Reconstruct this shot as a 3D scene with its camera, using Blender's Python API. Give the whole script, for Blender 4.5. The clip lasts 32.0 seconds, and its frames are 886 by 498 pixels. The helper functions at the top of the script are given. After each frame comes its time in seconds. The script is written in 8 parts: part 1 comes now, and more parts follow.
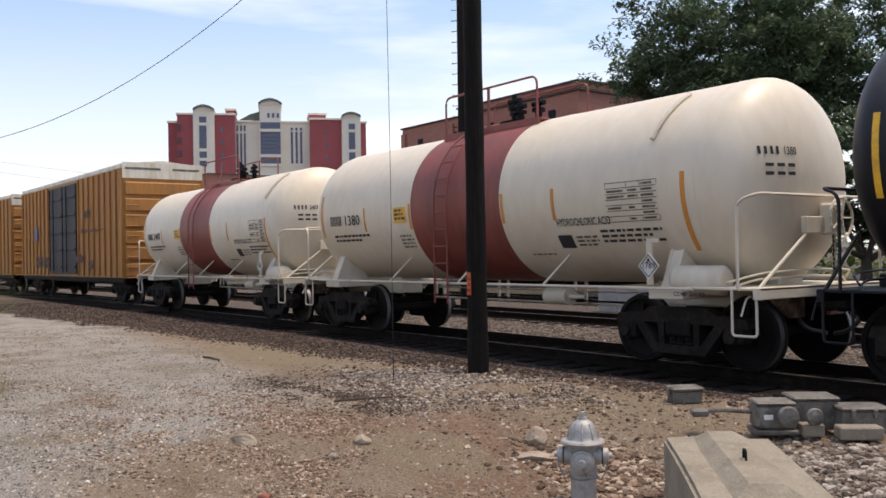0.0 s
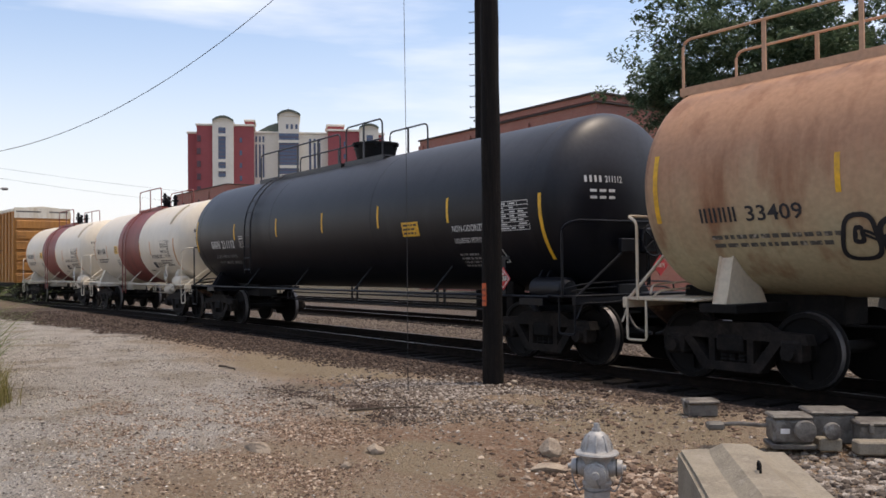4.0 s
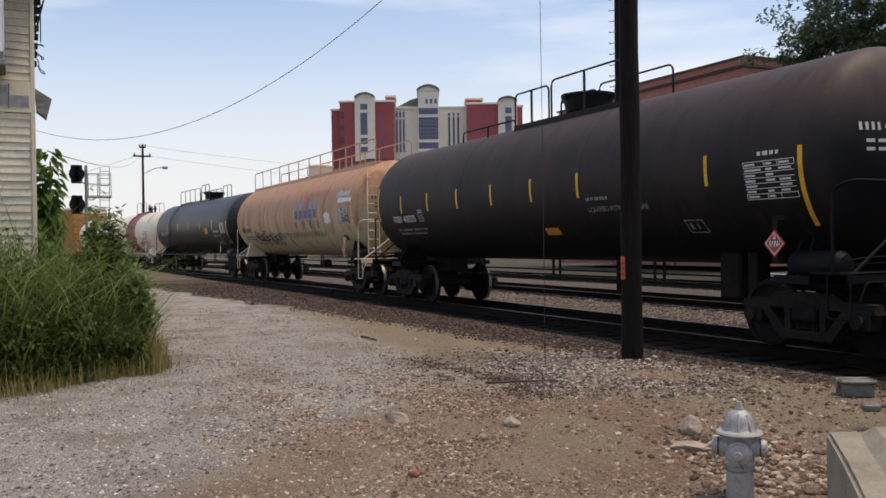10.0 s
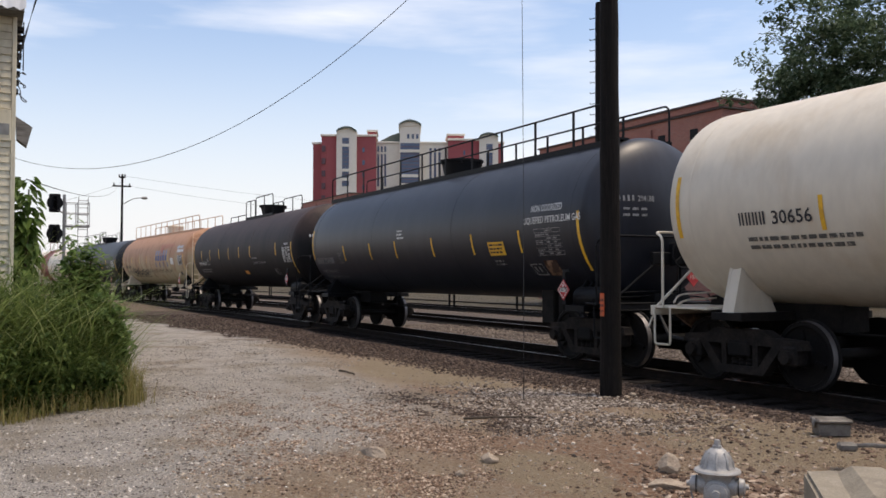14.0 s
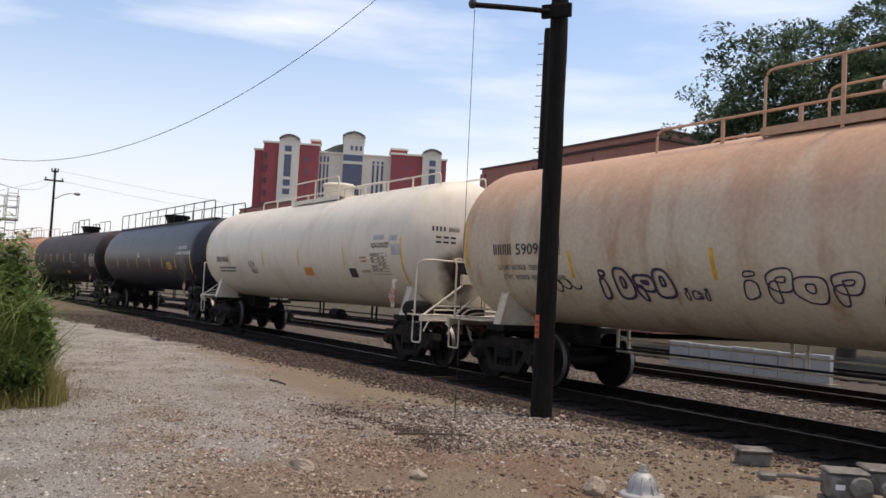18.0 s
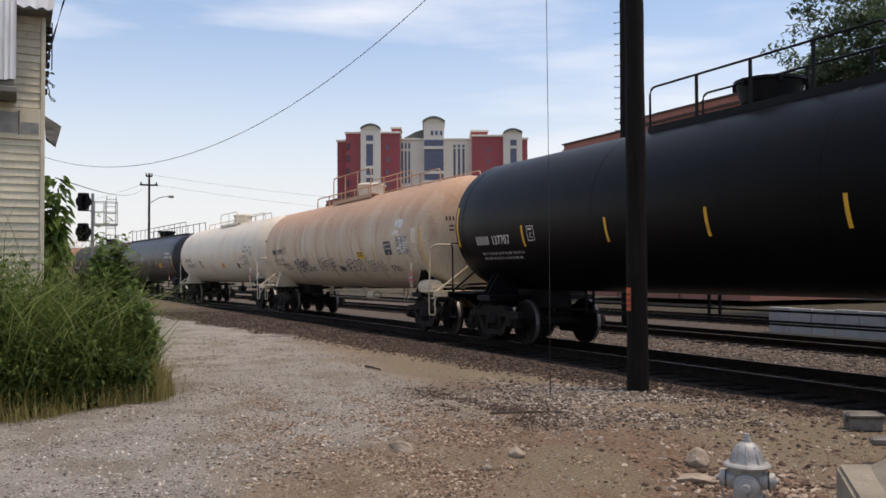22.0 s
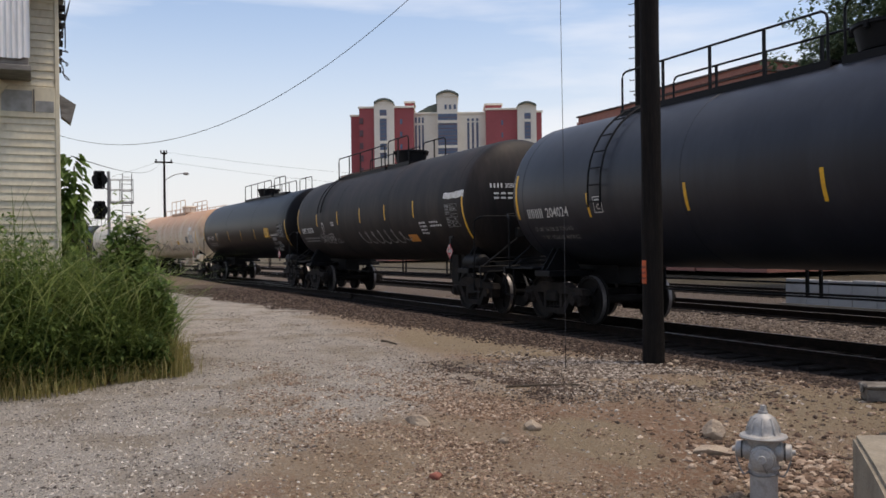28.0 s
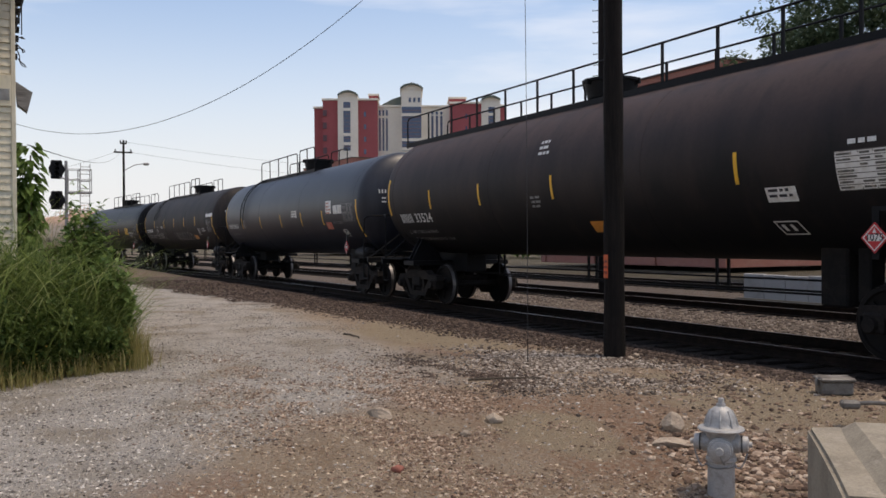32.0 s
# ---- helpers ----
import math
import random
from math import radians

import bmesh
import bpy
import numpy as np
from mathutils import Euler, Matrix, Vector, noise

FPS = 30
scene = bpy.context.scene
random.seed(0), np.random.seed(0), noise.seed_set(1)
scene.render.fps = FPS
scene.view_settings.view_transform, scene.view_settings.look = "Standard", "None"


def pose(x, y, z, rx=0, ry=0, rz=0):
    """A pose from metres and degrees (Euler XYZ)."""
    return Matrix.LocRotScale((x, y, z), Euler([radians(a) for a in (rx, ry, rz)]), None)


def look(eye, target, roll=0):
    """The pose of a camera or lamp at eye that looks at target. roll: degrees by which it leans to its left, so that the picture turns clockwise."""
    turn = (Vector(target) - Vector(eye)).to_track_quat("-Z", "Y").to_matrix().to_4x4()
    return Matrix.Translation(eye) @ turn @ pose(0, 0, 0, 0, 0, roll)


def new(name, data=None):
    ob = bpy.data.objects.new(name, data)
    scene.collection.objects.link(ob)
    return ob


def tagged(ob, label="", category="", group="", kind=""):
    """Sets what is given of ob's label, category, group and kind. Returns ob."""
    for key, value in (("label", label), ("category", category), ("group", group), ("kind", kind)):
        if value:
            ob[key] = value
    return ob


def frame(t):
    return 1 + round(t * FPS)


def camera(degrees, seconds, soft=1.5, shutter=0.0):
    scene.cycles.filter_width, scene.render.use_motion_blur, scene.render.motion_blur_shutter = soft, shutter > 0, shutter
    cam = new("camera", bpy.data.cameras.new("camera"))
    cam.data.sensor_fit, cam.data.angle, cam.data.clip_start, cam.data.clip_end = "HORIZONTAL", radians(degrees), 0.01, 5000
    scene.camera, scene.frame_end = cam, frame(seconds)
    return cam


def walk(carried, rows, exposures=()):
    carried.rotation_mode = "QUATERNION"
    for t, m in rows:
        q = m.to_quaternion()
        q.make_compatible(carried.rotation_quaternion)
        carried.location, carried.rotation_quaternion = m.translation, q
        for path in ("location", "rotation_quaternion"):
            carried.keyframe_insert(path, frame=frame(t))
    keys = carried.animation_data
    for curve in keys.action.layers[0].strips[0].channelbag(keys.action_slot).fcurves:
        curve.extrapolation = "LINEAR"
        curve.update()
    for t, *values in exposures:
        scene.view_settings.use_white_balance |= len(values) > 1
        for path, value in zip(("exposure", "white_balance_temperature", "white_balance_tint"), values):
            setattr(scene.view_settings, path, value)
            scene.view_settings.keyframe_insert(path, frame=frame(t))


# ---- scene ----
# ---------------------------------------------------------------- camera
cam = camera(53.0, 32.0, soft=1.6)
# seconds, x, y, z, pitch, roll, yaw
PATH = [
    (0.0, -0.020, -0.029, 1.503, 0.46, 0.98, 54.06),
    (0.5, -0.027, -0.025, 1.496, 0.83, 0.47, 53.58),
    (1.0, -0.021, -0.027, 1.500, 0.96, 0.31, 54.03),
    (1.5, -0.022, -0.029, 1.499, 1.55, 0.15, 54.38),
    (2.0, -0.017, -0.027, 1.499, 1.65, 0.18, 54.22),
    (2.5, -0.019, -0.022, 1.501, 1.52, 0.42, 54.02),
    (4.5, -0.003, -0.015, 1.485, 0.87, 0.73, 56.67),
    (5.0, -0.002, 0.000, 1.495, 0.34, 0.67, 63.43),
    (5.5, 0.007, 0.008, 1.489, 0.45, 0.63, 67.41),
    (6.0, 0.013, 0.010, 1.493, 0.68, 0.38, 67.59),
    (6.5, 0.012, 0.010, 1.489, 0.75, 0.54, 67.22),
    (7.0, 0.013, 0.010, 1.492, 0.81, 0.78, 67.07),
    (7.5, 0.009, 0.015, 1.490, 0.89, 0.93, 66.68),
    (8.0, 0.010, 0.016, 1.490, 0.74, 0.97, 66.12),
    (8.5, 0.007, 0.014, 1.492, 0.61, 0.83, 65.89),
    (9.0, 0.005, 0.015, 1.491, 0.60, 0.78, 65.65),
    (9.5, 0.002, 0.018, 1.492, -0.54, 0.93, 65.13),
    (10.0, 0.004, 0.017, 1.495, -0.42, 0.77, 64.11),
    (10.5, 0.002, 0.010, 1.489, 0.58, 0.11, 63.69),
    (11.0, 0.006, 0.016, 1.497, -0.11, 0.48, 63.95),
    (11.5, 0.010, 0.015, 1.494, 1.54, 0.38, 63.00),
    (12.0, 0.010, 0.014, 1.494, 1.81, 0.41, 62.77),
    (12.5, 0.005, 0.014, 1.491, 1.92, 0.37, 62.81),
    (13.0, 0.009, 0.012, 1.494, 1.98, 0.26, 62.82),
    (13.5, 0.009, 0.010, 1.492, 1.84, 0.03, 62.80),
    (15.5, 0.001, -0.001, 1.488, 1.86, -0.18, 62.79),
    (16.0, 0.002, -0.006, 1.489, 1.02, -0.42, 62.44),
    (16.5, -0.001, -0.012, 1.502, 1.45, -0.84, 62.08),
    (17.0, 0.008, -0.016, 1.494, 2.98, -3.19, 59.87),
    (17.5, 0.003, -0.030, 1.491, 3.12, -4.03, 58.83),
    (18.0, 0.004, -0.015, 1.488, 2.92, -2.98, 58.67),
    (18.5, -0.002, -0.022, 1.490, 2.50, -1.80, 58.43),
    (19.0, -0.002, -0.009, 1.477, 1.84, -1.50, 64.13),
    (19.5, -0.005, -0.013, 1.471, 1.08, -0.16, 66.61),
    (20.0, 0.003, 0.003, 1.476, 2.05, 0.76, 65.96),
    (20.5, 0.002, 0.005, 1.468, 1.84, 0.83, 65.43),
    (21.0, -0.000, 0.006, 1.470, 1.06, 0.57, 65.27),
    (21.5, 0.003, 0.002, 1.475, 1.44, 0.29, 64.60),
    (22.0, -0.001, 0.000, 1.473, 1.60, 0.26, 64.38),
    (22.5, 0.003, 0.004, 1.472, 1.67, 0.35, 64.18),
    (23.0, 0.002, 0.006, 1.476, 1.74, 0.56, 64.05),
    (23.5, 0.002, 0.005, 1.476, 1.63, 0.45, 63.67),
    (24.0, -0.000, 0.010, 1.478, 1.38, 0.40, 63.29),
    (24.5, 0.001, 0.009, 1.483, 1.23, 0.54, 63.24),
    (26.5, -0.002, 0.003, 1.476, 0.88, 0.49, 63.70),
    (27.0, 0.001, 0.004, 1.475, 0.18, 0.79, 65.37),
    (27.5, -0.001, 0.000, 1.472, 0.01, 0.80, 65.59),
    (28.0, 0.002, -0.000, 1.473, -0.04, 0.77, 65.34),
    (28.5, -0.001, 0.002, 1.470, -0.43, 0.54, 64.61),
    (29.0, -0.001, 0.001, 1.470, -0.70, 0.20, 63.94),
    (29.5, -0.000, 0.001, 1.473, -0.70, 0.18, 63.50),
    (30.0, -0.003, 0.007, 1.473, -0.62, 0.27, 63.27),
    (30.5, -0.001, 0.005, 1.473, -0.51, 0.30, 63.19),
    (31.0, -0.002, 0.005, 1.470, -0.43, 0.32, 63.02),
    (31.5, -0.003, 0.004, 1.472, -0.56, 0.29, 63.00),
    (32.0, -0.002, 0.001, 1.471, -0.49, 0.38, 62.97),
]
walk(cam, [(t, pose(x, y, z, 90 + p, r, w)) for t, x, y, z, p, r, w in PATH],
     exposures=[(0.0, 0.45, 6700, 13), (1.0, 0.35, 6700, 13), (5.0, 0.32, 6700, 13), (6.0, 0.29, 6700, 13), (7.0, 0.16, 6700, 13), (13.0, 0.22, 6700, 13), (16.0, 0.33, 6700, 13), (18.0, 0.30, 6700, 13), (20.0, 0.20, 6700, 13), (21.0, 0.18, 6700, 13), (24.0, 0.13, 6700, 13), (32.0, 0.13, 6700, 13)])

# ---------------------------------------------------------------- world and sun
SUN_EL, SUN_AZ = 71.0, -28.0   # degrees above the ground; azimuth left of +y
world = bpy.data.worlds.new("sky")
scene.world = world
world.use_nodes = True
wt = world.node_tree
wt.nodes.clear()
w_out = wt.nodes.new("ShaderNodeOutputWorld")
w_bg = wt.nodes.new("ShaderNodeBackground")
w_sky = wt.nodes.new("ShaderNodeTexSky")
w_sky.sky_type = "NISHITA"
w_sky.sun_disc = False
w_sky.sun_elevation = radians(SUN_EL)
w_sky.sun_rotation = radians(-SUN_AZ)
w_sky.air_density, w_sky.dust_density, w_sky.ozone_density = 1.0, 1.6, 1.2
w_bg.inputs["Strength"].default_value = 0.165
w_co = wt.nodes.new("ShaderNodeTexCoord")
w_map = wt.nodes.new("ShaderNodeMapping")
w_map.inputs["Scale"].default_value = (1.0, 1.0, 6.5)
w_map.inputs["Location"].default_value = (3.1, 0.7, 0.4)
w_noise = wt.nodes.new("ShaderNodeTexNoise")
w_noise.inputs["Scale"].default_value = 2.1
w_noise.inputs["Detail"].default_value = 7.0
w_noise.inputs["Roughness"].default_value = 0.52
w_ramp = wt.nodes.new("ShaderNodeValToRGB")
w_ramp.color_ramp.elements[0].position, w_ramp.color_ramp.elements[0].color = 0.47, (0, 0, 0, 1)
w_ramp.color_ramp.elements[1].position, w_ramp.color_ramp.elements[1].color = 0.72, (0.85, 0.85, 0.85, 1)
w_mix = wt.nodes.new("ShaderNodeMix")
w_mix.data_type = "RGBA"
w_mix.inputs["B"].default_value = (5.6, 5.75, 6.0, 1)
wt.links.new(w_co.outputs["Generated"], w_map.inputs["Vector"])
wt.links.new(w_map.outputs["Vector"], w_noise.inputs["Vector"])
wt.links.new(w_noise.outputs["Fac"], w_ramp.inputs["Fac"])
wt.links.new(w_ramp.outputs["Color"], w_mix.inputs["Factor"])
wt.links.new(w_sky.outputs["Color"], w_mix.inputs["A"])
# milky summer haze, thick at the horizon and thin overhead
w_sep = wt.nodes.new("ShaderNodeSeparateXYZ")
w_haze = wt.nodes.new("ShaderNodeMapRange")
w_haze.interpolation_type = "SMOOTHSTEP"
w_haze.inputs["From Min"].default_value, w_haze.inputs["From Max"].default_value = -0.02, 0.30
w_haze.inputs["To Min"].default_value, w_haze.inputs["To Max"].default_value = 0.93, 0.04
w_veil = wt.nodes.new("ShaderNodeMix")
w_veil.data_type = "RGBA"
w_veil.inputs["B"].default_value = (4.9, 5.0, 5.15, 1)
wt.links.new(w_co.outputs["Generated"], w_sep.inputs[0])
wt.links.new(w_sep.outputs["Z"], w_haze.inputs["Value"])
wt.links.new(w_haze.outputs[0], w_veil.inputs["Factor"])
wt.links.new(w_mix.outputs["Result"], w_veil.inputs["A"])
wt.links.new(w_veil.outputs["Result"], w_bg.inputs["Color"])
wt.links.new(w_bg.outputs["Background"], w_out.inputs["Surface"])

sun = new("sun", bpy.data.lights.new("sun", "SUN"))
sun.data.energy, sun.data.angle, sun.data.color = 2.5, radians(9.0), (1.0, 0.86, 0.68)
_el, _az = radians(SUN_EL), radians(SUN_AZ)
SUN_DIR = Vector((-math.sin(_az) * math.cos(_el), math.cos(_az) * math.cos(_el), math.sin(_el)))
sun.matrix_world = look(SUN_DIR * 60, (0, 0, 0))

# ---------------------------------------------------------------- materials
def material(name, base, rough=0.6, metal=0.0, spots=None, spot_scale=3.0, spot_range=(0.45, 0.65), grain=0.12,
             grain_scale=40.0, bump=0.15, stretch=(1, 1, 1), spec=0.4, vary=0.0, spots2=None, spot2_scale=9.0, spot2_range=(0.55, 0.7)):
    """Base colour with stains (two sets), fine grain and bump, all in object space."""
    m = bpy.data.materials.new(name)
    m.use_nodes = True
    nt = m.node_tree
    bsdf = nt.nodes["Principled BSDF"]
    bsdf.inputs["Roughness"].default_value = rough
    bsdf.inputs["Metallic"].default_value = metal
    bsdf.inputs["Specular IOR Level"].default_value = spec
    co = nt.nodes.new("ShaderNodeTexCoord")
    mp = nt.nodes.new("ShaderNodeMapping")
    mp.inputs["Scale"].default_value = stretch
    nt.links.new(co.outputs["Object"], mp.inputs["Vector"])
    info = nt.nodes.new("ShaderNodeObjectInfo")
    shift = nt.nodes.new("ShaderNodeVectorMath")
    shift.operation = "ADD"
    sc = nt.nodes.new("ShaderNodeMath")
    sc.operation = "MULTIPLY"
    sc.inputs[1].default_value = 37.0
    nt.links.new(info.outputs["Random"], sc.inputs[0])
    nt.links.new(mp.outputs["Vector"], shift.inputs[0])
    nt.links.new(sc.outputs[0], shift.inputs[1])
    vec = shift.outputs[0]

    def layer(colour_in, colour, scale, rng, detail=6.0):
        n = nt.nodes.new("ShaderNodeTexNoise")
        n.inputs["Scale"].default_value = scale
        n.inputs["Detail"].default_value = detail
        n.inputs["Roughness"].default_value = 0.6
        r = nt.nodes.new("ShaderNodeMapRange")
        r.inputs["From Min"].default_value, r.inputs["From Max"].default_value = rng
        mix = nt.nodes.new("ShaderNodeMix")
        mix.data_type = "RGBA"
        nt.links.new(vec, n.inputs["Vector"])
        nt.links.new(n.outputs["Fac"], r.inputs["Value"])
        nt.links.new(r.outputs["Result"], mix.inputs["Factor"])
        if isinstance(colour_in, tuple):
            mix.inputs["A"].default_value = (*colour_in, 1)
        else:
            nt.links.new(colour_in, mix.inputs["A"])
        mix.inputs["B"].default_value = (*colour, 1)
        return mix.outputs["Result"]

    col = base
    if spots:
        col = layer(col, spots, spot_scale, spot_range)
    if spots2:
        col = layer(col, spots2, spot2_scale, spot2_range)
    fine = nt.nodes.new("ShaderNodeTexNoise")
    fine.inputs["Scale"].default_value = grain_scale
    fine.inputs["Detail"].default_value = 5.0
    nt.links.new(vec, fine.inputs["Vector"])
    if grain > 0 or vary > 0:
        hsv = nt.nodes.new("ShaderNodeHueSaturation")
        rg = nt.nodes.new("ShaderNodeMapRange")
        rg.inputs["From Min"].default_value, rg.inputs["From Max"].default_value = 0.3, 0.7
        rg.inputs["To Min"].default_value, rg.inputs["To Max"].default_value = 1 - grain, 1 + grain
        nt.links.new(fine.outputs["Fac"], rg.inputs["Value"])
        val = rg.outputs["Result"]
        if vary > 0:
            rv = nt.nodes.new("ShaderNodeMapRange")
            rv.inputs["To Min"].default_value, rv.inputs["To Max"].default_value = 1 - vary, 1 + vary
            nt.links.new(info.outputs["Random"], rv.inputs["Value"])
            mul = nt.nodes.new("ShaderNodeMath")
            mul.operation = "MULTIPLY"
            nt.links.new(val, mul.inputs[0])
            nt.links.new(rv.outputs["Result"], mul.inputs[1])
            val = mul.outputs[0]
        nt.links.new(val, hsv.inputs["Value"])
        if isinstance(col, tuple):
            hsv.inputs["Color"].default_value = (*col, 1)
        else:
            nt.links.new(col, hsv.inputs["Color"])
        col = hsv.outputs["Color"]
    if isinstance(col, tuple):
        bsdf.inputs["Base Color"].default_value = (*col, 1)
    else:
        nt.links.new(col, bsdf.inputs["Base Color"])
    if bump > 0:
        b = nt.nodes.new("ShaderNodeBump")
        b.inputs["Strength"].default_value = bump
        b.inputs["Distance"].default_value = 0.02
        nt.links.new(fine.outputs["Fac"], b.inputs["Height"])
        nt.links.new(b.outputs["Normal"], bsdf.inputs["Normal"])
    return m


M = {}
# vehicles: long vertical streaks come from the stretched noise
STREAK = (1.2, 1.2, 0.16)
M["white_tank"] = material("white_tank_paint", (0.67, 0.60, 0.485), 0.45, spots=(0.62, 0.52, 0.37), spot_scale=0.8, spot_range=(0.48, 0.8), grain=0.04, grain_scale=6, bump=0.02, stretch=(1.0, 1.0, 0.4))
M["cream_tank"] = material("cream_tank_paint", (0.64, 0.58, 0.475), 0.5, spots=(0.53, 0.44, 0.32), spot_scale=1.3, spot_range=(0.5, 0.78), grain=0.05, grain_scale=7, bump=0.03, stretch=(1.0, 1.0, 0.4))
M["band"] = material("oxide_red_paint", (0.24, 0.062, 0.048), 0.5, spots=(0.17, 0.05, 0.04), spot_scale=1.5, grain=0.06, grain_scale=9, bump=0.03, stretch=STREAK)
M["deep_black_tank"] = material("deep_black_tank_paint", (0.003, 0.0033, 0.0045), 0.38, spots=(0.005, 0.005, 0.006), spot_scale=1.2, grain=0.12, grain_scale=9, bump=0.02, stretch=STREAK, spec=0.1)
M["grey_black_tank"] = material("faded_black_tank_paint", (0.0125, 0.0148, 0.0225), 0.42, spots=(0.021, 0.0235, 0.032), spot_scale=1.1, grain=0.12, grain_scale=8, bump=0.015, stretch=STREAK, spec=0.38)
M["brown_black_tank"] = material("rust_dusted_black_paint", (0.0125, 0.0112, 0.0112), 0.6, spots=(0.034, 0.026, 0.023), spot_scale=1.2, spot_range=(0.4, 0.7), grain=0.16, grain_scale=10, bump=0.03, stretch=STREAK, spec=0.22)
M["steel_dark"] = material("grimy_steel", (0.006, 0.0054, 0.005), 0.85, spots=(0.014, 0.011, 0.0095), spot_scale=4, grain=0.3, grain_scale=30, bump=0.2, spec=0.25)
M["wheel"] = material("wheel_steel", (0.006, 0.0052, 0.005), 0.75, spots=(0.010, 0.008, 0.007), spot_scale=3, grain=0.25, grain_scale=30, bump=0.1, spec=0.2)
M["side_frame"] = material("dusty_cast_steel", (0.015, 0.013, 0.012), 0.85, spots=(0.03, 0.024, 0.02), spot_scale=4, spot_range=(0.4, 0.65), grain=0.3, grain_scale=24, bump=0.12, spec=0.15)
M["tread"] = material("worn_tread", (0.20, 0.19, 0.19), 0.55, metal=0.8, grain=0.1, bump=0.02)
M["rail_top"] = material("polished_rail_head", (0.30, 0.28, 0.26), 0.38, metal=0.7, spots=(0.16, 0.14, 0.12), spot_scale=3, grain=0.15, bump=0.02)
M["yellow_mark"] = material("yellow_reflective", (0.78, 0.44, 0.03), 0.45, grain=0.1, grain_scale=20, bump=0.02, spots=(0.6, 0.33, 0.04), spot_scale=6)
M["orange_mark"] = material("faded_orange_reflective", (0.60, 0.25, 0.05), 0.45, grain=0.12, grain_scale=20, bump=0.02)
M["letter_white"] = material("white_lettering", (0.62, 0.62, 0.60), 0.6, grain=0.15, grain_scale=30, bump=0)
M["letter_black"] = material("black_lettering", (0.03, 0.03, 0.035), 0.6, grain=0.2, grain_scale=30, bump=0)
M["boxcar"] = material("ochre_boxcar_paint", (0.37, 0.165, 0.038), 0.6, spots=(0.27, 0.125, 0.045), spot_scale=1.6, spot_range=(0.45, 0.75), grain=0.12, grain_scale=12, bump=0.05, stretch=STREAK)
M["boxcar_white"] = material("white_boxcar_top", (0.66, 0.62, 0.52), 0.5, spots=(0.5, 0.42, 0.3), spot_scale=1.6, grain=0.08, grain_scale=12, bump=0.03, stretch=STREAK)
M["boxdoor"] = material("dark_boxcar_door", (0.007, 0.0095, 0.017), 0.6, spots=(0.018, 0.018, 0.022), spot_scale=2, grain=0.15, bump=0.05, stretch=STREAK)
M["rail"] = material("rail_steel", (0.010, 0.0075, 0.006), 0.8, spots=(0.02, 0.013, 0.010), spot_scale=8, grain=0.2, bump=0.1, spec=0.1)
M["tie"] = material("creosoted_tie", (0.009, 0.007, 0.006), 0.9, spots=(0.022, 0.017, 0.014), spot_scale=5, grain=0.35, grain_scale=25, bump=0.5, stretch=(8, 1, 8), vary=0.3, spec=0.15)
M["pole"] = material("tarred_pole_wood", (0.0075, 0.0065, 0.006), 0.85, spots=(0.015, 0.012, 0.0105), spot_scale=5, grain=0.35, grain_scale=30, bump=0.5, stretch=(6, 6, 0.4), spec=0.15)
M["galv"] = material("galvanised_steel", (0.22, 0.22, 0.22), 0.55, metal=0.3, spots=(0.16, 0.155, 0.15), spot_scale=6, grain=0.1, bump=0.05)
M["hydrant"] = material("silver_hydrant_paint", (0.36, 0.355, 0.345), 0.55, metal=0.25, spots=(0.25, 0.235, 0.215), spot_scale=14, spot_range=(0.5, 0.75), grain=0.12, grain_scale=90, bump=0.2)
M["concrete"] = material("weathered_concrete", (0.25, 0.218, 0.165), 0.9, spots=(0.19, 0.162, 0.122), spot_scale=3, grain=0.14, grain_scale=60, bump=0.35, spots2=(0.28, 0.246, 0.195), spot2_scale=11)
M["rock"] = material("limestone_rock", (0.33, 0.27, 0.205), 0.9, spots=(0.23, 0.18, 0.135), spot_scale=9, grain=0.2, grain_scale=60, bump=0.5, vary=0.25)
M["brick"] = material("red_brick", (0.23, 0.085, 0.06), 0.85, spots=(0.16, 0.06, 0.045), spot_scale=0.4, grain=0.2, grain_scale=6, bump=0.2)
M["siding"] = material("cream_siding", (0.62, 0.565, 0.43), 0.6, spots=(0.52, 0.46, 0.34), spot_scale=1.3, grain=0.08, grain_scale=14, bump=0.05, stretch=(1, 1, 0.5), spots2=(0.40, 0.345, 0.26), spot2_scale=5, spot2_range=(0.6, 0.75))
M["tin"] = material("corrugated_tin", (0.72, 0.72, 0.72), 0.5, metal=0.2, spots=(0.50, 0.48, 0.46), spot_scale=1.6, spot_range=(0.5, 0.7), grain=0.1, grain_scale=14, bump=0.05, stretch=STREAK)
M["hotel_red"] = material("hotel_red_stucco", (0.30, 0.075, 0.08), 0.8, spots=(0.26, 0.065, 0.07), spot_scale=0.15, grain=0.05, grain_scale=2, bump=0)
M["hotel_cream"] = material("hotel_cream_stucco", (0.68, 0.635, 0.55), 0.8, spots=(0.62, 0.575, 0.49), spot_scale=0.15, grain=0.04, grain_scale=2, bump=0)
M["hotel_glass"] = material("hotel_dark_glass", (0.05, 0.075, 0.14), 0.15, grain=0.1, grain_scale=1, bump=0, spec=0.6)
M["bark"] = material("tree_bark", (0.07, 0.055, 0.04), 0.9, grain=0.3, grain_scale=20, bump=0.5, stretch=(4, 4, 0.6))
M["wire"] = material("black_cable", (0.03, 0.03, 0.032), 0.6, grain=0.1, bump=0)
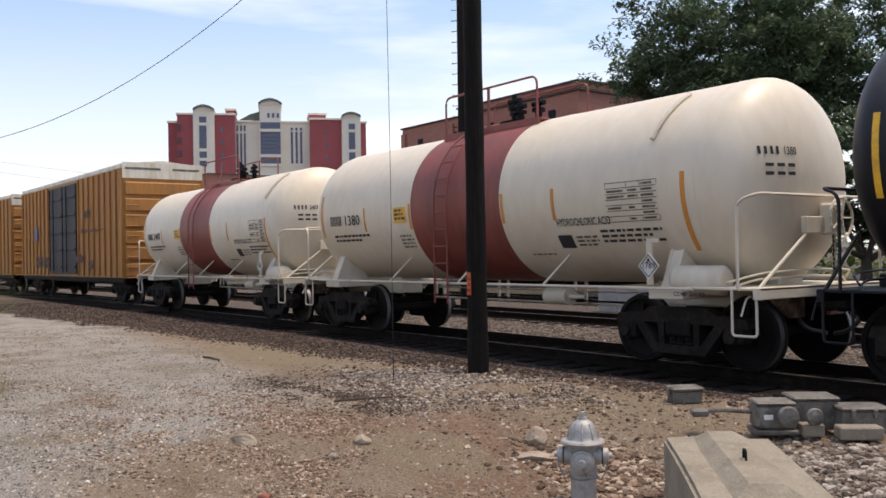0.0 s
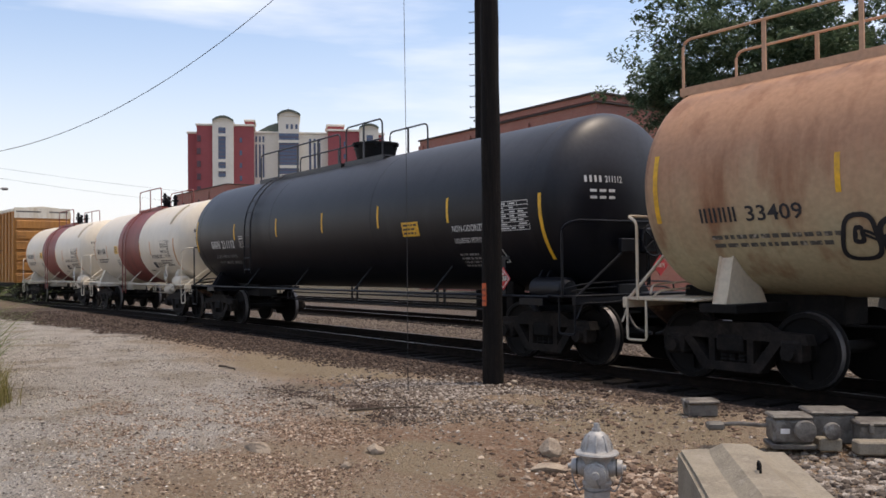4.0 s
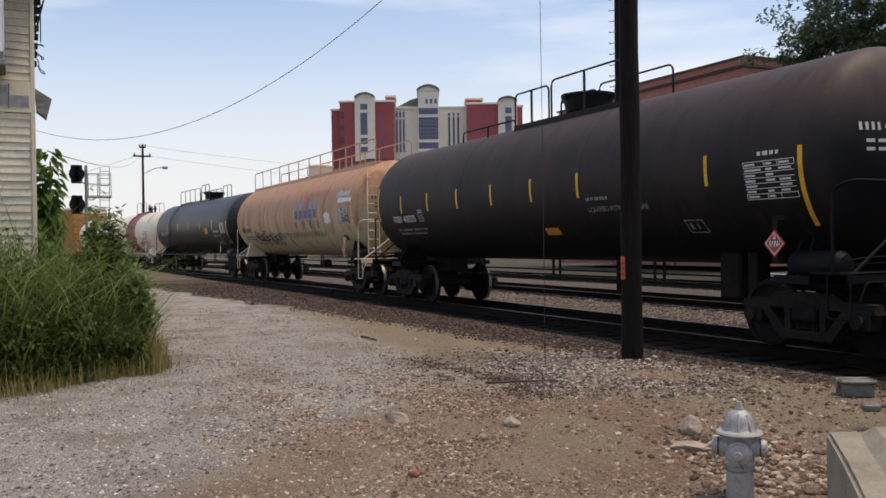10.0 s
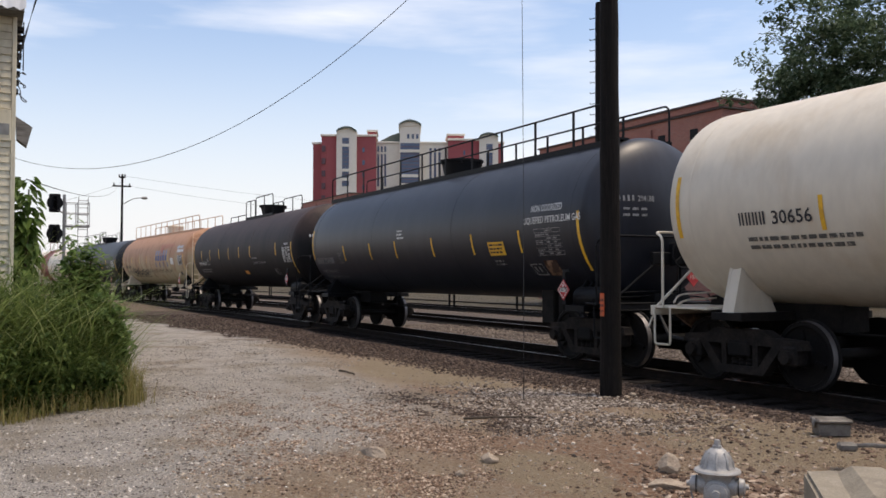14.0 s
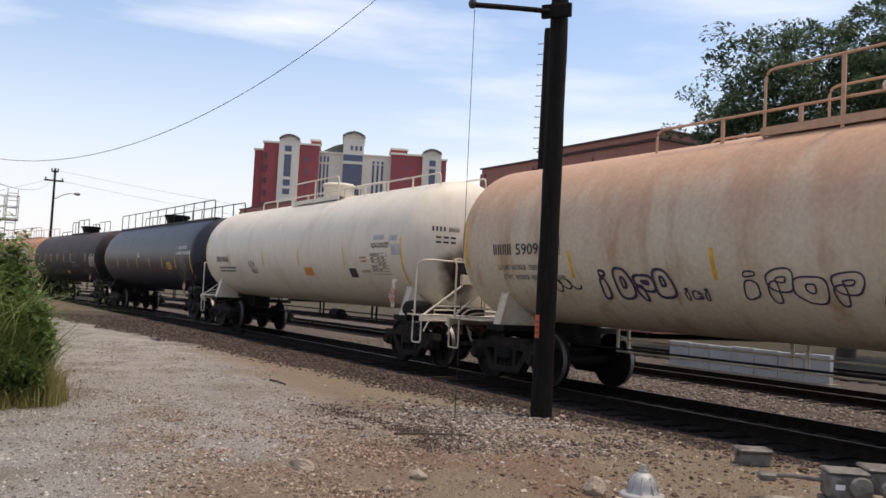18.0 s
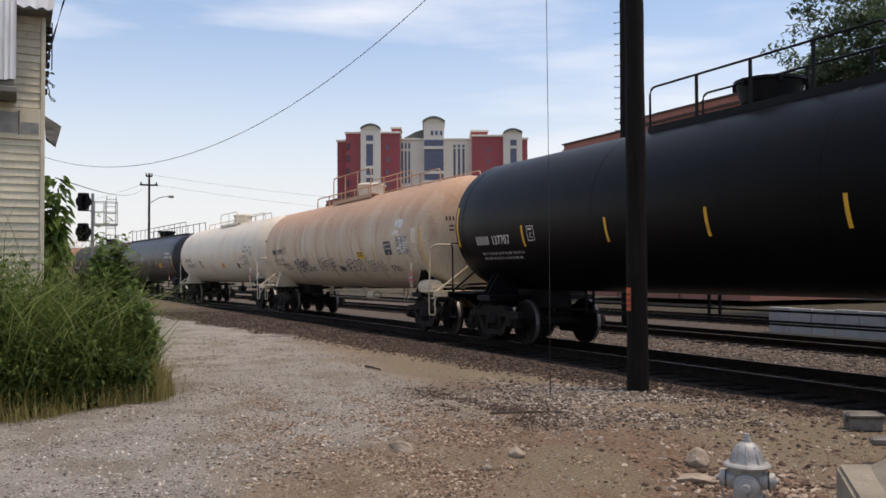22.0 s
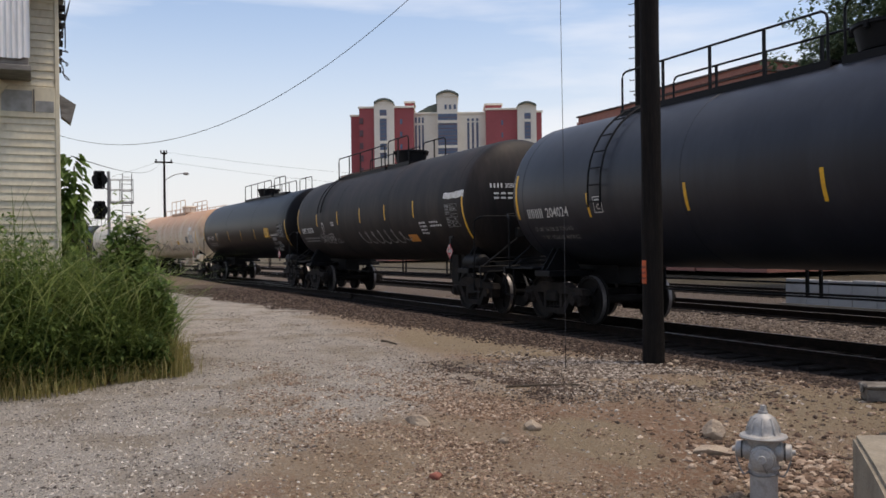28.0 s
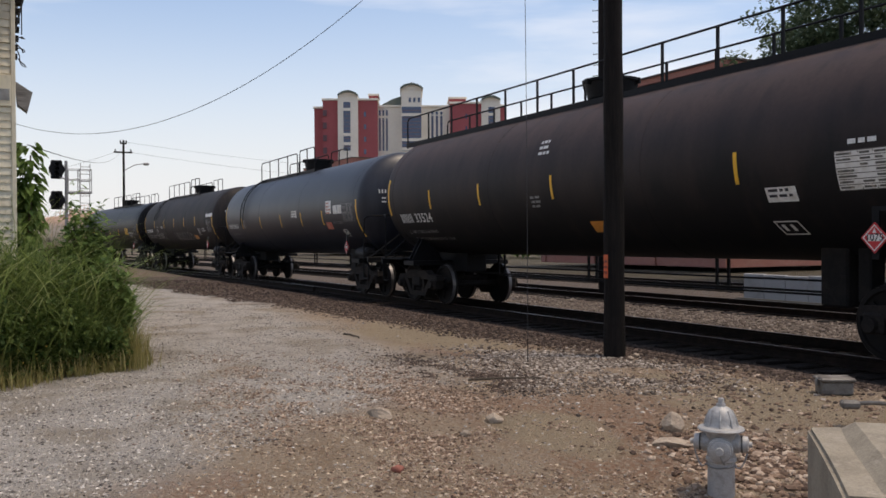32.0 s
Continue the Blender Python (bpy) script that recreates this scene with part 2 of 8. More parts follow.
M["panel_white"] = material("white_wall_panel", (0.40, 0.40, 0.395), 0.7, spots=(0.32, 0.315, 0.30), spot_scale=1.5, grain=0.06, bump=0.03)


# ---------------------------------------------------------------- mesh helpers
def obj(name, verts, faces, mat, parent=None, label="", smooth=False):
    me = bpy.data.meshes.new(name)
    me.from_pydata([tuple(v) for v in verts], [], faces)
    if smooth:
        me.polygons.foreach_set("use_smooth", [True] * len(me.polygons))
    me.materials.append(mat)
    ob = new(name, me)
    if parent:
        ob.parent = parent
    if label:
        ob["label"] = label
    return ob


class Shape:
    """Collects boxes, tubes and lathed forms into one mesh."""

    def __init__(self):
        self.v, self.f = [], []

    def add(self, verts, faces):
        n = len(self.v)
        self.v += [Vector(p) for p in verts]
        self.f += [tuple(i + n for i in f) for f in faces]
        return self

    def box(self, x0, x1, y0, y1, z0, z1, bevel=0.0, m=None):
        b = min(bevel, (x1 - x0) * 0.4, (y1 - y0) * 0.4, (z1 - z0) * 0.4)
        if b <= 0:
            vs = [(x, y, z) for x in (x0, x1) for y in (y0, y1) for z in (z0, z1)]
            fs = [(0, 1, 3, 2), (4, 6, 7, 5), (0, 4, 5, 1), (2, 3, 7, 6), (0, 2, 6, 4), (1, 5, 7, 3)]
        else:
            bm = bmesh.new()
            bmesh.ops.create_cube(bm, size=1.0)
            for v in bm.verts:
                v.co = Vector(((x0 + x1) / 2 + v.co.x * (x1 - x0), (y0 + y1) / 2 + v.co.y * (y1 - y0), (z0 + z1) / 2 + v.co.z * (z1 - z0)))
            bmesh.ops.bevel(bm, geom=bm.edges[:], offset=b, segments=1, affect="EDGES")
            bm.verts.index_update()
            vs = [v.co.copy() for v in bm.verts]
            fs = [tuple(v.index for v in f.verts) for f in bm.faces]
            bm.free()
        if m:
            vs = [m @ Vector(p) for p in vs]
        return self.add(vs, fs)

    def tube(self, pts, r, n=8, caps=True):
        pts = [Vector(p) for p in pts]
        vs, fs = [], []
        rr = r if isinstance(r, (list, tuple)) else [r] * len(pts)
        for i, p in enumerate(pts):
            d = (pts[min(i + 1, len(pts) - 1)] - pts[max(i - 1, 0)]).normalized()
            up = Vector((0, 0, 1)) if abs(d.z) < 0.9 else Vector((1, 0, 0))
            a = d.cross(up).normalized()
            b = d.cross(a)
            for k in range(n):
                w = 2 * math.pi * k / n
                vs.append(p + (a * math.cos(w) + b * math.sin(w)) * rr[i])
        for i in range(len(pts) - 1):
            for k in range(n):
                fs.append((i * n + k, i * n + (k + 1) % n, (i + 1) * n + (k + 1) % n, (i + 1) * n + k))
        if caps:
            fs.append(tuple(range(n)))
            fs.append(tuple(range((len(pts) - 1) * n, len(pts) * n))[::-1])
        return self.add(vs, fs)

    def lathe(self, prof, n=24, axis="z", at=(0, 0, 0), caps=True):
        """prof: (along, radius) rows."""
        vs, fs = [], []
        for a, r in prof:
            for k in range(n):
                w = 2 * math.pi * k / n
                c, s = math.cos(w) * r, math.sin(w) * r
                p = {"z": (c, s, a), "x": (a, c, s), "y": (c, a, s)}[axis]
                vs.append((p[0] + at[0], p[1] + at[1], p[2] + at[2]))
        for i in range(len(prof) - 1):
            for k in range(n):
                q = (i * n + k, i * n + (k + 1) % n, (i + 1) * n + (k + 1) % n, (i + 1) * n + k)
                fs.append(q if axis != "y" else q[::-1])
        if caps:
            fs.append(tuple(range(n))[::-1])
            fs.append(tuple(range((len(prof) - 1) * n, len(prof) * n)))
        return self.add(vs, fs)

    def prism(self, outline, y0, y1):
        """outline: (x, z) points, extruded along y."""
        n = len(outline)
        vs = [(x, y0, z) for x, z in outline] + [(x, y1, z) for x, z in outline]
        fs = [tuple(range(n)), tuple(range(n, 2 * n))[::-1]]
        fs += [(i, (i + 1) % n, (i + 1) % n + n, i + n)[::-1] for i in range(n)]
        return self.add(vs, fs)

    def make(self, name, mat, parent=None, label="", smooth=False):
        ob = obj(name, self.v, self.f, mat, parent, label, False)
        if smooth:
            me = ob.data
            me.polygons.foreach_set("use_smooth", [True] * len(me.polygons))
            me.set_sharp_from_angle(angle=radians(38))
        return ob


def thing(name, x, y, z, label, category, group="", kind="", rz=0.0):
    ob = new(name)
    ob.matrix_basis = pose(x, y, z, 0, 0, rz)
    return tagged(ob, label, category, group, kind)


def bend(pts, r=0.15, n=5):
    """Round the corners of a polyline."""
    pts = [Vector(p) for p in pts]
    out = [pts[0]]
    for a, b, c in zip(pts, pts[1:], pts[2:]):
        u, v = (a - b), (c - b)
        q = min(r, u.length * 0.45, v.length * 0.45)
        p0, p1 = b + u.normalized() * q, b + v.normalized() * q
        for i in range(n + 1):
            t = i / n
            out.append(p0 * (1 - t) ** 2 + b * 2 * t * (1 - t) + p1 * t ** 2)
    return out + [pts[-1]]


def letters(text, size, spacing=1.0):
    """Flat outlines of a text: vertices, faces and width, from the built-in font."""
    cu = bpy.data.curves.new("lettering", "FONT")
    cu.body, cu.size, cu.space_character = text, size, spacing
    cu.resolution_u = 2
    cu.offset = size * 0.012
    ob = bpy.data.objects.new("lettering", cu)
    me = bpy.data.meshes.new_from_object(ob)
    vs = [v.co.copy() for v in me.vertices]
    fs = [tuple(p.vertices) for p in me.polygons]
    bpy.data.objects.remove(ob)
    bpy.data.curves.remove(cu)
    bpy.data.meshes.remove(me)
    w = max((v.x for v in vs), default=0)
    return vs, fs, w


M["red_sign"] = material("red_placard", (0.50, 0.035, 0.04), 0.5, grain=0.1, grain_scale=30, bump=0.02)
M["white_sign"] = material("white_placard", (0.72, 0.71, 0.68), 0.55, spots=(0.55, 0.52, 0.46), spot_scale=6, grain=0.06, grain_scale=30, bump=0.02)
M["grey_patch"] = material("grey_paint_patch", (0.42, 0.42, 0.42), 0.6, spots=(0.34, 0.34, 0.33), spot_scale=5, grain=0.08, bump=0.02)
M["faint_white"] = material("worn_white_lettering", (0.26, 0.26, 0.26), 0.65, spots=(0.05, 0.05, 0.05), spot_scale=16, spot_range=(0.5, 0.62), grain=0.2, grain_scale=30, bump=0)
M["faint_black"] = material("worn_black_lettering", (0.10, 0.095, 0.085), 0.65, spots=(0.4, 0.36, 0.3), spot_scale=16, spot_range=(0.55, 0.66), grain=0.2, grain_scale=30, bump=0)
M["blue_paint"] = material("faded_blue_paint", (0.06, 0.09, 0.22), 0.55, spots=(0.18, 0.16, 0.2), spot_scale=9, spot_range=(0.5, 0.7), grain=0.1, grain_scale=30, bump=0.02)
M["pale_blue_paint"] = material("faded_pale_blue_paint", (0.20, 0.23, 0.33), 0.55, spots=(0.34, 0.25, 0.22), spot_scale=9, spot_range=(0.5, 0.68), grain=0.1, grain_scale=30, bump=0.02)
M["red_paint"] = material("faded_red_paint", (0.40, 0.09, 0.06), 0.55, spots=(0.42, 0.2, 0.12), spot_scale=9, grain=0.1, grain_scale=30, bump=0.02)
M["spray_black"] = material("black_spray_paint", (0.022, 0.022, 0.026), 0.6, grain=0.2, grain_scale=30, bump=0)
M["spray_purple"] = material("dark_purple_spray_paint", (0.06, 0.045, 0.085), 0.6, grain=0.2, grain_scale=30, bump=0)
M["spray_white"] = material("white_spray_paint", (0.42, 0.41, 0.40), 0.65, spots=(0.08, 0.07, 0.07), spot_scale=14, spot_range=(0.45, 0.62), grain=0.2, grain_scale=30, bump=0)
M["soot"] = material("dark_rust_stain", (0.06, 0.032, 0.022), 0.8, spots=(0.25, 0.15, 0.09), spot_scale=5, spot_range=(0.45, 0.65), grain=0.2, bump=0.05)
M["valve_black"] = material("black_valve_iron", (0.007, 0.0075, 0.009), 0.55, grain=0.2, grain_scale=30, bump=0.05, spec=0.13)

# ---------------------------------------------------------------- the plan
RAIL_Z = -0.09         # top of the rails: the track lies a little lower than the yard
FLOOR_Z = 0.20         # base height of the tank cars' own measures
TRACK_Y = 10.98        # centre line of the track with the train; it runs along x
GAUGE = 1.435


def track_place(s):
    """How far the train has rolled after s seconds, along the track (towards -x, slowly gaining speed)."""
    u = s / 16 - 1
    g = lambda q: -87.385 * q - 1.3905 * q * q - 1.0813 * q ** 3
    return g(u) - g(-1)


BEND_X, BEND_K = -32.0, 0.003     # where the tracks begin to curve, and how tightly


def along(d, off=0.0):
    """Place on the tracks: d runs like x and stays a length where they curve; off is sideways. Gives x, y and heading."""
    if d >= BEND_X:
        return d, TRACK_Y + off, 0.0
    a = BEND_K * (BEND_X - d)
    r = 1 / BEND_K + off
    return BEND_X - r * math.sin(a), TRACK_Y - 1 / BEND_K + r * math.cos(a), a


def rail_pose(d, z):
    x, y, a = along(d)
    return pose(x, y, z, 0, 0, math.degrees(a))


# ---------------------------------------------------------------- tank paints with rusted or painted-sunlit tops
def rusted_or_sunlit(name, base, rust, dark, z_mid, z_soft, rough=0.6, roam=2.6, blot=0.75):
    """Paint below, rust or painted-in sunlight above: the border wanders with noise and runs in streaks."""
    m = bpy.data.materials.new(name)
    m.use_nodes = True
    nt = m.node_tree
    bsdf = nt.nodes["Principled BSDF"]
    bsdf.inputs["Roughness"].default_value = rough
    bsdf.inputs["Specular IOR Level"].default_value = 0.25
    co = nt.nodes.new("ShaderNodeTexCoord")
    sep = nt.nodes.new("ShaderNodeSeparateXYZ")
    nt.links.new(co.outputs["Object"], sep.inputs[0])

    def noise_at(scale, stretch, detail=6):
        mp = nt.nodes.new("ShaderNodeMapping")
        mp.inputs["Scale"].default_value = stretch
        n = nt.nodes.new("ShaderNodeTexNoise")
        n.inputs["Scale"].default_value, n.inputs["Detail"].default_value = scale, detail
        nt.links.new(co.outputs["Object"], mp.inputs[0])
        nt.links.new(mp.outputs[0], n.inputs["Vector"])
        return n.outputs["Fac"]

    def math_(op, a, b):
        n = nt.nodes.new("ShaderNodeMath")
        n.operation = op
        for i, q in enumerate((a, b)):
            if isinstance(q, (int, float)):
                n.inputs[i].default_value = q
            else:
                nt.links.new(q, n.inputs[i])
        return n.outputs[0]

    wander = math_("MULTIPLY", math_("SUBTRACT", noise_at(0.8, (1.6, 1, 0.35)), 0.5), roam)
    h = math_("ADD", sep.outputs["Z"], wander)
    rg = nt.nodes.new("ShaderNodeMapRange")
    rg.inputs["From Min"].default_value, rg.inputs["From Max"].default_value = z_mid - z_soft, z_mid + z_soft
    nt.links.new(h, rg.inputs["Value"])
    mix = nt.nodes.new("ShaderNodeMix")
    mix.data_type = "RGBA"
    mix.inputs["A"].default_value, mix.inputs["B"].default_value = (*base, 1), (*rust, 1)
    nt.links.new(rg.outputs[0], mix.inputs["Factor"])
    st = nt.nodes.new("ShaderNodeMapRange")
    st.inputs["From Min"].default_value, st.inputs["From Max"].default_value = 0.52, 0.72
    nt.links.new(noise_at(2.4, (1.3, 1, 0.25)), st.inputs["Value"])
    mix2 = nt.nodes.new("ShaderNodeMix")
    mix2.data_type = "RGBA"
    mix2.inputs["B"].default_value = (*dark, 1)
    nt.links.new(mix.outputs["Result"], mix2.inputs["A"])
    nt.links.new(math_("MULTIPLY", st.outputs[0], blot), mix2.inputs["Factor"])
    hsv = nt.nodes.new("ShaderNodeHueSaturation")
    fine = noise_at(14, (1, 1, 1))
    rv = nt.nodes.new("ShaderNodeMapRange")
    rv.inputs["From Min"].default_value, rv.inputs["From Max"].default_value = 0.3, 0.7
    rv.inputs["To Min"].default_value, rv.inputs["To Max"].default_value = 0.9, 1.1
    nt.links.new(fine, rv.inputs["Value"])
    nt.links.new(rv.outputs[0], hsv.inputs["Value"])
    nt.links.new(mix2.outputs["Result"], hsv.inputs["Color"])
    nt.links.new(hsv.outputs["Color"], bsdf.inputs["Base Color"])
    return m


M["orange_tank"] = rusted_or_sunlit("rusted_orange_tank", (0.47, 0.405, 0.26), (0.415, 0.23, 0.135), (0.26, 0.122, 0.066), 2.1, 0.6, roam=2.2, blot=0.85)
M["tan_tank"] = rusted_or_sunlit("rusted_tan_tank", (0.60, 0.52, 0.395), (0.475, 0.295, 0.19), (0.42, 0.27, 0.165), 2.7, 0.65, roam=2.6, blot=0.8)
# paler above mid-height: sunlight on the upper shell, painted into the black
M["black_tank"] = rusted_or_sunlit("dusty_black_tank", (0.006, 0.0068, 0.0102), (0.036, 0.037, 0.042), (0.018, 0.0185, 0.022), 2.85, 0.42, rough=0.42, roam=0.5, blot=0.5)
M["brown_top_tank"] = rusted_or_sunlit("brown_topped_black_tank", (0.007, 0.0068, 0.008), (0.056, 0.036, 0.031), (0.020, 0.015, 0.014), 2.9, 0.9)


# ---------------------------------------------------------------- the train
wheel_spins = []       # (wheelset, its resting place in the truck)
KIT = {}               # meshes that every truck shares


def shared(name, key, parent, make):
    """One mesh for all alike parts: built at the first call, linked again after."""
    if key not in KIT:
        ob = make()
        KIT[key] = ob.data
        return ob
    ob = new(name, KIT[key])
    ob.parent = parent
    return ob


def side_frame_mesh(t, y):
    s = Shape()
    s.prism([(-1.08, 0.55), (-1.04, 0.67), (-0.62, 0.69), (-0.45, 0.78), (0.45, 0.78), (0.62, 0.69), (1.04, 0.67), (1.08, 0.55), (0.72, 0.54), (0.58, 0.57), (-0.58, 0.57), (-0.72, 0.54)], y - 0.09, y + 0.09)
    s.prism([(-0.72, 0.54), (-0.58, 0.57), (-0.34, 0.28), (0.34, 0.28), (0.58, 0.57), (0.72, 0.54), (0.42, 0.17), (-0.42, 0.17)], y - 0.085, y + 0.085)
    for sx in (-1, 1):
        s.box(min(sx * 0.24, sx * 0.33), max(sx * 0.24, sx * 0.33), y - 0.08, y + 0.08, 0.27, 0.58)
        s.box(sx * 0.86 - 0.14, sx * 0.86 + 0.14, y - 0.12, y + 0.12, 0.34, 0.60, 0.03)
        s.lathe([(y - 0.19, 0.09), (y + 0.19, 0.09)], 12, "y", (sx * 0.86, 0, 0.457))
    return s.make("side_frame", M["side_frame"], t)


def spring_mesh(t, y):
    s = Shape()
    for sx in (-0.13, 0.0, 0.13):
        s.lathe([(0.28 + i * 0.025, 0.075 if i % 2 else 0.055) for i in range(12)], 8, "z", (sx, y, 0))
    return s.make("spring_nest", M["steel_dark"], t)


def bolster_mesh(t):
    s = Shape()
    s.box(-0.2, 0.2, -1.12, 1.12, 0.40, 0.62, 0.03)
    s.lathe([(0.62, 0.2), (0.86, 0.2)], 16, "z")
    return s.make("bolster", M["steel_dark"], t)


def wheel_mesh(w):
    s = Shape()
    s.lathe([(-1.05, 0.07), (-0.72, 0.08), (0.72, 0.08), (1.05, 0.07)], 12, "y")
    for side in (-1, 1):
        q = [(0.66, 0.10), (0.66, 0.42), (0.67, 0.485), (0.70, 0.487), (0.715, 0.462), (0.80, 0.455), (0.802, 0.40), (0.775, 0.385), (0.745, 0.30), (0.755, 0.16), (0.82, 0.14), (0.82, 0.07)]
        s.lathe([(side * a, r) for a, r in q], 32, "y")
        for k in range(3):
            s.box(-0.025, 0.025, side * 0.775 - 0.02, side * 0.775 + 0.02, 0.16, 0.34, 0, Matrix.Rotation(k * math.pi * 2 / 3, 4, "Y"))
    return s.make("wheels_on_axle", M["wheel"], w, smooth=True)


def tread_mesh(w, side):
    s = Shape()
    s.lathe([(side * 0.722, 0.463), (side * 0.801, 0.4575)], 32, "y", caps=False)
    return s.make("tread", M["tread"], w, "bright worn running tread", smooth=True)


TRUCK_SIZE = 1.06


def truck(parent, x, z=0.0):
    t = new("truck")
    t.parent = parent
    t.matrix_basis = pose(x, 0, z) @ Matrix.Scale(TRUCK_SIZE, 4)
    shared("bolster", "bolster", t, lambda: bolster_mesh(t))
    for y in (-1.0, 1.0):
        shared("side_frame", ("frame", y), t, lambda: side_frame_mesh(t, y))
        shared("spring_nest", ("spring", y), t, lambda: spring_mesh(t, y))
    for ax in (-0.86, 0.86):
        w = shared("wheelset", "wheelset", t, lambda: wheel_mesh(t))
        w.name = "wheelset"
        w.matrix_basis = pose(ax, 0, 0.457)
        wheel_spins.append((w, Vector((ax, 0, 0.457))))
        for side in (-1, 1):
            tr = shared("tread", ("tread", side), t, lambda: tread_mesh(t, side))
            tr.matrix_basis = pose(ax, 0, 0.457)
    return t


def on_tank(pts, x, z, R, zc, off=0.006):
    """Lay flat (u, v) points on the tank's road side: u along it, v up the arc from height z."""
    a0 = math.asin(max(-1, min(1, (z - zc) / R)))
    r = R + off
    return [(x + p[0], -r * math.cos(a0 + p[1] / R), zc + r * math.sin(a0 + p[1] / R)) for p in pts]


class Marks:
    """Paint and labels on one tank."""

    def __init__(self, car, R, zc):
        self.car, self.R, self.zc, self.seed = car, R, zc, 1

    def lay(self, name, pts, faces, x, z, mat, label="", off=0.006, parent=None):
        return obj(name, on_tank(pts, x, z, self.R, self.zc, off), faces, M[mat], parent or self.car, label)

    def stripe(self, x, z_mid, h=0.46, w=0.07, mat="yellow_mark", tilt=0.0):
        n = 6
        vs, fs = [], []
        for i in range(n + 1):
            v = h * i / n - h / 2
            vs += [(-w / 2 - tilt * v, v), (w / 2 - tilt * v, v)]
        for i in range(n):
            fs.append((2 * i, 2 * i + 1, 2 * i + 3, 2 * i + 2))
        return self.lay("reflector_stripe", vs, fs, x, z_mid, mat)

    def plate(self, x0, x1, z0, z1, mat, label="", name="decal", off=0.006, rag=0.0):
        """A patch between two heights; rag: ragged edges."""
        n, k = 6, 8
        rnd = random.Random(int(x0 * 100) + 7)
        a0, a1 = math.asin((z0 - self.zc) / self.R), math.asin(max(-1, min(1, (z1 - self.zc) / self.R)))
        h = (a1 - a0) * self.R
        vs, fs = [], []
        for i in range(n + 1):
            for j in range(k + 1):
                u, v = (x1 - x0) * j / k, h * i / n
                if rag and (i in (0, n) or j in (0, k)):
                    u += rnd.uniform(-rag, rag)
                    v += rnd.uniform(-rag, rag)
                vs.append((u, v))
        for i in range(n):
            for j in range(k):
                q = i * (k + 1) + j
                fs.append((q, q + 1, q + k + 2, q + k + 1))
        return self.lay(name, vs, fs, x0, z0, mat, label, off)

    def text(self, body, x, z, size, mat, width=None, label="", off=0.011, name="lettering"):
        vs, fs, w = letters(body, size)
        k = width / w if width and w else 1.0
        return self.lay(name, [(v.x * k, v.y) for v in vs], fs, x, z, mat, label, off)

    def mark(self, x, z, size, number, mat, n=4, width=1.6):
        """The owner's initials as plain blocks, then the car's number in figures."""
        vs, fs = [], []
        step = width * 0.40 / n
        for i in range(n):
            u = i * step
            for u0, u1 in ((0.0, 0.24), (0.46, 0.70)):
                m = len(vs)
                vs += [(u + step * u0, 0), (u + step * u1, 0), (u + step * u1, size * 0.7), (u + step * u0, size * 0.7)]
                fs.append((m, m + 1, m + 2, m + 3))
        self.lay("owner_mark", vs, fs, x, z, mat, off=0.011)
        self.text(number, x + width * 0.46, z, size, mat, width * 0.54, name="car_number")

    def bars(self, x, z, rows, w, step, mat, off=0.011):
        """Small lettering that cannot be read: short bars in rows."""
        self.seed += 1
        rnd = random.Random(self.seed)
        vs, fs = [], []
        for r in range(rows):
            u, end = 0.0, w * rnd.uniform(0.7, 1.0)
            while u < end - 0.03:
                l = min(rnd.uniform(0.05, 0.17), end - u)
                n, z0 = len(vs), -r * step
                vs += [(u, z0), (u + l, z0), (u + l, z0 + step * 0.5), (u, z0 + step * 0.5)]
                fs.append((n, n + 1, n + 2, n + 3))
                u += l + 0.035
        return tagged(self.lay("small_print", vs, fs, x, z, mat, off=off), kind="stuff")

    def table(self, x0, x1, z0, z1, line, fill=None, rows=7, cols=4):
        """A printed data table: frame, rules and bars."""
        if fill:
            self.plate(x0, x1, z0, z1, fill, name="data_panel")
        a0, a1 = math.asin((z0 - self.zc) / self.R), math.asin((z1 - self.zc) / self.R)
        h, w = (a1 - a0) * self.R, x1 - x0
        vs, fs = [], []

        def bar(u0, u1, v0, v1):
            n = len(vs)
            vs.extend([(u0, v0), (u1, v0), (u1, v1), (u0, v1)])
            fs.append((n, n + 1, n + 2, n + 3))

        t = 0.011
        rnd = random.Random(int(x0 * 31))
        for i in range(rows + 1):
            bar(0, w, h * i / rows - t / 2, h * i / rows + t / 2)
        for j in (0, 0.42, 0.68, 1.0) if cols == 4 else [q / cols for q in range(cols + 1)]:
            bar(w * j - t / 2, w * j + t / 2, 0, h)
        for i in range(rows):
            for a, b in ((0.03, 0.4), (0.45, 0.66), (0.71, 0.97)):
                if rnd.random() < 0.8:
                    bar(w * a, w * (a + (b - a) * rnd.uniform(0.5, 1)), h * (i + 0.3) / rows, h * (i + 0.68) / rows)
        return self.lay("data_table", vs, fs, x0, z0, line, off=0.011)

    def outline(self, x0, x1, z0, z1, line, slant=0.0, t=0.022):
        h, w = z1 - z0, x1 - x0
        vs, fs = [], []
        for a, b, c, d in ((0, w, 0, t), (0, w, h - t, h), (0, t, t, h - t), (w - t, w, t, h - t), (w * 0.2, w * 0.34, h * 0.3, h * 0.75), (w * 0.55, w * 0.68, h * 0.3, h * 0.75)):
            n = len(vs)
            vs += [(a - slant * c, c), (b - slant * c, c), (b - slant * d, d), (a - slant * d, d)]
            fs.append((n, n + 1, n + 2, n + 3))
        return self.lay("stencil_box", vs, fs, x0, z0, line, off=0.011)

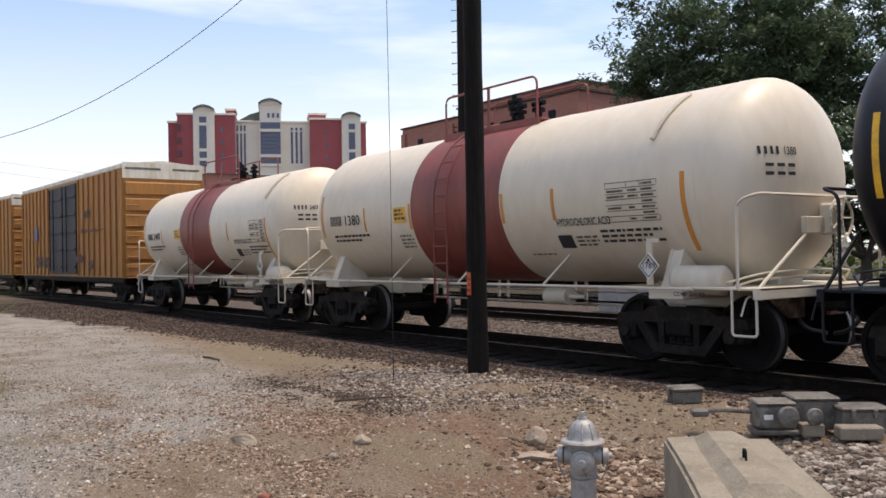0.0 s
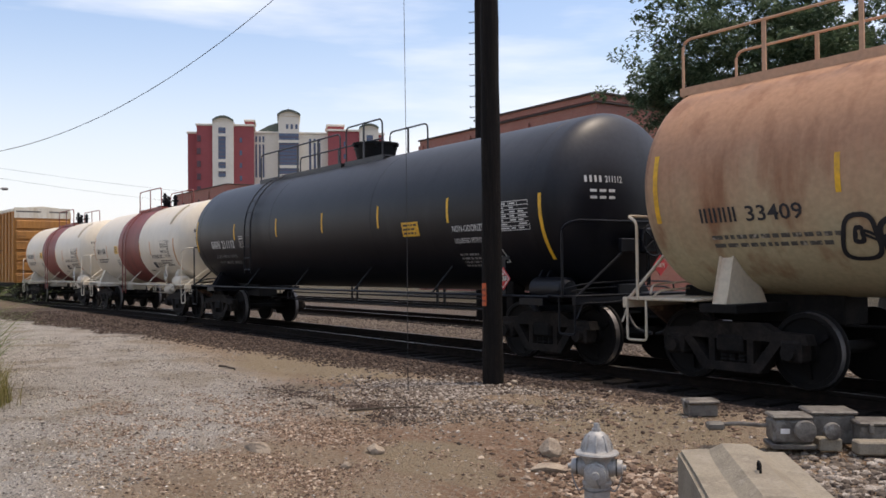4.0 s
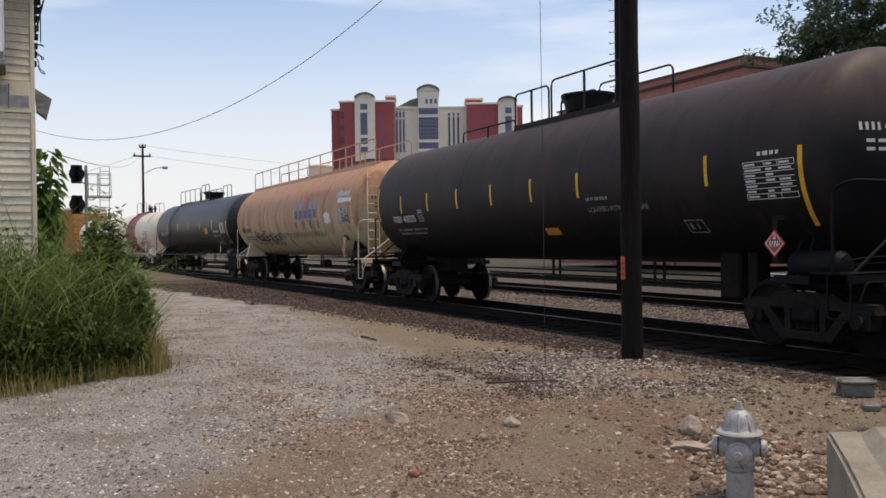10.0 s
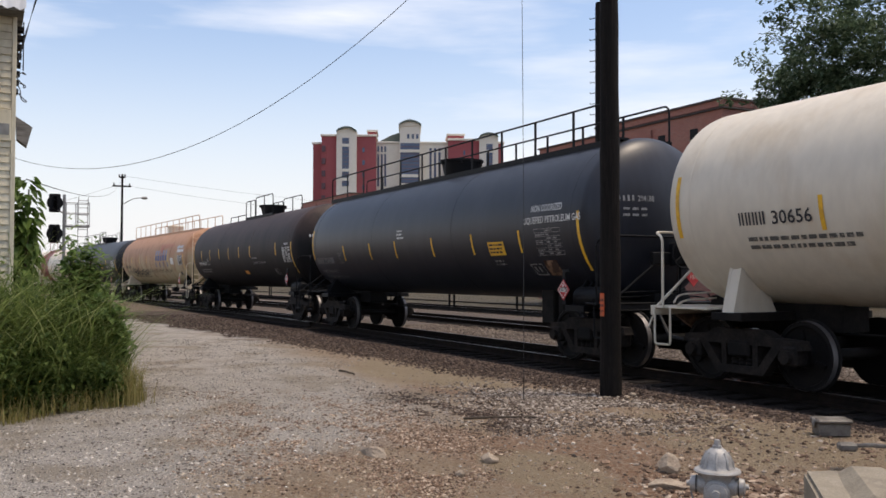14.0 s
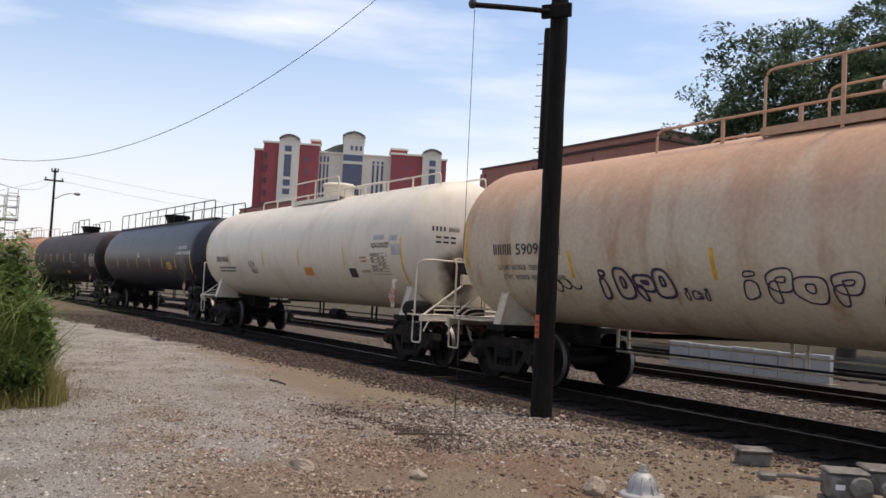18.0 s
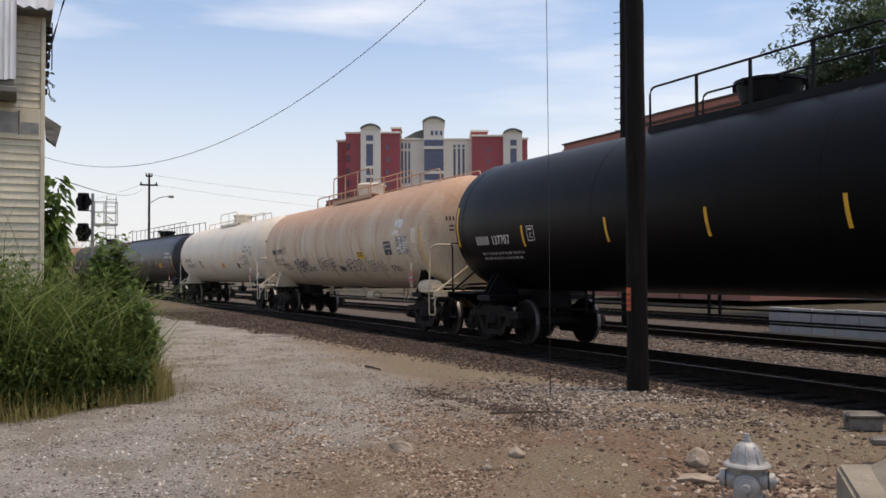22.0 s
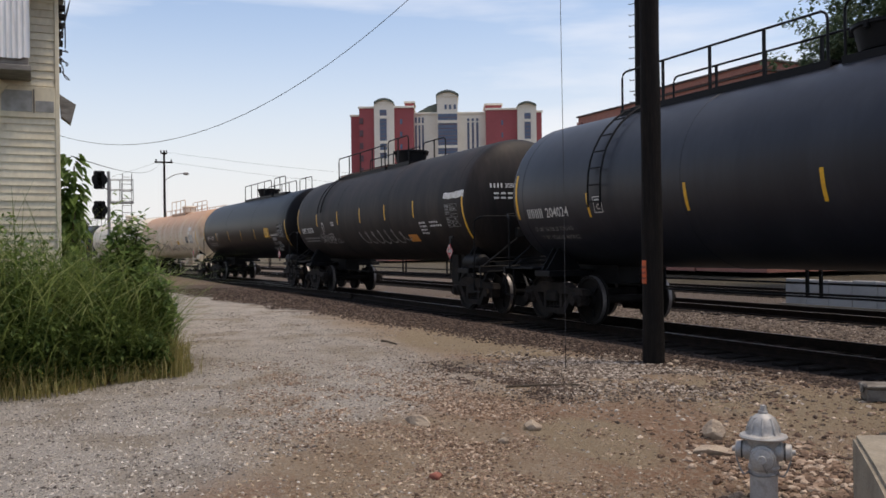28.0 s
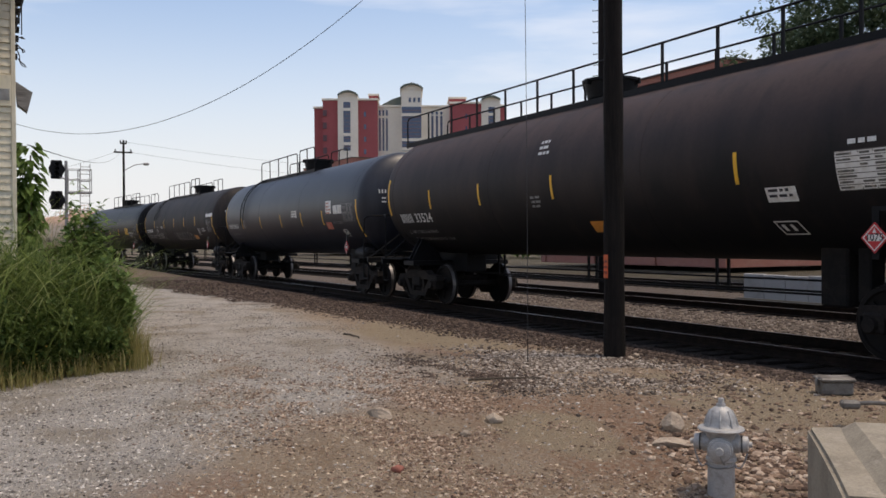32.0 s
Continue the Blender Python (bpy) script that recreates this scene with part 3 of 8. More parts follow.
    def scrawl(self, x0, x1, z0, z1, loops, mat, seed=3, w=0.05, zigzag=False):
        """Spray-paint line: a ribbon that loops along the tank."""
        rnd = random.Random(seed)
        pts = []
        n = loops * (2 if zigzag else 14)
        h = (z1 - z0)
        amp = 1.0
        for i in range(n + 1):
            q = i / n
            if zigzag:
                pts.append(Vector(((x1 - x0) * q, h * (0.15 if i % 2 else 0.85) + rnd.uniform(-0.1, 0.1) * h)))
            else:
                a = q * loops * 2 * math.pi
                if i % 14 == 0:
                    amp = rnd.uniform(0.55, 1.0)
                pts.append(Vector(((x1 - x0) * q + 0.34 * (x1 - x0) / loops * math.cos(a * 1.0 + 0.6), h * (0.5 + 0.5 * amp * math.sin(a)))))
        vs, fs = [], []
        for i, p in enumerate(pts):
            d = (pts[min(i + 1, len(pts) - 1)] - pts[max(i - 1, 0)])
            nrm = Vector((-d.y, d.x)).normalized() * w / 2 if d.length > 1e-6 else Vector((0, w / 2))
            vs += [p + nrm, p - nrm]
        for i in range(len(pts) - 1):
            fs.append((2 * i, 2 * i + 1, 2 * i + 3, 2 * i + 2))
        return self.lay("graffiti_line", vs, fs, x0, z0, mat, off=0.012)

    def on_head(self, pts, b, hd, y0, z0, off=0.008):
        """Flat points laid on the domed end: u across it, v up."""
        out = []
        for u, v in pts:
            y, z = y0 + u, z0 + v
            k = max(0.0, 1 - (y * y + (z - self.zc) ** 2) / self.R ** 2)
            out.append((b + hd * math.sqrt(k) + off, y, z))
        return out

    def head_print(self, b, hd, number, mat):
        vs, fs, w = letters(number, 0.15)
        obj("end_number", self.on_head([(v.x * 0.75, v.y) for v in vs], b, hd, -0.66, self.zc + 0.28), fs, M[mat], self.car)
        vs, fs = [], []
        for i in range(4):
            n = len(vs)
            vs += [(0.06 + i * 0.085, 0), (0.06 + i * 0.085 + 0.04, 0), (0.06 + i * 0.085 + 0.04, 0.105), (0.06 + i * 0.085, 0.105)]
            fs.append((n, n + 1, n + 2, n + 3))
        for r in range(2):
            for i in range(3):
                n = len(vs)
                u = 0.14 + i * 0.17
                vs += [(u, -0.16 - r * 0.11), (u + 0.12, -0.16 - r * 0.11), (u + 0.12, -0.115 - r * 0.11), (u, -0.115 - r * 0.11)]
                fs.append((n, n + 1, n + 2, n + 3))
        tagged(obj("end_print", self.on_head(vs, b, hd, -1.08, self.zc + 0.28), fs, M[mat], self.car), kind="stuff")

    def head_stain(self, b, hd):
        """Scorched patch low on the domed end, fading out at its rim."""
        vs, fs, n, rings = [(0, 0)], [], 32, 5
        for j in range(1, rings + 1):
            for i in range(n):
                a = 2 * math.pi * i / n
                vs.append((0.62 * j / rings * math.cos(a), 0.80 * j / rings * math.sin(a)))
        for i in range(n):
            j = (i + 1) % n
            fs.append((0, 1 + i, 1 + j))
            for k in range(rings - 1):
                p = 1 + k * n
                fs.append((p + i, p + n + i, p + n + j, p + j))
        obj("rust_stain", self.on_head(vs, b, hd, -0.30, self.zc - 0.62, 0.004), fs, M["burnt"], self.car, "dark burnt rust stain")

    def plate_box(self, x, z, mat):
        """The clearance stencil: a square with its letter."""
        vs, fs = [], []
        w, h, t = 0.27, 0.31, 0.016
        for p, q, u, v in ((0, w, 0, t), (0, w, h - t, h), (0, t, t, h - t), (w - t, w, t, h - t), (0.06, w - 0.06, h - 0.085, h - 0.05)):
            n = len(vs)
            vs += [(p, u), (q, u), (q, v), (p, v)]
            fs.append((n, n + 1, n + 2, n + 3))
        self.lay("stencil_box", vs, fs, x, z, mat, off=0.011)
        self.text("C", x + 0.09, z + 0.06, 0.15, mat, name="stencil_letter")

    def bubbles(self, x0, x1, z0, z1, count, mat, seed=3, w=0.035):
        """Outline graffiti: a row of swollen rings, one overlapping the next, each with a hole."""
        rnd = random.Random(seed)
        step = (x1 - x0) / count
        vs, fs = [], []

        def ring(cx, cz, rx, rz, sq, lean):
            b, n = len(vs), 30
            for i in range(n):
                a = 2 * math.pi * i / n
                k = 1 + 0.10 * math.sin(2 * a + sq) + 0.07 * math.sin(3 * a + 2 * sq)
                for e in (0, w):
                    u, v = (rx * k - e) * math.copysign(abs(math.cos(a)) ** 0.75, math.cos(a)), (rz * k - e) * math.copysign(abs(math.sin(a)) ** 0.75, math.sin(a))
                    vs.append((cx + u + lean * v, cz + v))
            for i in range(n):
                j = (i + 1) % n
                fs.append((b + 2 * i, b + 2 * j, b + 2 * j + 1, b + 2 * i + 1))

        for i in range(count):
            hh = (z1 - z0) * rnd.uniform(0.75, 1.0)
            q = rnd.uniform(0, 6.28)
            lean = rnd.uniform(-0.15, 0.25)
            mid, low = step * (i + 0.5) + rnd.uniform(-0.05, 0.05) * step, rnd.uniform(0, 0.12) * (z1 - z0)
            kind = rnd.choice("rpib")
            vs.clear()
            fs.clear()
            if kind == "r":          # a full ring with its hole
                ring(mid, low + hh / 2, step * 0.54, hh / 2, q, lean)
                ring(mid, low + hh * rnd.uniform(0.45, 0.62), step * 0.17, hh * 0.19, q, lean)
            elif kind == "p":        # a bowl on a stem
                ring(mid + step * 0.08, low + hh * 0.66, step * 0.5, hh * 0.34, q, lean)
                ring(mid + step * 0.1, low + hh * 0.68, step * 0.2, hh * 0.1, q, lean)
                ring(mid - step * 0.2, low + hh * 0.3, step * 0.22, hh * 0.34, q, lean)
            elif kind == "i":        # a narrow stem with a dot
                ring(mid, low + hh * 0.36, step * 0.27, hh * 0.37, q, lean)
                ring(mid + step * 0.05, low + hh * 0.88, step * 0.22, hh * 0.12, q, lean)
            else:                    # a three-lobed block
                ring(mid - step * 0.05, low + hh / 2, step * 0.5, hh / 2, q, lean)
                for k in (0.34, 0.64):
                    ring(mid + step * 0.22, low + hh * k, step * 0.24, hh * 0.055, q, lean)
            self.lay("graffiti_outline", vs, fs, x0, z0, mat, off=0.012)

    def diamond(self, x, z, number, mat="red_sign", y=-1.52, size=0.19):
        x += 0.55 if mat == "red_sign" else 0.58
        s = Shape()
        s.prism([(x - size, z), (x, z - size), (x + size, z), (x, z + size)], y - 0.012, y)
        d = s.make("placard", M[mat], self.car, ("red" if mat == "red_sign" else "white") + " diamond hazard placard")
        line = "white_sign" if mat == "red_sign" else "letter_black"
        e = size * 0.86
        vs, fs = [], []
        for (ax, az), (bx, bz) in (((-1, 0), (0, -1)), ((0, -1), (1, 0)), ((1, 0), (0, 1)), ((0, 1), (-1, 0))):
            n = len(vs)
            vs += [(x + ax * e, y - 0.016, z + az * e), (x + bx * e, y - 0.016, z + bz * e), (x + bx * (e - 0.02), y - 0.016, z + bz * (e - 0.02)), (x + ax * (e - 0.02), y - 0.016, z + az * (e - 0.02))]
            fs.append((n, n + 1, n + 2, n + 3))
        n = len(vs)
        vs += [(x - 0.10, y - 0.016, z - 0.04), (x + 0.10, y - 0.016, z - 0.04), (x + 0.10, y - 0.016, z + 0.04), (x - 0.10, y - 0.016, z + 0.04)]
        if mat == "red_sign":
            fs.append((n, n + 1, n + 2, n + 3))
        n = len(vs)
        vs += [(x - 0.03, y - 0.016, z + 0.06), (x + 0.03, y - 0.016, z + 0.06), (x, y - 0.016, z + 0.12)]
        fs.append((n, n + 1, n + 2))
        obj("placard_border", vs, fs, M[line], d)
        lv, lf, w = letters(number, 0.125)
        obj("lettering", [(x - w / 2 + v.x, y - 0.02, z - 0.035 + v.y) for v in lv], lf, M["letter_black"], d)
        s = Shape()
        s.box(x - 0.05, x + 0.05, y + 0.001, y + 0.03, z - 0.26, z + 0.32)
        s.box(x - 0.05, x + 0.16, y + 0.001, y + 0.03, z + 0.32, z + 0.38)
        s.make("placard_holder", self.trim, self.car)


def tank_car(c):
    """c: the car's own numbers. Local x runs along the track, -y faces the road."""
    x_c, L = (c["x0"] + c["x1"]) / 2, c["x1"] - c["x0"]
    car = thing("tank_car", x_c, TRACK_Y, FLOOR_Z, c["label"], "tank car", "cars of the freight train")
    R, zc = c["R"], c["zc"]
    a, b = c["s0"] - x_c - 0.06, c["s1"] - x_c + c.get("shoulder", 0.06)
    hd = c.get("head", 0.62)
    mat, trim = M[c["paint"]], M[c["trim"]]
    pale = c["trim"] in ("cream_tank", "tan_tank")
    under = M["steel_dark"] if pale and "band" not in c else trim      # sooty underframe
    prof = []
    for i in range(13):
        w = math.pi / 2 * i / 12
        prof.append((a - hd * math.cos(w), max(R * math.sin(w), 0.01)))
    for i in range(1, 12):
        prof.append((a + (b - a) * i / 12, R))
    for i in range(13):
        w = math.pi / 2 * i / 12
        prof.append((b + hd * math.sin(w), max(R * math.cos(w), 0.01)))
    Shape().lathe(prof, 72, "x", (0, 0, zc)).make("tank", mat, car, smooth=True)
    for q in c.get("seams", (0.02, 0.34, 0.66, 0.98)):
        xx = a + (b - a) * q
        Shape().lathe([(xx - 0.016, R - 0.002), (xx - 0.011, R + 0.004), (xx + 0.011, R + 0.004), (xx + 0.016, R - 0.002)], 72, "x", (0, 0, zc), caps=False).make("weld_seam", mat, car)
    if "band" in c:
        b0, b1 = c["band"]
        Shape().lathe([(b0, R - 0.004), (b0, R + 0.006), (b1, R + 0.006), (b1, R - 0.004)], 72, "x", (0, 0, zc), caps=False).make("band", M["band"], car, "oxide red band round the tank", smooth=True)
    t_low, t_high = L / 2 - c.get("truck_low", 2.15), L / 2 - c.get("truck_in", 1.6)
    e = L / 2
    for sx, tx in ((-1, t_low), (1, t_high)):
        truck(car, sx * tx, RAIL_Z - FLOOR_Z)
        lohi = lambda p, q: (min(sx * p, sx * q), max(sx * p, sx * q))
        s = Shape()
        s.box(*lohi(tx - 1.1, e - 0.68), -0.28, 0.28, 0.50, 1.0, 0.02)
        s.make("stub_sill", under, car)
        s = Shape()
        s.box(*lohi(e - 0.7, e - 0.22), -0.08, 0.08, 0.56, 0.72, 0.02)
        s.box(*lohi(e - 0.24, e), -0.16, 0.16, 0.50, 0.78, 0.05)
        s.make("coupler", M["steel_dark"], car)
        s = Shape()
        s.tube(bend([(sx * (e - 0.6), -0.25, 0.62), (sx * (e - 0.3), -0.3, 0.27), (sx * (e - 0.05), -0.2, 0.22)], 0.15), 0.03, 8)
        s.make("air_hose", M["wire"], car)
        # saddle: two webs from the bolster up to the shell, one on each side
        for y in (-1, 1):
            s = Shape()
            w = 0.10
            za, zb = 0.78, zc - R * (0.64 if pale else 0.74)
            ya = 1.36
            yb = math.sqrt(max(R * R - (zb - zc) ** 2, 0.01)) + 0.02
            for dx in (-w, w):
                s.add([(sx * tx + dx - 0.015, y * 0.5, za), (sx * tx + dx - 0.015, y * ya, za), (sx * tx + dx - 0.015, y * yb, zb), (sx * tx + dx - 0.015, y * 0.7, zc - R * 0.8),
                       (sx * tx + dx + 0.015, y * 0.5, za), (sx * tx + dx + 0.015, y * ya, za), (sx * tx + dx + 0.015, y * yb, zb), (sx * tx + dx + 0.015, y * 0.7, zc - R * 0.8)],
                      [(0, 1, 2, 3), (7, 6, 5, 4), (0, 4, 5, 1), (1, 5, 6, 2), (2, 6, 7, 3), (3, 7, 4, 0)])
            if pale and sx not in c.get("dark_saddles", ()):
                s.add([(sx * tx - w, y * ya, za), (sx * tx + w, y * ya, za), (sx * tx + w, y * (yb - 0.01), zb - 0.02), (sx * tx - w, y * (yb - 0.01), zb - 0.02),
                       (sx * tx - w, y * (ya - 0.02), za), (sx * tx + w, y * (ya - 0.02), za), (sx * tx + w, y * (yb - 0.03), zb - 0.02), (sx * tx - w, y * (yb - 0.03), zb - 0.02)],
                      [(0, 1, 2, 3), (7, 6, 5, 4), (0, 4, 5, 1), (1, 5, 6, 2), (2, 6, 7, 3), (3, 7, 4, 0)])
            s.make("saddle", under if sx in c.get("dark_saddles", ()) else trim, car)
            s = Shape()
            s.box(sx * tx - 0.3, sx * tx + 0.3, min(y * 0.3, y * 1.4), max(y * 0.3, y * 1.4), 0.66, 0.78, 0.01)
            s.make("body_bolster", under, car)
        tip = b + hd if sx > 0 else hd - a
        x_in, x_out = tx + 0.35, max(e - 0.56, tip + 0.05)
        s = Shape()
        s.box(*lohi(x_in, x_out), -1.42, 1.42, 0.80, 0.84, 0.01)
        s.box(*lohi(x_out - 0.09, x_out), -1.45, 1.45, 0.69, 0.845, 0.01)
        s.make("end_platform", trim, car)
        for y in (-1.41, 1.41):
            s = Shape()
            s.tube(bend([(sx * (x_out - 0.06), y, 0.81), (sx * (x_out - 0.06), y, 0.23), (sx * (x_out - 0.42), y, 0.23), (sx * (x_out - 0.42), y, 0.81)], 0.06), 0.018)
            s.make("step", trim, car)
        s = Shape()
        s.tube(bend([(sx * (x_out - 0.3), -1.45, 0.81), (sx * (x_out - 0.3), -1.45, 1.93), (sx * (x_out - 0.05), -1.38, 2.02), (sx * x_out, 1.38, 2.02), (sx * x_out, 1.45, 0.81)], 0.12), 0.021)
        s.make("end_rail", trim, car)
        s = Shape()
        s.tube([(sx * (x_out - 0.06), -1.36, 0.83), (sx * (x_out + 0.02), -0.45, 1.5)], 0.024)
        s.make("brace", trim, car)
        s = Shape()      # low cross rails over the end sill
        for k, (zz, dx) in enumerate(((1.02, 0.0), (0.93, -0.12))):
            s.tube(bend([(sx * (x_out - 0.5), -1.40, zz - 0.12), (sx * (x_out - 0.22 + dx), -1.05, zz), (sx * (x_out - 0.10 + dx), 0.0, zz + 0.03), (sx * (x_out - 0.22 + dx), 1.05, zz), (sx * (x_out - 0.5), 1.40, zz - 0.12)], 0.2), 0.016, 6)
        s.make("cross_rail", trim, car)
        for y in (-1, 1):
            s = Shape()      # gusset between the end sill and the platform's edge
            g0, g1 = sx * (x_out - 0.10), sx * (x_out - 0.16)
            s.add([(g0, y * 0.30, 0.70), (g0, y * 0.30, 0.42), (g0, y * 0.62, 0.42), (g0, y * 1.05, 0.70), (g1, y * 0.30, 0.70), (g1, y * 0.30, 0.42), (g1, y * 0.62, 0.42), (g1, y * 1.05, 0.70)],
                  [(0, 1, 2, 3), (7, 6, 5, 4), (0, 4, 5, 1), (1, 5, 6, 2), (2, 6, 7, 3), (3, 7, 4, 0)])
            s.make("end_gusset", M["soot"] if pale else trim, car, "rust-brown end gusset" if pale else "")
        s = Shape()      # uncoupling lever
        s.tube(bend([(sx * (e - 0.35), -0.2, 0.80), (sx * (e - 0.4), -0.7, 0.72), (sx * (e - 0.48), -1.3, 0.72), (sx * (e - 0.48), -1.42, 0.48)], 0.08), 0.014, 6)
        s.make("uncoupling_lever", trim, car)
    for y in (-1.45, 1.45) if c.get("brackets") else ():
        s = Shape()
        s.tube([(-t_low - 0.5, y, 0.81), (t_high + 0.5, y, 0.81)], 0.022)
        s.make("sill_rail", trim, car)
        n = c["brackets"]
        for i in range(n):
            xx = -t_low + 1.3 + (t_low + t_high - 2.6) * (i + 0.5) / n
            ang = math.radians(-44)
            s = Shape()
            s.tube([(xx, y, 0.81), (xx + 0.22, math.copysign(R * math.cos(ang), y), zc + R * math.sin(ang) + 0.03)], 0.019)
            s.make("rail_bracket", trim, car)
    low = M[c["pipes"]] if "pipes" in c else trim
    for z in (0.40, 0.62):
        s = Shape()
        s.tube([(-t_low + 1.3, 0.55, z), (t_high - 1.3, 0.55, z)], 0.018)
        s.make("brake_pipe", low, car)
    n = c.get("hangers", 8)
    for i in range(n):
        xx = -t_low + 1.4 + (t_low + t_high - 2.8) * (i // 2) / (n // 2 - 1) + (0.14 if i % 2 else -0.14)
        s = Shape()
        s.box(xx - 0.025, xx + 0.025, 0.53, 0.57, 0.38, zc - R * 0.90)
        s.make("pipe_hanger", low, car)
    s = Shape()
    rx = t_high + 0.1
    tank_trim = trim if not pale or c.get("reservoir", "band" in c) else under
    s.lathe([(rx - 0.44, 0.05), (rx - 0.43, 0.14), (rx - 0.36, 0.20), (rx + 0.36, 0.20), (rx + 0.43, 0.14), (rx + 0.44, 0.05)], 20, "x", (0.32 if pale else 0.2, -1.18, 0.92))
    s.make("air_reservoir", tank_trim, car, smooth=True)
    hx, hy, hz = max(e - 0.42, b + hd + 0.22), 0.15, 1.72
    hb = Shape()
    hb.box(hx - 0.2, hx - 0.03, hy - 0.2, hy + 0.14, hz - 0.22, hz + 0.2, 0.03)
    hb.box(hx - 0.2, hx - 0.12, hy - 0.62, hy - 0.18, hz - 0.2, hz + 0.02, 0.01)
    hb.tube([(hx - 0.11, hy, 0.98), (hx - 0.11, hy, hz - 0.2)], 0.025)
    hbo = hb.make("hand_brake", trim, car)
    hw = Shape()
    for k in range(16):
        w0, w1 = 2 * math.pi * k / 16, 2 * math.pi * (k + 1) / 16
        hw.tube([(hx, hy + 0.27 * math.cos(w0), hz + 0.27 * math.sin(w0)), (hx, hy + 0.27 * math.cos(w1), hz + 0.27 * math.sin(w1))], 0.018, 6)
    for k in range(5):
        w0 = 2 * math.pi * k / 5
        hw.tube([(hx, hy, hz), (hx, hy + 0.27 * math.cos(w0), hz + 0.27 * math.sin(w0))], 0.014, 6)
    hw.make("brake_wheel", trim, hbo)
    ch = Shape()
    for k in range(9):
        ch.tube([(hx - 0.05, hy - 0.12, hz - 0.22 - k * 0.06), (hx - 0.05 + 0.01 * (k % 2), hy - 0.12, hz - 0.27 - k * 0.06)], 0.012, 5)
    ch.make("brake_chain", M["steel_dark"], hbo)
    # hazard placard on the end rail
    ex, ey, ez, q = max(e - 0.5, b + hd + 0.08), 0.45, 1.3, 0.18
    red = c.get("band") is None
    Shape().add([(ex, ey - q, ez), (ex, ey, ez - q), (ex, ey + q, ez), (ex, ey, ez + q), (ex + 0.01, ey - q, ez), (ex + 0.01, ey, ez - q), (ex + 0.01, ey + q, ez), (ex + 0.01, ey, ez + q)],
                [(0, 1, 2, 3), (7, 6, 5, 4), (0, 4, 5, 1), (1, 5, 6, 2), (2, 6, 7, 3), (3, 7, 4, 0)]).make("end_placard", M["red_sign" if red else "white_sign"], car, ("red" if red else "white") + " diamond hazard placard")
    lv, lf, lw = letters("1075" if red else "1789", 0.1)
    obj("lettering", [(ex + 0.014, ey - lw / 2 + v.x, ez - 0.035 + v.y) for v in lv], lf, M["white_sign" if red else "letter_black"], car)
    for px in (1.6,) if pale else ():          # brake cylinder under the belly
        s = Shape()
        s.lathe([(px - 0.3, 0.06), (px - 0.29, 0.15), (px + 0.25, 0.15), (px + 0.27, 0.06), (px + 0.6, 0.03)], 14, "x", (0, -0.35, 0.58))
        s.make("brake_cylinder", tank_trim, car, smooth=True)
    if not pale:
        s = Shape()
        s.box(t_high - 2.05, t_high - 1.6, -0.75, -0.35, 0.34, zc - R + 0.25, 0.03)
        s.box(t_high - 1.45, t_high - 1.25, -0.75, -0.45, 0.42, zc - R + 0.25, 0.02)
        s.make("brake_valve", M["steel_dark"], car)
    s = Shape()
    s.tube([(-t_low + 1.0, -0.2, 0.50), (t_high - 1.0, -0.2, 0.50)], 0.02, 6)
    s.make("brake_rod", M["steel_dark"], car)
    mk = Marks(car, R, zc)
    mk.trim = trim
    for x0, x1, h, yy, extra in c["decks"]:
        railing(car, x0, x1, R, zc, trim if not c.get("band") else M["band"], h, yy, extra)
    dome(car, c["dome"], R, zc, c.get("dome_kind", "black"), trim)
    if "ladder" in c:
        side_ladder(car, c["ladder"], R, zc, M["band"] if c.get("band") else trim, c.get("ladder_low"))
    if c.get("end_ladder"):
        lad = Shape()
        lx = b + 0.30
        for y in (-1.22, -0.86):
            lad.tube([(lx + 0.35, y, 1.0), (lx + 0.32, y, zc), (lx, y * 0.9, zc + R * 0.62), (lx - 0.3, y * 0.8, zc + R * 0.8)], 0.02, 6)
        lad.make("end_ladder", trim, car)
        for k in range(9):
            z = 1.15 + k * 0.27
            Shape().tube([(lx + 0.335, -1.22, z), (lx + 0.335, -0.86, z)], 0.014, 5).make("ladder_rung", trim, car)
    c["fit"](c, mk, x_c)
    return car


def railing(car, x0, x1, R, zc, mat, h, y, deck):
    """Roof railing on both sides, with its walkway where there is one."""
    zt = zc + math.sqrt(R * R - y * y)
    top = zc + R
    for yy in (-y, y):
        s = Shape()
        s.tube(bend([(x0, yy, zt - 0.03), (x0, yy, top + h), (x1, yy, top + h), (x1, yy, zt - 0.03)], 0.16), 0.021)
        s.make("top_rail", mat, car)
        k = max(2, int(round((x1 - x0) / 1.35)))
        for i in range(1, k):
            xx = x0 + (x1 - x0) * i / k
            s = Shape()
            s.box(xx - 0.03, xx + 0.03, yy - 0.012, yy + 0.012, zt - 0.16, top + h)
            s.tube([(xx, yy, zt - 0.02), (xx, yy * 1.16, zc + math.sqrt(R * R - (y * 1.16) ** 2) - 0.12)], 0.02, 6)
            s.make("rail_post", mat, car)
        if deck:
            s = Shape()
            s.box(x0 - 0.05, x1 + 0.05, min(yy, yy * 0.62), max(yy, yy * 0.62), top - 0.06, top - 0.02)
            s.box(x0 - 0.05, x1 + 0.05, yy - 0.02, yy + 0.02, top - 0.14, top - 0.02)
            s.make("walkway", mat, car)


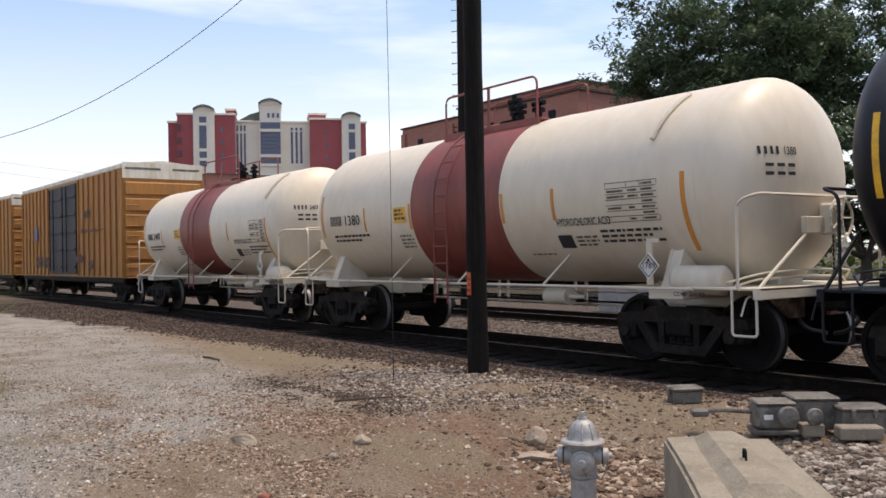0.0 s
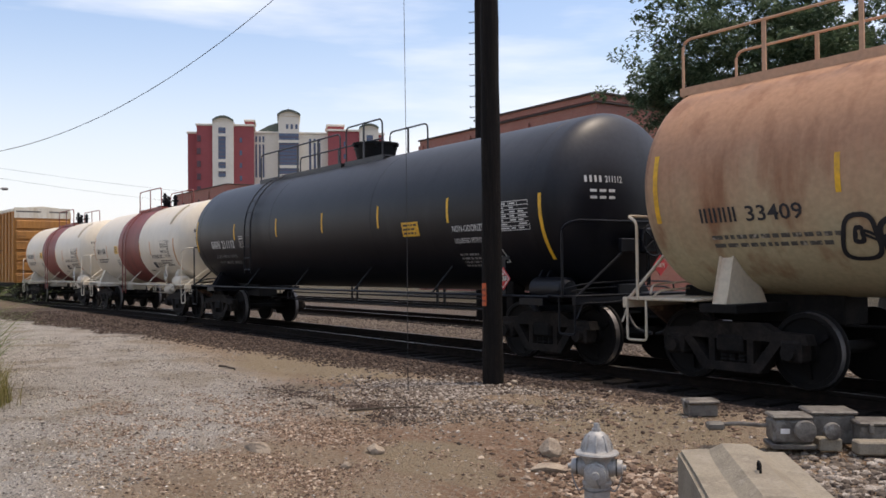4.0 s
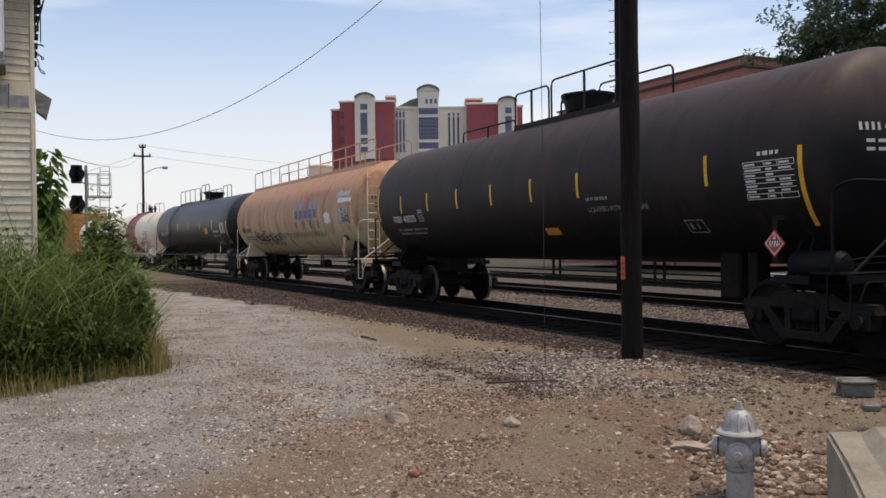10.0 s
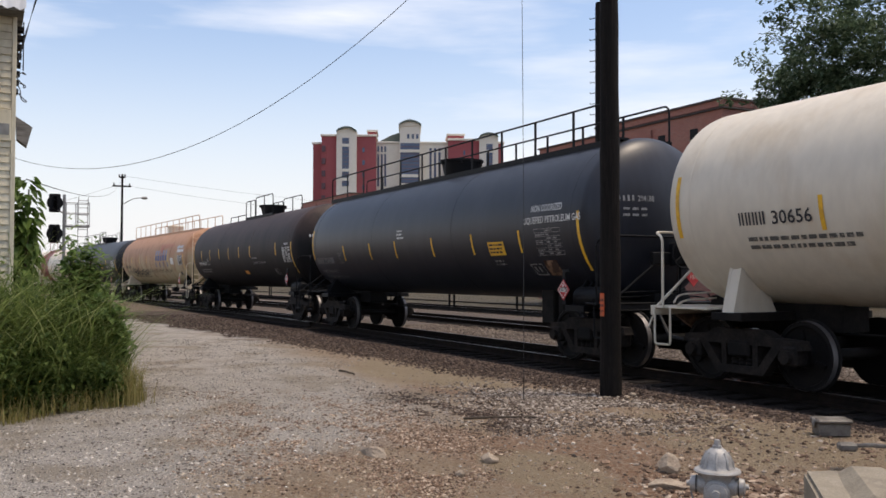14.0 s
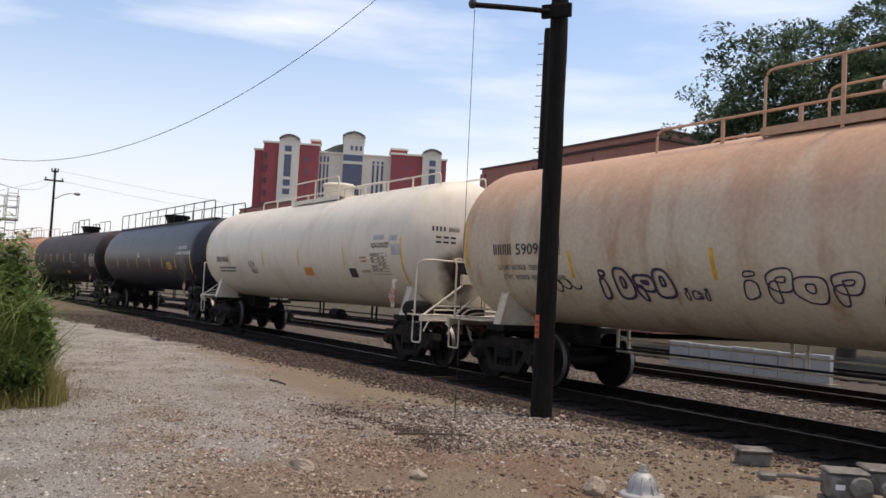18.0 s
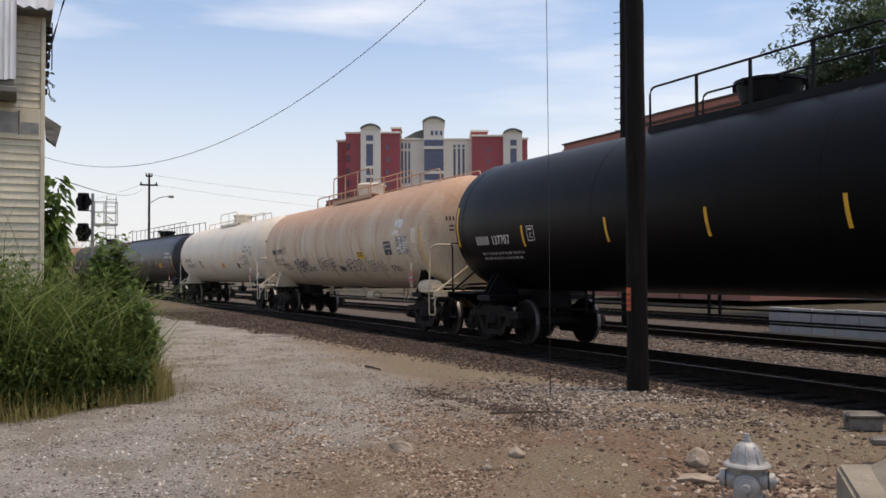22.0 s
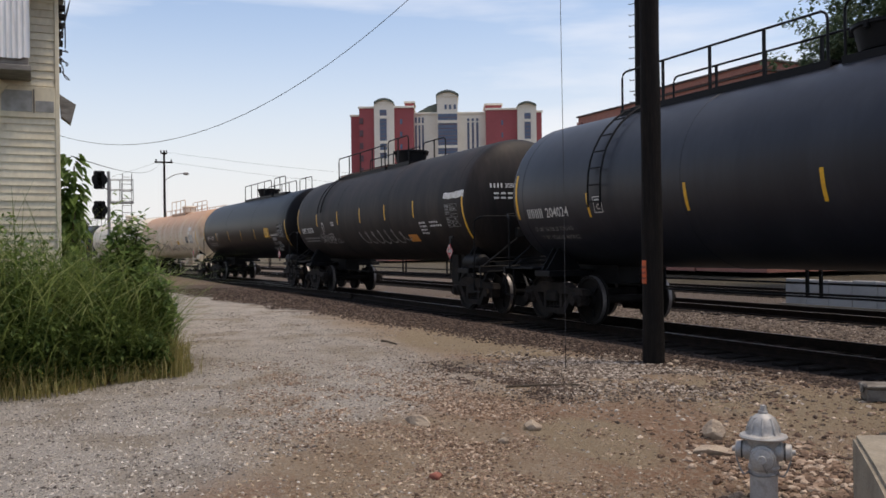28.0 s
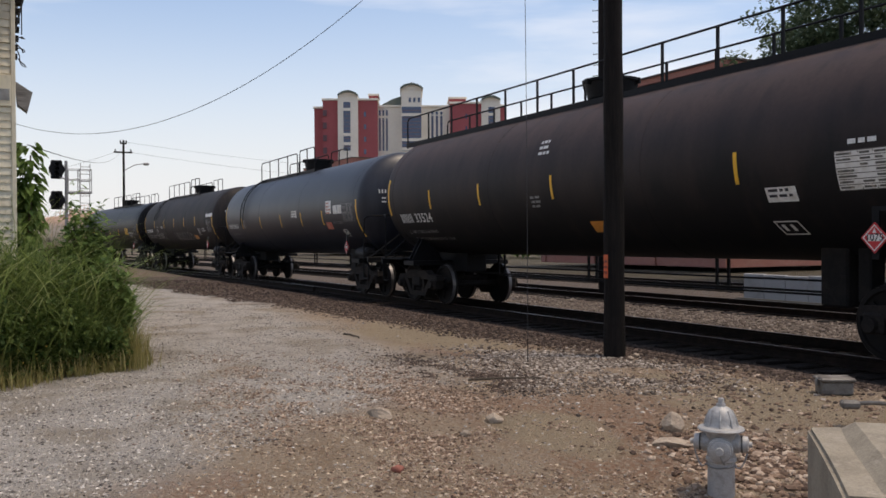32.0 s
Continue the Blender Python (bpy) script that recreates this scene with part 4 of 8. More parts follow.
def dome(car, x, R, zc, kind, trim):
    zd = zc + R
    s = Shape()
    if kind == "valves":
        s.lathe([(zd - 0.2, 0.40), (zd + 0.08, 0.40), (zd + 0.09, 0.28)], 20, "z", (x, 0, 0))
        base = s.make("manway", M["valve_black"], car, "black bolted manway", smooth=True)
        for dx, dy, h in ((-0.25, 0.1, 0.5), (0.15, -0.15, 0.42), (0.28, 0.2, 0.52), (-0.05, -0.1, 0.6)):
            s = Shape()
            s.lathe([(zd + 0.05, 0.07), (zd + h * 0.5, 0.07), (zd + h * 0.5, 0.13), (zd + h * 0.62, 0.13), (zd + h * 0.62, 0.06), (zd + h, 0.05)], 10, "z", (x + dx, dy, 0))
            s.tube([(x + dx - 0.16, dy, zd + h * 0.8), (x + dx + 0.16, dy, zd + h * 0.8)], 0.05, 8)
            s.make("valve", M["valve_black"], base, "black cast valve", smooth=True)
    elif kind == "black":
        s.lathe([(zd - 0.2, 0.40), (zd + 0.04, 0.40), (zd + 0.05, 0.46), (zd + 0.36, 0.53), (zd + 0.37, 0.57), (zd + 0.42, 0.57), (zd + 0.43, 0.50), (zd + 0.46, 0.1)], 28, "z", (x, 0, 0))
        d = s.make("dome_housing", M["valve_black"], car, "black bolted valve housing", smooth=True)
        for k in range(6):
            w = k * math.pi / 3
            Shape().box(-0.03, 0.03, -0.6, -0.5, zd + 0.3, zd + 0.42, 0.01, Matrix.Translation((x, 0, 0)) @ Matrix.Rotation(w, 4, "Z")).make("lid_lug", M["valve_black"], d)
    else:
        s.lathe([(zd - 0.2, 0.40), (zd + 0.02, 0.40), (zd + 0.03, 0.44), (zd + 0.36, 0.46), (zd + 0.38, 0.50), (zd + 0.43, 0.50), (zd + 0.48, 0.42), (zd + 0.51, 0.1)], 28, "z", (x, 0, 0))
        s.make("dome_housing", M["cream_tank"], car, "pale rust-stained valve housing", smooth=True)


def side_ladder(car, x, R, zc, mat, z_low=None, wide=0.40):
    s = Shape()
    z0 = z_low if z_low is not None else zc + R * 0.05
    for dx in (-wide / 2, wide / 2):
        pts = [(x + dx, -R - 0.09, z0)] if z0 < zc else []
        a0 = 0 if z0 < zc else math.degrees(math.asin((z0 - zc) / R))
        for i in range(10):
            a = math.radians(a0 + (80 - a0) * i / 9)
            pts.append((x + dx, -(R + 0.09) * math.cos(a), zc + (R + 0.09) * math.sin(a)))
        s.tube(pts, 0.02, 6)
    z = z0 + 0.1
    while z < zc + R * 0.97:
        y = -R - 0.09 if z <= zc else -math.sqrt(max((R + 0.09) ** 2 - (z - zc) ** 2, 0.01))
        s.tube([(x - wide / 2, y, z), (x + wide / 2, y, z)], 0.015, 6)
        z += 0.31 * (0.55 if z > zc + R * 0.75 else 1)
    s.make("ladder", mat, car)


def end_stripes(c, mk, x_c, mat="yellow_mark"):
    mk.stripe(c["s0"] - x_c, mk.zc - 0.05, 0.95, 0.08, mat)
    mk.stripe(c["s1"] - x_c, mk.zc - 0.45, 1.15, 0.08, mat)


def fit_acid(c, mk, x_c):
    end_stripes(c, mk, x_c, "orange_mark")
    b0, b1 = c["band"]
    for xx in (b0 - 0.06, b1 + 0.06, b1 + 1.3, b0 - 1.75):
        mk.stripe(xx, 2.08, 0.5, 0.07, "orange_mark")
    mk.mark(-4.56, 2.0, 0.30, c["number"], "letter_black", width=1.25)
    mk.bars(-4.5, 1.75, 2, 1.5, 0.1, "letter_black")
    mk.head_print(c["s1"] - x_c + c.get("shoulder", 0.06), 0.70, c["number"], "letter_black")
    vs, fs, w = letters("COMP SHOES", 0.085)
    obj("small_print", [(c["x1"] - x_c - 1.5 + v.x, -1.476, 0.715 + v.y) for v in vs], fs, M["letter_black"], mk.car)
    mk.plate(-2.0, -1.55, 1.98, 2.28, "yellow_mark", name="warning_label")
    mk.bars(-1.95, 2.2, 3, 0.38, 0.08, "letter_black")
    mk.bars(-1.9, 1.7, 4, 0.55, 0.08, "faint_black")
    mk.text("HYDROCHLORIC ACID", 2.62, 1.74, 0.17, "letter_black", 1.15)
    mk.table(3.74, 4.70, 1.76, 2.32, "faint_black")
    mk.plate(2.55, 2.86, 1.40, 1.60, "letter_black", name="test_stencil")
    mk.bars(2.95, 1.55, 3, 0.5, 0.07, "faint_black")
    mk.bars(3.5, 1.62, 3, 1.25, 0.085, "letter_black")
    mk.bars(1.75, 1.30, 1, 0.7, 0.07, "faint_black")
    mk.diamond(4.02, 1.12, "1789", "white_sign", y=-1.50)
    # bent drain shield on the shoulder of the shell
    s = Shape()
    pts = []
    for i in range(7):
        a = math.radians(25 + i * 6)
        pts.append((4.55 + i * 0.03, -(mk.R + 0.03) * math.cos(a), mk.zc + (mk.R + 0.03) * math.sin(a)))
    s.tube(pts, 0.035, 6)
    s.make("drip_strip", M["white_tank"], mk.car)


def fit_marks(c, mk, x_c):
    """Stripes, number, small print and the car's own list of marks."""
    end_stripes(c, mk, x_c)
    for q in c["stripes"]:
        mk.stripe(q, c["stripe_z"])
    ink, faint = c["ink"], c["faint"]
    mk.mark(c["mark"][0], c["mark"][1], c["mark"][2], c["number"], ink, width=c["mark"][3])
    if "load" in c:
        for k, words in enumerate(c["load"]):
            mk.text(words, c["mark"][0] + 0.08 + 0.1 * k, c["mark"][1] - 0.27 - 0.17 * k, 0.135, faint, c["mark"][3] * (0.92 if "NEW" not in words and "LGV" not in words else 1.2), name="small_print")
    else:
        mk.bars(c["mark"][0] + 0.1, c["mark"][1] - 0.22, 2, 1.9, 0.12, faint)
    if "plate" in c:
        mk.plate_box(*c["plate"], ink)
    mk.head_print(c["s1"] - x_c + c.get("shoulder", 0.06), c.get("head", 0.62), c["number"], ink)
    if c.get("burnt"):
        mk.head_stain(c["s1"] - x_c + c.get("shoulder", 0.06), c.get("head", 0.62))
    for name, *args in c["marks"]:
        {"table": mk.table, "plate": mk.plate, "text": mk.text, "bars": mk.bars, "frame": mk.outline, "scrawl": mk.scrawl, "bubbles": mk.bubbles, "diamond": mk.diamond}[name](*args)




def burnt_material():
    m = material("scorched_rust", (0.03, 0.016, 0.012), 0.85, spots=(0.13, 0.065, 0.04), spot_scale=5, spot_range=(0.5, 0.7), grain=0.2, bump=0.05)
    nt = m.node_tree
    co = nt.nodes.new("ShaderNodeTexCoord")
    sub_ = nt.nodes.new("ShaderNodeVectorMath")
    sub_.operation = "SUBTRACT"
    sub_.inputs[1].default_value = (0.5, 0.5, 0.5)
    flat = nt.nodes.new("ShaderNodeVectorMath")
    flat.operation = "MULTIPLY"
    flat.inputs[1].default_value = (0, 1, 1)
    ln = nt.nodes.new("ShaderNodeVectorMath")
    ln.operation = "LENGTH"
    ns = nt.nodes.new("ShaderNodeTexNoise")
    ns.inputs["Scale"].default_value, ns.inputs["Detail"].default_value = 3.0, 5
    add = nt.nodes.new("ShaderNodeMath")
    add.operation = "MULTIPLY_ADD"
    add.inputs[1].default_value = 0.45
    rg = nt.nodes.new("ShaderNodeMapRange")
    rg.interpolation_type = "SMOOTHSTEP"
    rg.inputs["From Min"].default_value, rg.inputs["From Max"].default_value = 0.36, 0.72
    rg.inputs["To Min"].default_value, rg.inputs["To Max"].default_value = 0.92, 0.0
    nt.links.new(co.outputs["Generated"], sub_.inputs[0])
    nt.links.new(sub_.outputs[0], flat.inputs[0])
    nt.links.new(flat.outputs[0], ln.inputs[0])
    nt.links.new(co.outputs["Object"], ns.inputs["Vector"])
    nt.links.new(ns.outputs["Fac"], add.inputs[0])
    nt.links.new(ln.outputs["Value"], add.inputs[2])
    nt.links.new(add.outputs[0], rg.inputs["Value"])
    nt.links.new(rg.outputs[0], nt.nodes["Principled BSDF"].inputs["Alpha"])
    return m


M["burnt"] = burnt_material()
W, K, FW, FK = "letter_white", "letter_black", "faint_white", "faint_black"
GAS = "LIQUEFIED PETROLEUM GAS"
CARS = [
    dict(x0=-32.0, x1=-19.38, s0=-30.6, s1=-20.95, R=1.42, zc=2.25, paint="white_tank", trim="cream_tank", band=(-1.45, 0.95), fit=fit_acid, number="2407", shoulder=0.40, head=0.70, truck_in=1.7, truck_low=1.9, brackets=3,
         decks=[(-1.35, 1.3, 0.68, 0.62, True)], dome=0.25, dome_kind="valves", ladder=-0.3, ladder_low=0.45,
         label="white acid tank car with oxide red band and cream trim"),
    dict(x0=-19.38, x1=-6.4, s0=-17.85, s1=-7.75, R=1.44, zc=2.27, paint="white_tank", trim="cream_tank", band=(-1.37, 1.30), fit=fit_acid, number="1380", shoulder=0.40, head=0.70, truck_in=1.7, truck_low=1.9, brackets=3,
         decks=[(-1.27, 1.4, 0.70, 0.62, True)], dome=0.25, dome_kind="valves", ladder=-0.28, ladder_low=0.45,
         label="second white acid tank car with oxide red band"),
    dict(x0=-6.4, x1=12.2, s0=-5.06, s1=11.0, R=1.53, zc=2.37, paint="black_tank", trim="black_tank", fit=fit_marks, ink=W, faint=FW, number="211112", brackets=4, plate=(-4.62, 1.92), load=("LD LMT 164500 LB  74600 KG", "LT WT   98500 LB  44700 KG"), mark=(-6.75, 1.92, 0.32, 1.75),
         decks=[(-5.1, -0.3, 0.70, 0.62, True), (0.0, 1.7, 0.80, 0.62, True)], dome=0.35, ladder=-3.75, ladder_low=1.2, stripe_z=2.36, stripes=(-4.92, -2.1, 0.45, 2.99, 5.51),
         marks=[("plate", 3.9, 4.5, 1.92, 2.2, "yellow_mark", "", "warning_label"), ("bars", 3.95, 2.12, 3, 0.5, 0.08, K), ("text", "NON-ODORIZED", 5.61, 1.95, 0.17, W, 1.05), ("text", GAS, 5.61, 1.75, 0.13, W, 1.3),
                ("bars", 5.6, 1.52, 4, 0.8, 0.085, FW), ("table", 6.95, 7.8, 1.92, 2.40, W), ("frame", 6.6, 6.95, 1.38, 1.68, W, 0.2), ("diamond", 6.6, 1.1, "1075")],
         label="glossy black pressure tank car with yellow reflector stripes"),
    dict(x0=12.2, x1=29.6, s0=13.44, s1=28.4, R=1.53, zc=2.39, paint="orange_tank", trim="tan_tank", end_ladder=True, fit=fit_marks, ink=K, faint=FK, number="33409", dark_saddles=(1,), pipes="steel_dark", mark=(-6.75, 1.85, 0.28, 1.5),
         decks=[(-7.7, 7.4, 0.68, 0.62, True)], dome=0.1, dome_kind="pale", stripe_z=2.34, stripes=(-4.76, -2.69, -0.73, 1.43, 4.33),
         marks=[("plate", 4.89, 5.5, 1.98, 2.34, "white_sign", "peeling white data label", "data_label", 0.006, 0.05), ("table", 6.4, 7.28, 1.93, 2.44, W, "letter_black"), ("plate", 6.26, 7.5, 2.62, 2.76, "white_sign", "torn white paper strip", "data_label", 0.006, 0.03),
                ("plate", 6.1, 7.3, 2.80, 2.98, "grey_patch", "flaking grey paint patch", "paint_patch", 0.005, 0.07), ("plate", 6.2, 6.55, 1.42, 1.58, "letter_black", "", "test_stencil"), ("diamond", 6.3, 1.12, "1075"),
                ("bubbles", -4.9, -2.9, 1.30, 1.95, 4, "spray_black", 5, 0.06), ("bubbles", -2.7, -0.9, 1.30, 1.92, 4, "spray_black", 9, 0.05), ("scrawl", -4.6, -1.2, 1.45, 1.75, 5, "spray_black", 9, 0.04), ("scrawl", -1.2, 4.6, 1.52, 1.82, 17, "spray_black", 4, 0.05, True)],
         logo=True, label="rusty orange tank car with faded blue lettering and graffiti"),
    dict(x0=29.6, x1=47.2, s0=30.81, s1=45.9, R=1.53, zc=2.41, paint="brown_top_tank", trim="valve_black", fit=fit_marks, ink=W, faint=FW, number="400275", plate=(-4.95, 1.85), mark=(-6.6, 1.85, 0.26, 1.45),
         decks=[(-4.0, -1.4, 0.12, 0.62, False), (-1.4, 0.0, 0.68, 0.62, True), (0.1, 2.5, 0.76, 0.62, True)], dome=0.55, stripe_z=2.32, stripes=(-5.96, -4.3, -2.65, -0.99, 0.67, 2.32, 5.71),
         marks=[("text", GAS, 2.54, 1.82, 0.13, FW, 1.7), ("bars", 2.54, 2.02, 1, 0.9, 0.12, FW), ("plate", 0.8, 1.3, 1.42, 1.56, "orange_mark", "", "warning_label"), ("frame", 5.0, 5.42, 1.4, 1.66, FW, 0.15),
                ("table", 6.48, 7.4, 1.85, 2.37, W), ("bars", 6.75, 2.45, 1, 0.5, 0.11, W), ("diamond", 6.5, 1.22, "1075")],
         label="brown-dusted black tank car with yellow stripes"),
    dict(x0=47.2, x1=64.4, s0=48.56, s1=63.1, R=1.53, zc=2.37, paint="grey_black_tank", trim="valve_black", fit=fit_marks, ink=FW, faint=FW, number="204188", load=("LD LMT 151400 LBS 63600 KGS", "LT WT 111600 LBS 50600 KGS  LGV 10-90"), plate=(-5.05, 1.72), mark=(-7.05, 1.72, 0.28, 1.5),
         decks=[(-7.9, 7.3, 0.68, 0.62, True)], dome=0.1, stripe_z=2.0, stripes=(-4.53, -2.52, -0.79, 1.36, 3.33, 5.28),
         marks=[("text", "NON ODORIZED", 5.75, 2.55, 0.19, W, 1.05), ("text", GAS, 5.50, 2.33, 0.18, W, 1.9), ("table", 5.86, 6.72, 1.72, 2.22, FW), ("plate", 4.0, 4.65, 1.75, 2.03, "yellow_mark", "", "warning_label"), ("bars", 4.05, 1.95, 3, 0.55, 0.08, K),
                ("bars", 4.1, 1.62, 2, 0.45, 0.08, FW), ("frame", 5.44, 5.85, 1.34, 1.62, FW, 0.2), ("plate", 5.9, 6.35, 1.33, 1.62, "soot", "rubbed red stencil", "test_stencil"), ("diamond", 6.3, 1.06, "1075"), ("bars", -0.6, 2.45, 3, 0.45, 0.09, W)],
         label="faded grey-black gas tank car with long roof walkway"),
    dict(x0=64.4, x1=82.05, s0=65.7, s1=80.53, R=1.53, zc=2.41, paint="cream_tank", trim="cream_tank", fit=fit_marks, ink=K, faint=FK, number="30656", pipes="steel_dark", mark=(-6.3, 2.02, 0.26, 1.25),
         decks=[(-4.3, 7.4, 0.13, 0.62, False), (-1.3, 2.0, 0.52, 0.72, True)], dome=0.45, dome_kind="pale", burnt=True, stripe_z=2.12, stripes=(-4.9, -1.67, 1.22, 4.25),
         marks=[("plate", 1.5, 2.1, 1.62, 1.84, "orange_mark", "", "warning_label"), ("plate", 4.45, 4.85, 1.6, 1.82, "letter_black", "", "test_stencil"), ("text", "NON-ODORIZED", 5.84, 2.30, 0.17, K, 0.92), ("text", "NON-ODORIZED", 5.16, 1.72, 0.1, K, 0.5),
                ("bars", 5.2, 2.06, 2, 0.45, 0.09, "red_paint"), ("table", 5.76, 6.6, 1.69, 2.17, FK), ("plate", 5.95, 6.5, 2.48, 2.60, "grey_patch", "", "paint_patch"), ("plate", 6.75, 7.15, 2.45, 2.58, "grey_patch", "", "paint_patch"), ("plate", 6.85, 7.3, 2.12, 2.36, "grey_patch", "", "paint_patch"),
                ("diamond", 6.5, 1.2, "1075"), ("scrawl", -3.0, -2.4, 1.6, 2.15, 3, "soot", 3, 0.04)],
         label="white tank car with rust-stained end and yellow stripes"),
    dict(x0=82.05, x1=100.07, s0=83.26, s1=99.0, R=1.53, zc=2.37, paint="tan_tank", trim="tan_tank", fit=fit_marks, ink=K, faint=FK, number="59091", dark_saddles=(1,), reservoir=True, load=("LD LMT 162700LB   73800KG", "LT WT  100300LB   45500KG NEW 10-98"), plate=(-5.15, 2.06), mark=(-6.85, 2.08, 0.28, 1.5),
         decks=[(-3.6, 7.3, 0.24, 0.62, False), (-1.4, 2.3, 0.80, 0.72, True)], dome=0.5, dome_kind="pale", stripe_z=1.9, stripes=(-4.66, -1.59, 1.37, 4.38),
         marks=[("plate", 3.0, 3.55, 1.75, 1.97, "yellow_mark", "", "warning_label"), ("bars", 3.05, 1.9, 2, 0.45, 0.08, K), ("plate", 5.33, 5.85, 1.82, 2.20, "letter_black", "", "warning_label"), ("text", "LIQUEFIED", 5.38, 2.08, 0.09, W, 0.42), ("text", "PETROLEUM", 5.38, 1.97, 0.09, W, 0.42), ("text", "GAS", 5.5, 1.86, 0.09, W, 0.2),
                ("table", 6.25, 7.08, 1.82, 2.30, FK, "white_sign"), ("plate", 6.2, 6.75, 2.55, 2.78, "white_sign", "torn pale paper patch", "paint_patch", 0.006, 0.06), ("plate", 6.1, 6.5, 2.36, 2.5, "white_sign", "", "paint_patch", 0.006, 0.05), ("plate", 7.35, 7.65, 2.1, 2.5, "cream_tank", "", "paint_patch"),
                ("diamond", 6.78, 1.18, "1075"), ("scrawl", -5.6, -4.6, 1.45, 1.75, 4, "spray_black", 2, 0.03), ("bubbles", -4.15, -2.4, 1.36, 1.98, 4, "spray_purple", 12, 0.05), ("bubbles", -2.3, -1.75, 1.38, 1.6, 3, "spray_purple", 2, 0.025), ("bubbles", -1.25, 0.6, 1.4, 1.95, 4, "spray_purple", 7, 0.026), ("bubbles", 0.8, 1.4, 1.36, 1.6, 3, "spray_purple", 5, 0.025), ("bubbles", 1.6, 3.2, 1.36, 1.85, 4, "spray_purple", 8, 0.022), ("bubbles", 3.6, 5.0, 1.36, 1.72, 4, "spray_purple", 6, 0.018), ("bubbles", 5.3, 6.0, 1.36, 1.6, 3, "spray_black", 16, 0.025)],
         label="rust-topped tan tank car with outline graffiti"),
    dict(x0=100.07, x1=118.4, s0=101.2, s1=117.17, R=1.53, zc=2.42, paint="deep_black_tank", trim="valve_black", fit=fit_marks, ink=W, faint=FW, number="137707", plate=(-4.9, 1.95), mark=(-7.15, 1.92, 0.28, 1.5),
         decks=[(-2.0, 2.9, 0.68, 0.62, True), (3.4, 5.2, 0.70, 0.62, True)], dome=0.25, stripe_z=2.05, stripes=(-5.09, -2.19, 0.39, 2.94, 5.38),
         marks=[("plate", 4.65, 5.25, 1.88, 2.28, "yellow_mark", "", "warning_label"), ("bars", 4.7, 2.2, 4, 0.5, 0.08, K), ("text", GAS, 5.56, 1.92, 0.13, W, 1.15), ("plate", 5.72, 6.3, 1.72, 1.86, "faint_white", "", "test_stencil"), ("table", 6.78, 7.62, 1.86, 2.42, FW, "steel_dark"),
                ("frame", 6.4, 6.8, 1.45, 1.7, W, 0.15), ("plate", 5.2, 6.3, 1.28, 1.42, "faint_white", "", "test_stencil"), ("bars", 5.7, 1.62, 2, 0.8, 0.08, FW), ("diamond", 6.56, 1.1, "1075")],
         label="clean black gas tank car with yellow stripes"),
    dict(x0=118.4, x1=135.75, s0=119.58, s1=134.4, R=1.53, zc=2.44, paint="brown_black_tank", trim="valve_black", fit=fit_marks, ink=W, faint=FW, number="203078", plate=(-4.42, 1.95), mark=(-7.05, 1.92, 0.28, 1.5),
         decks=[(-5.0, -0.2, 0.68, 0.62, True), (0.1, 1.8, 0.76, 0.62, True)], dome=0.5, ladder=-4.38, ladder_low=2.6, stripe_z=2.36, stripes=(-4.95, -2.52, -0.2, 2.02, 4.23),
         marks=[("plate", 3.4, 4.05, 1.48, 1.68, "orange_mark", "", "warning_label"), ("plate", 6.25, 7.42, 2.52, 2.68, "white_sign", "white tape strip", "data_label", 0.006, 0.02), ("table", 6.3, 7.0, 1.82, 2.38, FW), ("bars", 4.5, 1.95, 4, 0.55, 0.1, W), ("bars", 5.2, 1.95, 2, 0.75, 0.1, W),
                ("scrawl", -0.6, 3.4, 1.45, 1.95, 7, "spray_white", 5, 0.035), ("bubbles", -4.95, -3.3, 1.52, 1.95, 5, "spray_white", 7, 0.028), ("scrawl", -3.3, -2.7, 1.5, 1.75, 3, "spray_white", 3, 0.02), ("diamond", 6.04, 1.2, "1075"), ("bars", -3.3, 2.2, 2, 0.35, 0.08, W)],
         label="brown-black tank car with white scrawled graffiti"),
    dict(x0=135.75, x1=154.05, s0=137.1, s1=152.85, R=1.53, zc=2.39, paint="grey_black_tank", trim="valve_black", fit=fit_marks, ink=W, faint=FW, number="204024", load=("LD LMT 165700 LB  75150 KG", "LT WT  97300 LB  44150 KG"), plate=(-4.95, 1.9), mark=(-7.4, 1.88, 0.28, 1.55),
         decks=[(-5.2, -0.3, 0.70, 0.62, True), (0.0, 1.7, 0.76, 0.62, True)], dome=0.3, ladder=-4.75, ladder_low=2.0, stripe_z=2.05, stripes=(-5.13, -2.36, 0.38, 2.78, 4.95),
         marks=[("plate", 1.75, 2.35, 2.12, 2.36, "white_sign", "white stencilled panel", "data_label"), ("bars", 1.8, 2.28, 3, 0.48, 0.08, K), ("plate", 5.35, 5.85, 2.16, 2.56, "white_sign", "white and red warning label", "warning_label"), ("bars", 5.4, 2.46, 4, 0.4, 0.1, "red_paint"), ("plate", 5.2, 5.7, 1.68, 1.90, "red_paint", "", "warning_label"),
                ("plate", 6.02, 6.36, 2.14, 2.40, "white_sign", "", "data_label"), ("plate", 6.40, 6.76, 2.14, 2.40, "white_sign", "", "data_label"), ("table", 6.8, 7.7, 1.90, 2.41, FW), ("text", "NON-ODORIZED", 5.85, 1.84, 0.11, FW, 0.85), ("frame", 6.5, 6.85, 1.45, 1.7, W, 0.2), ("diamond", 6.64, 1.12, "1075")],
         label="dull blue-black tank car with white data patches"),
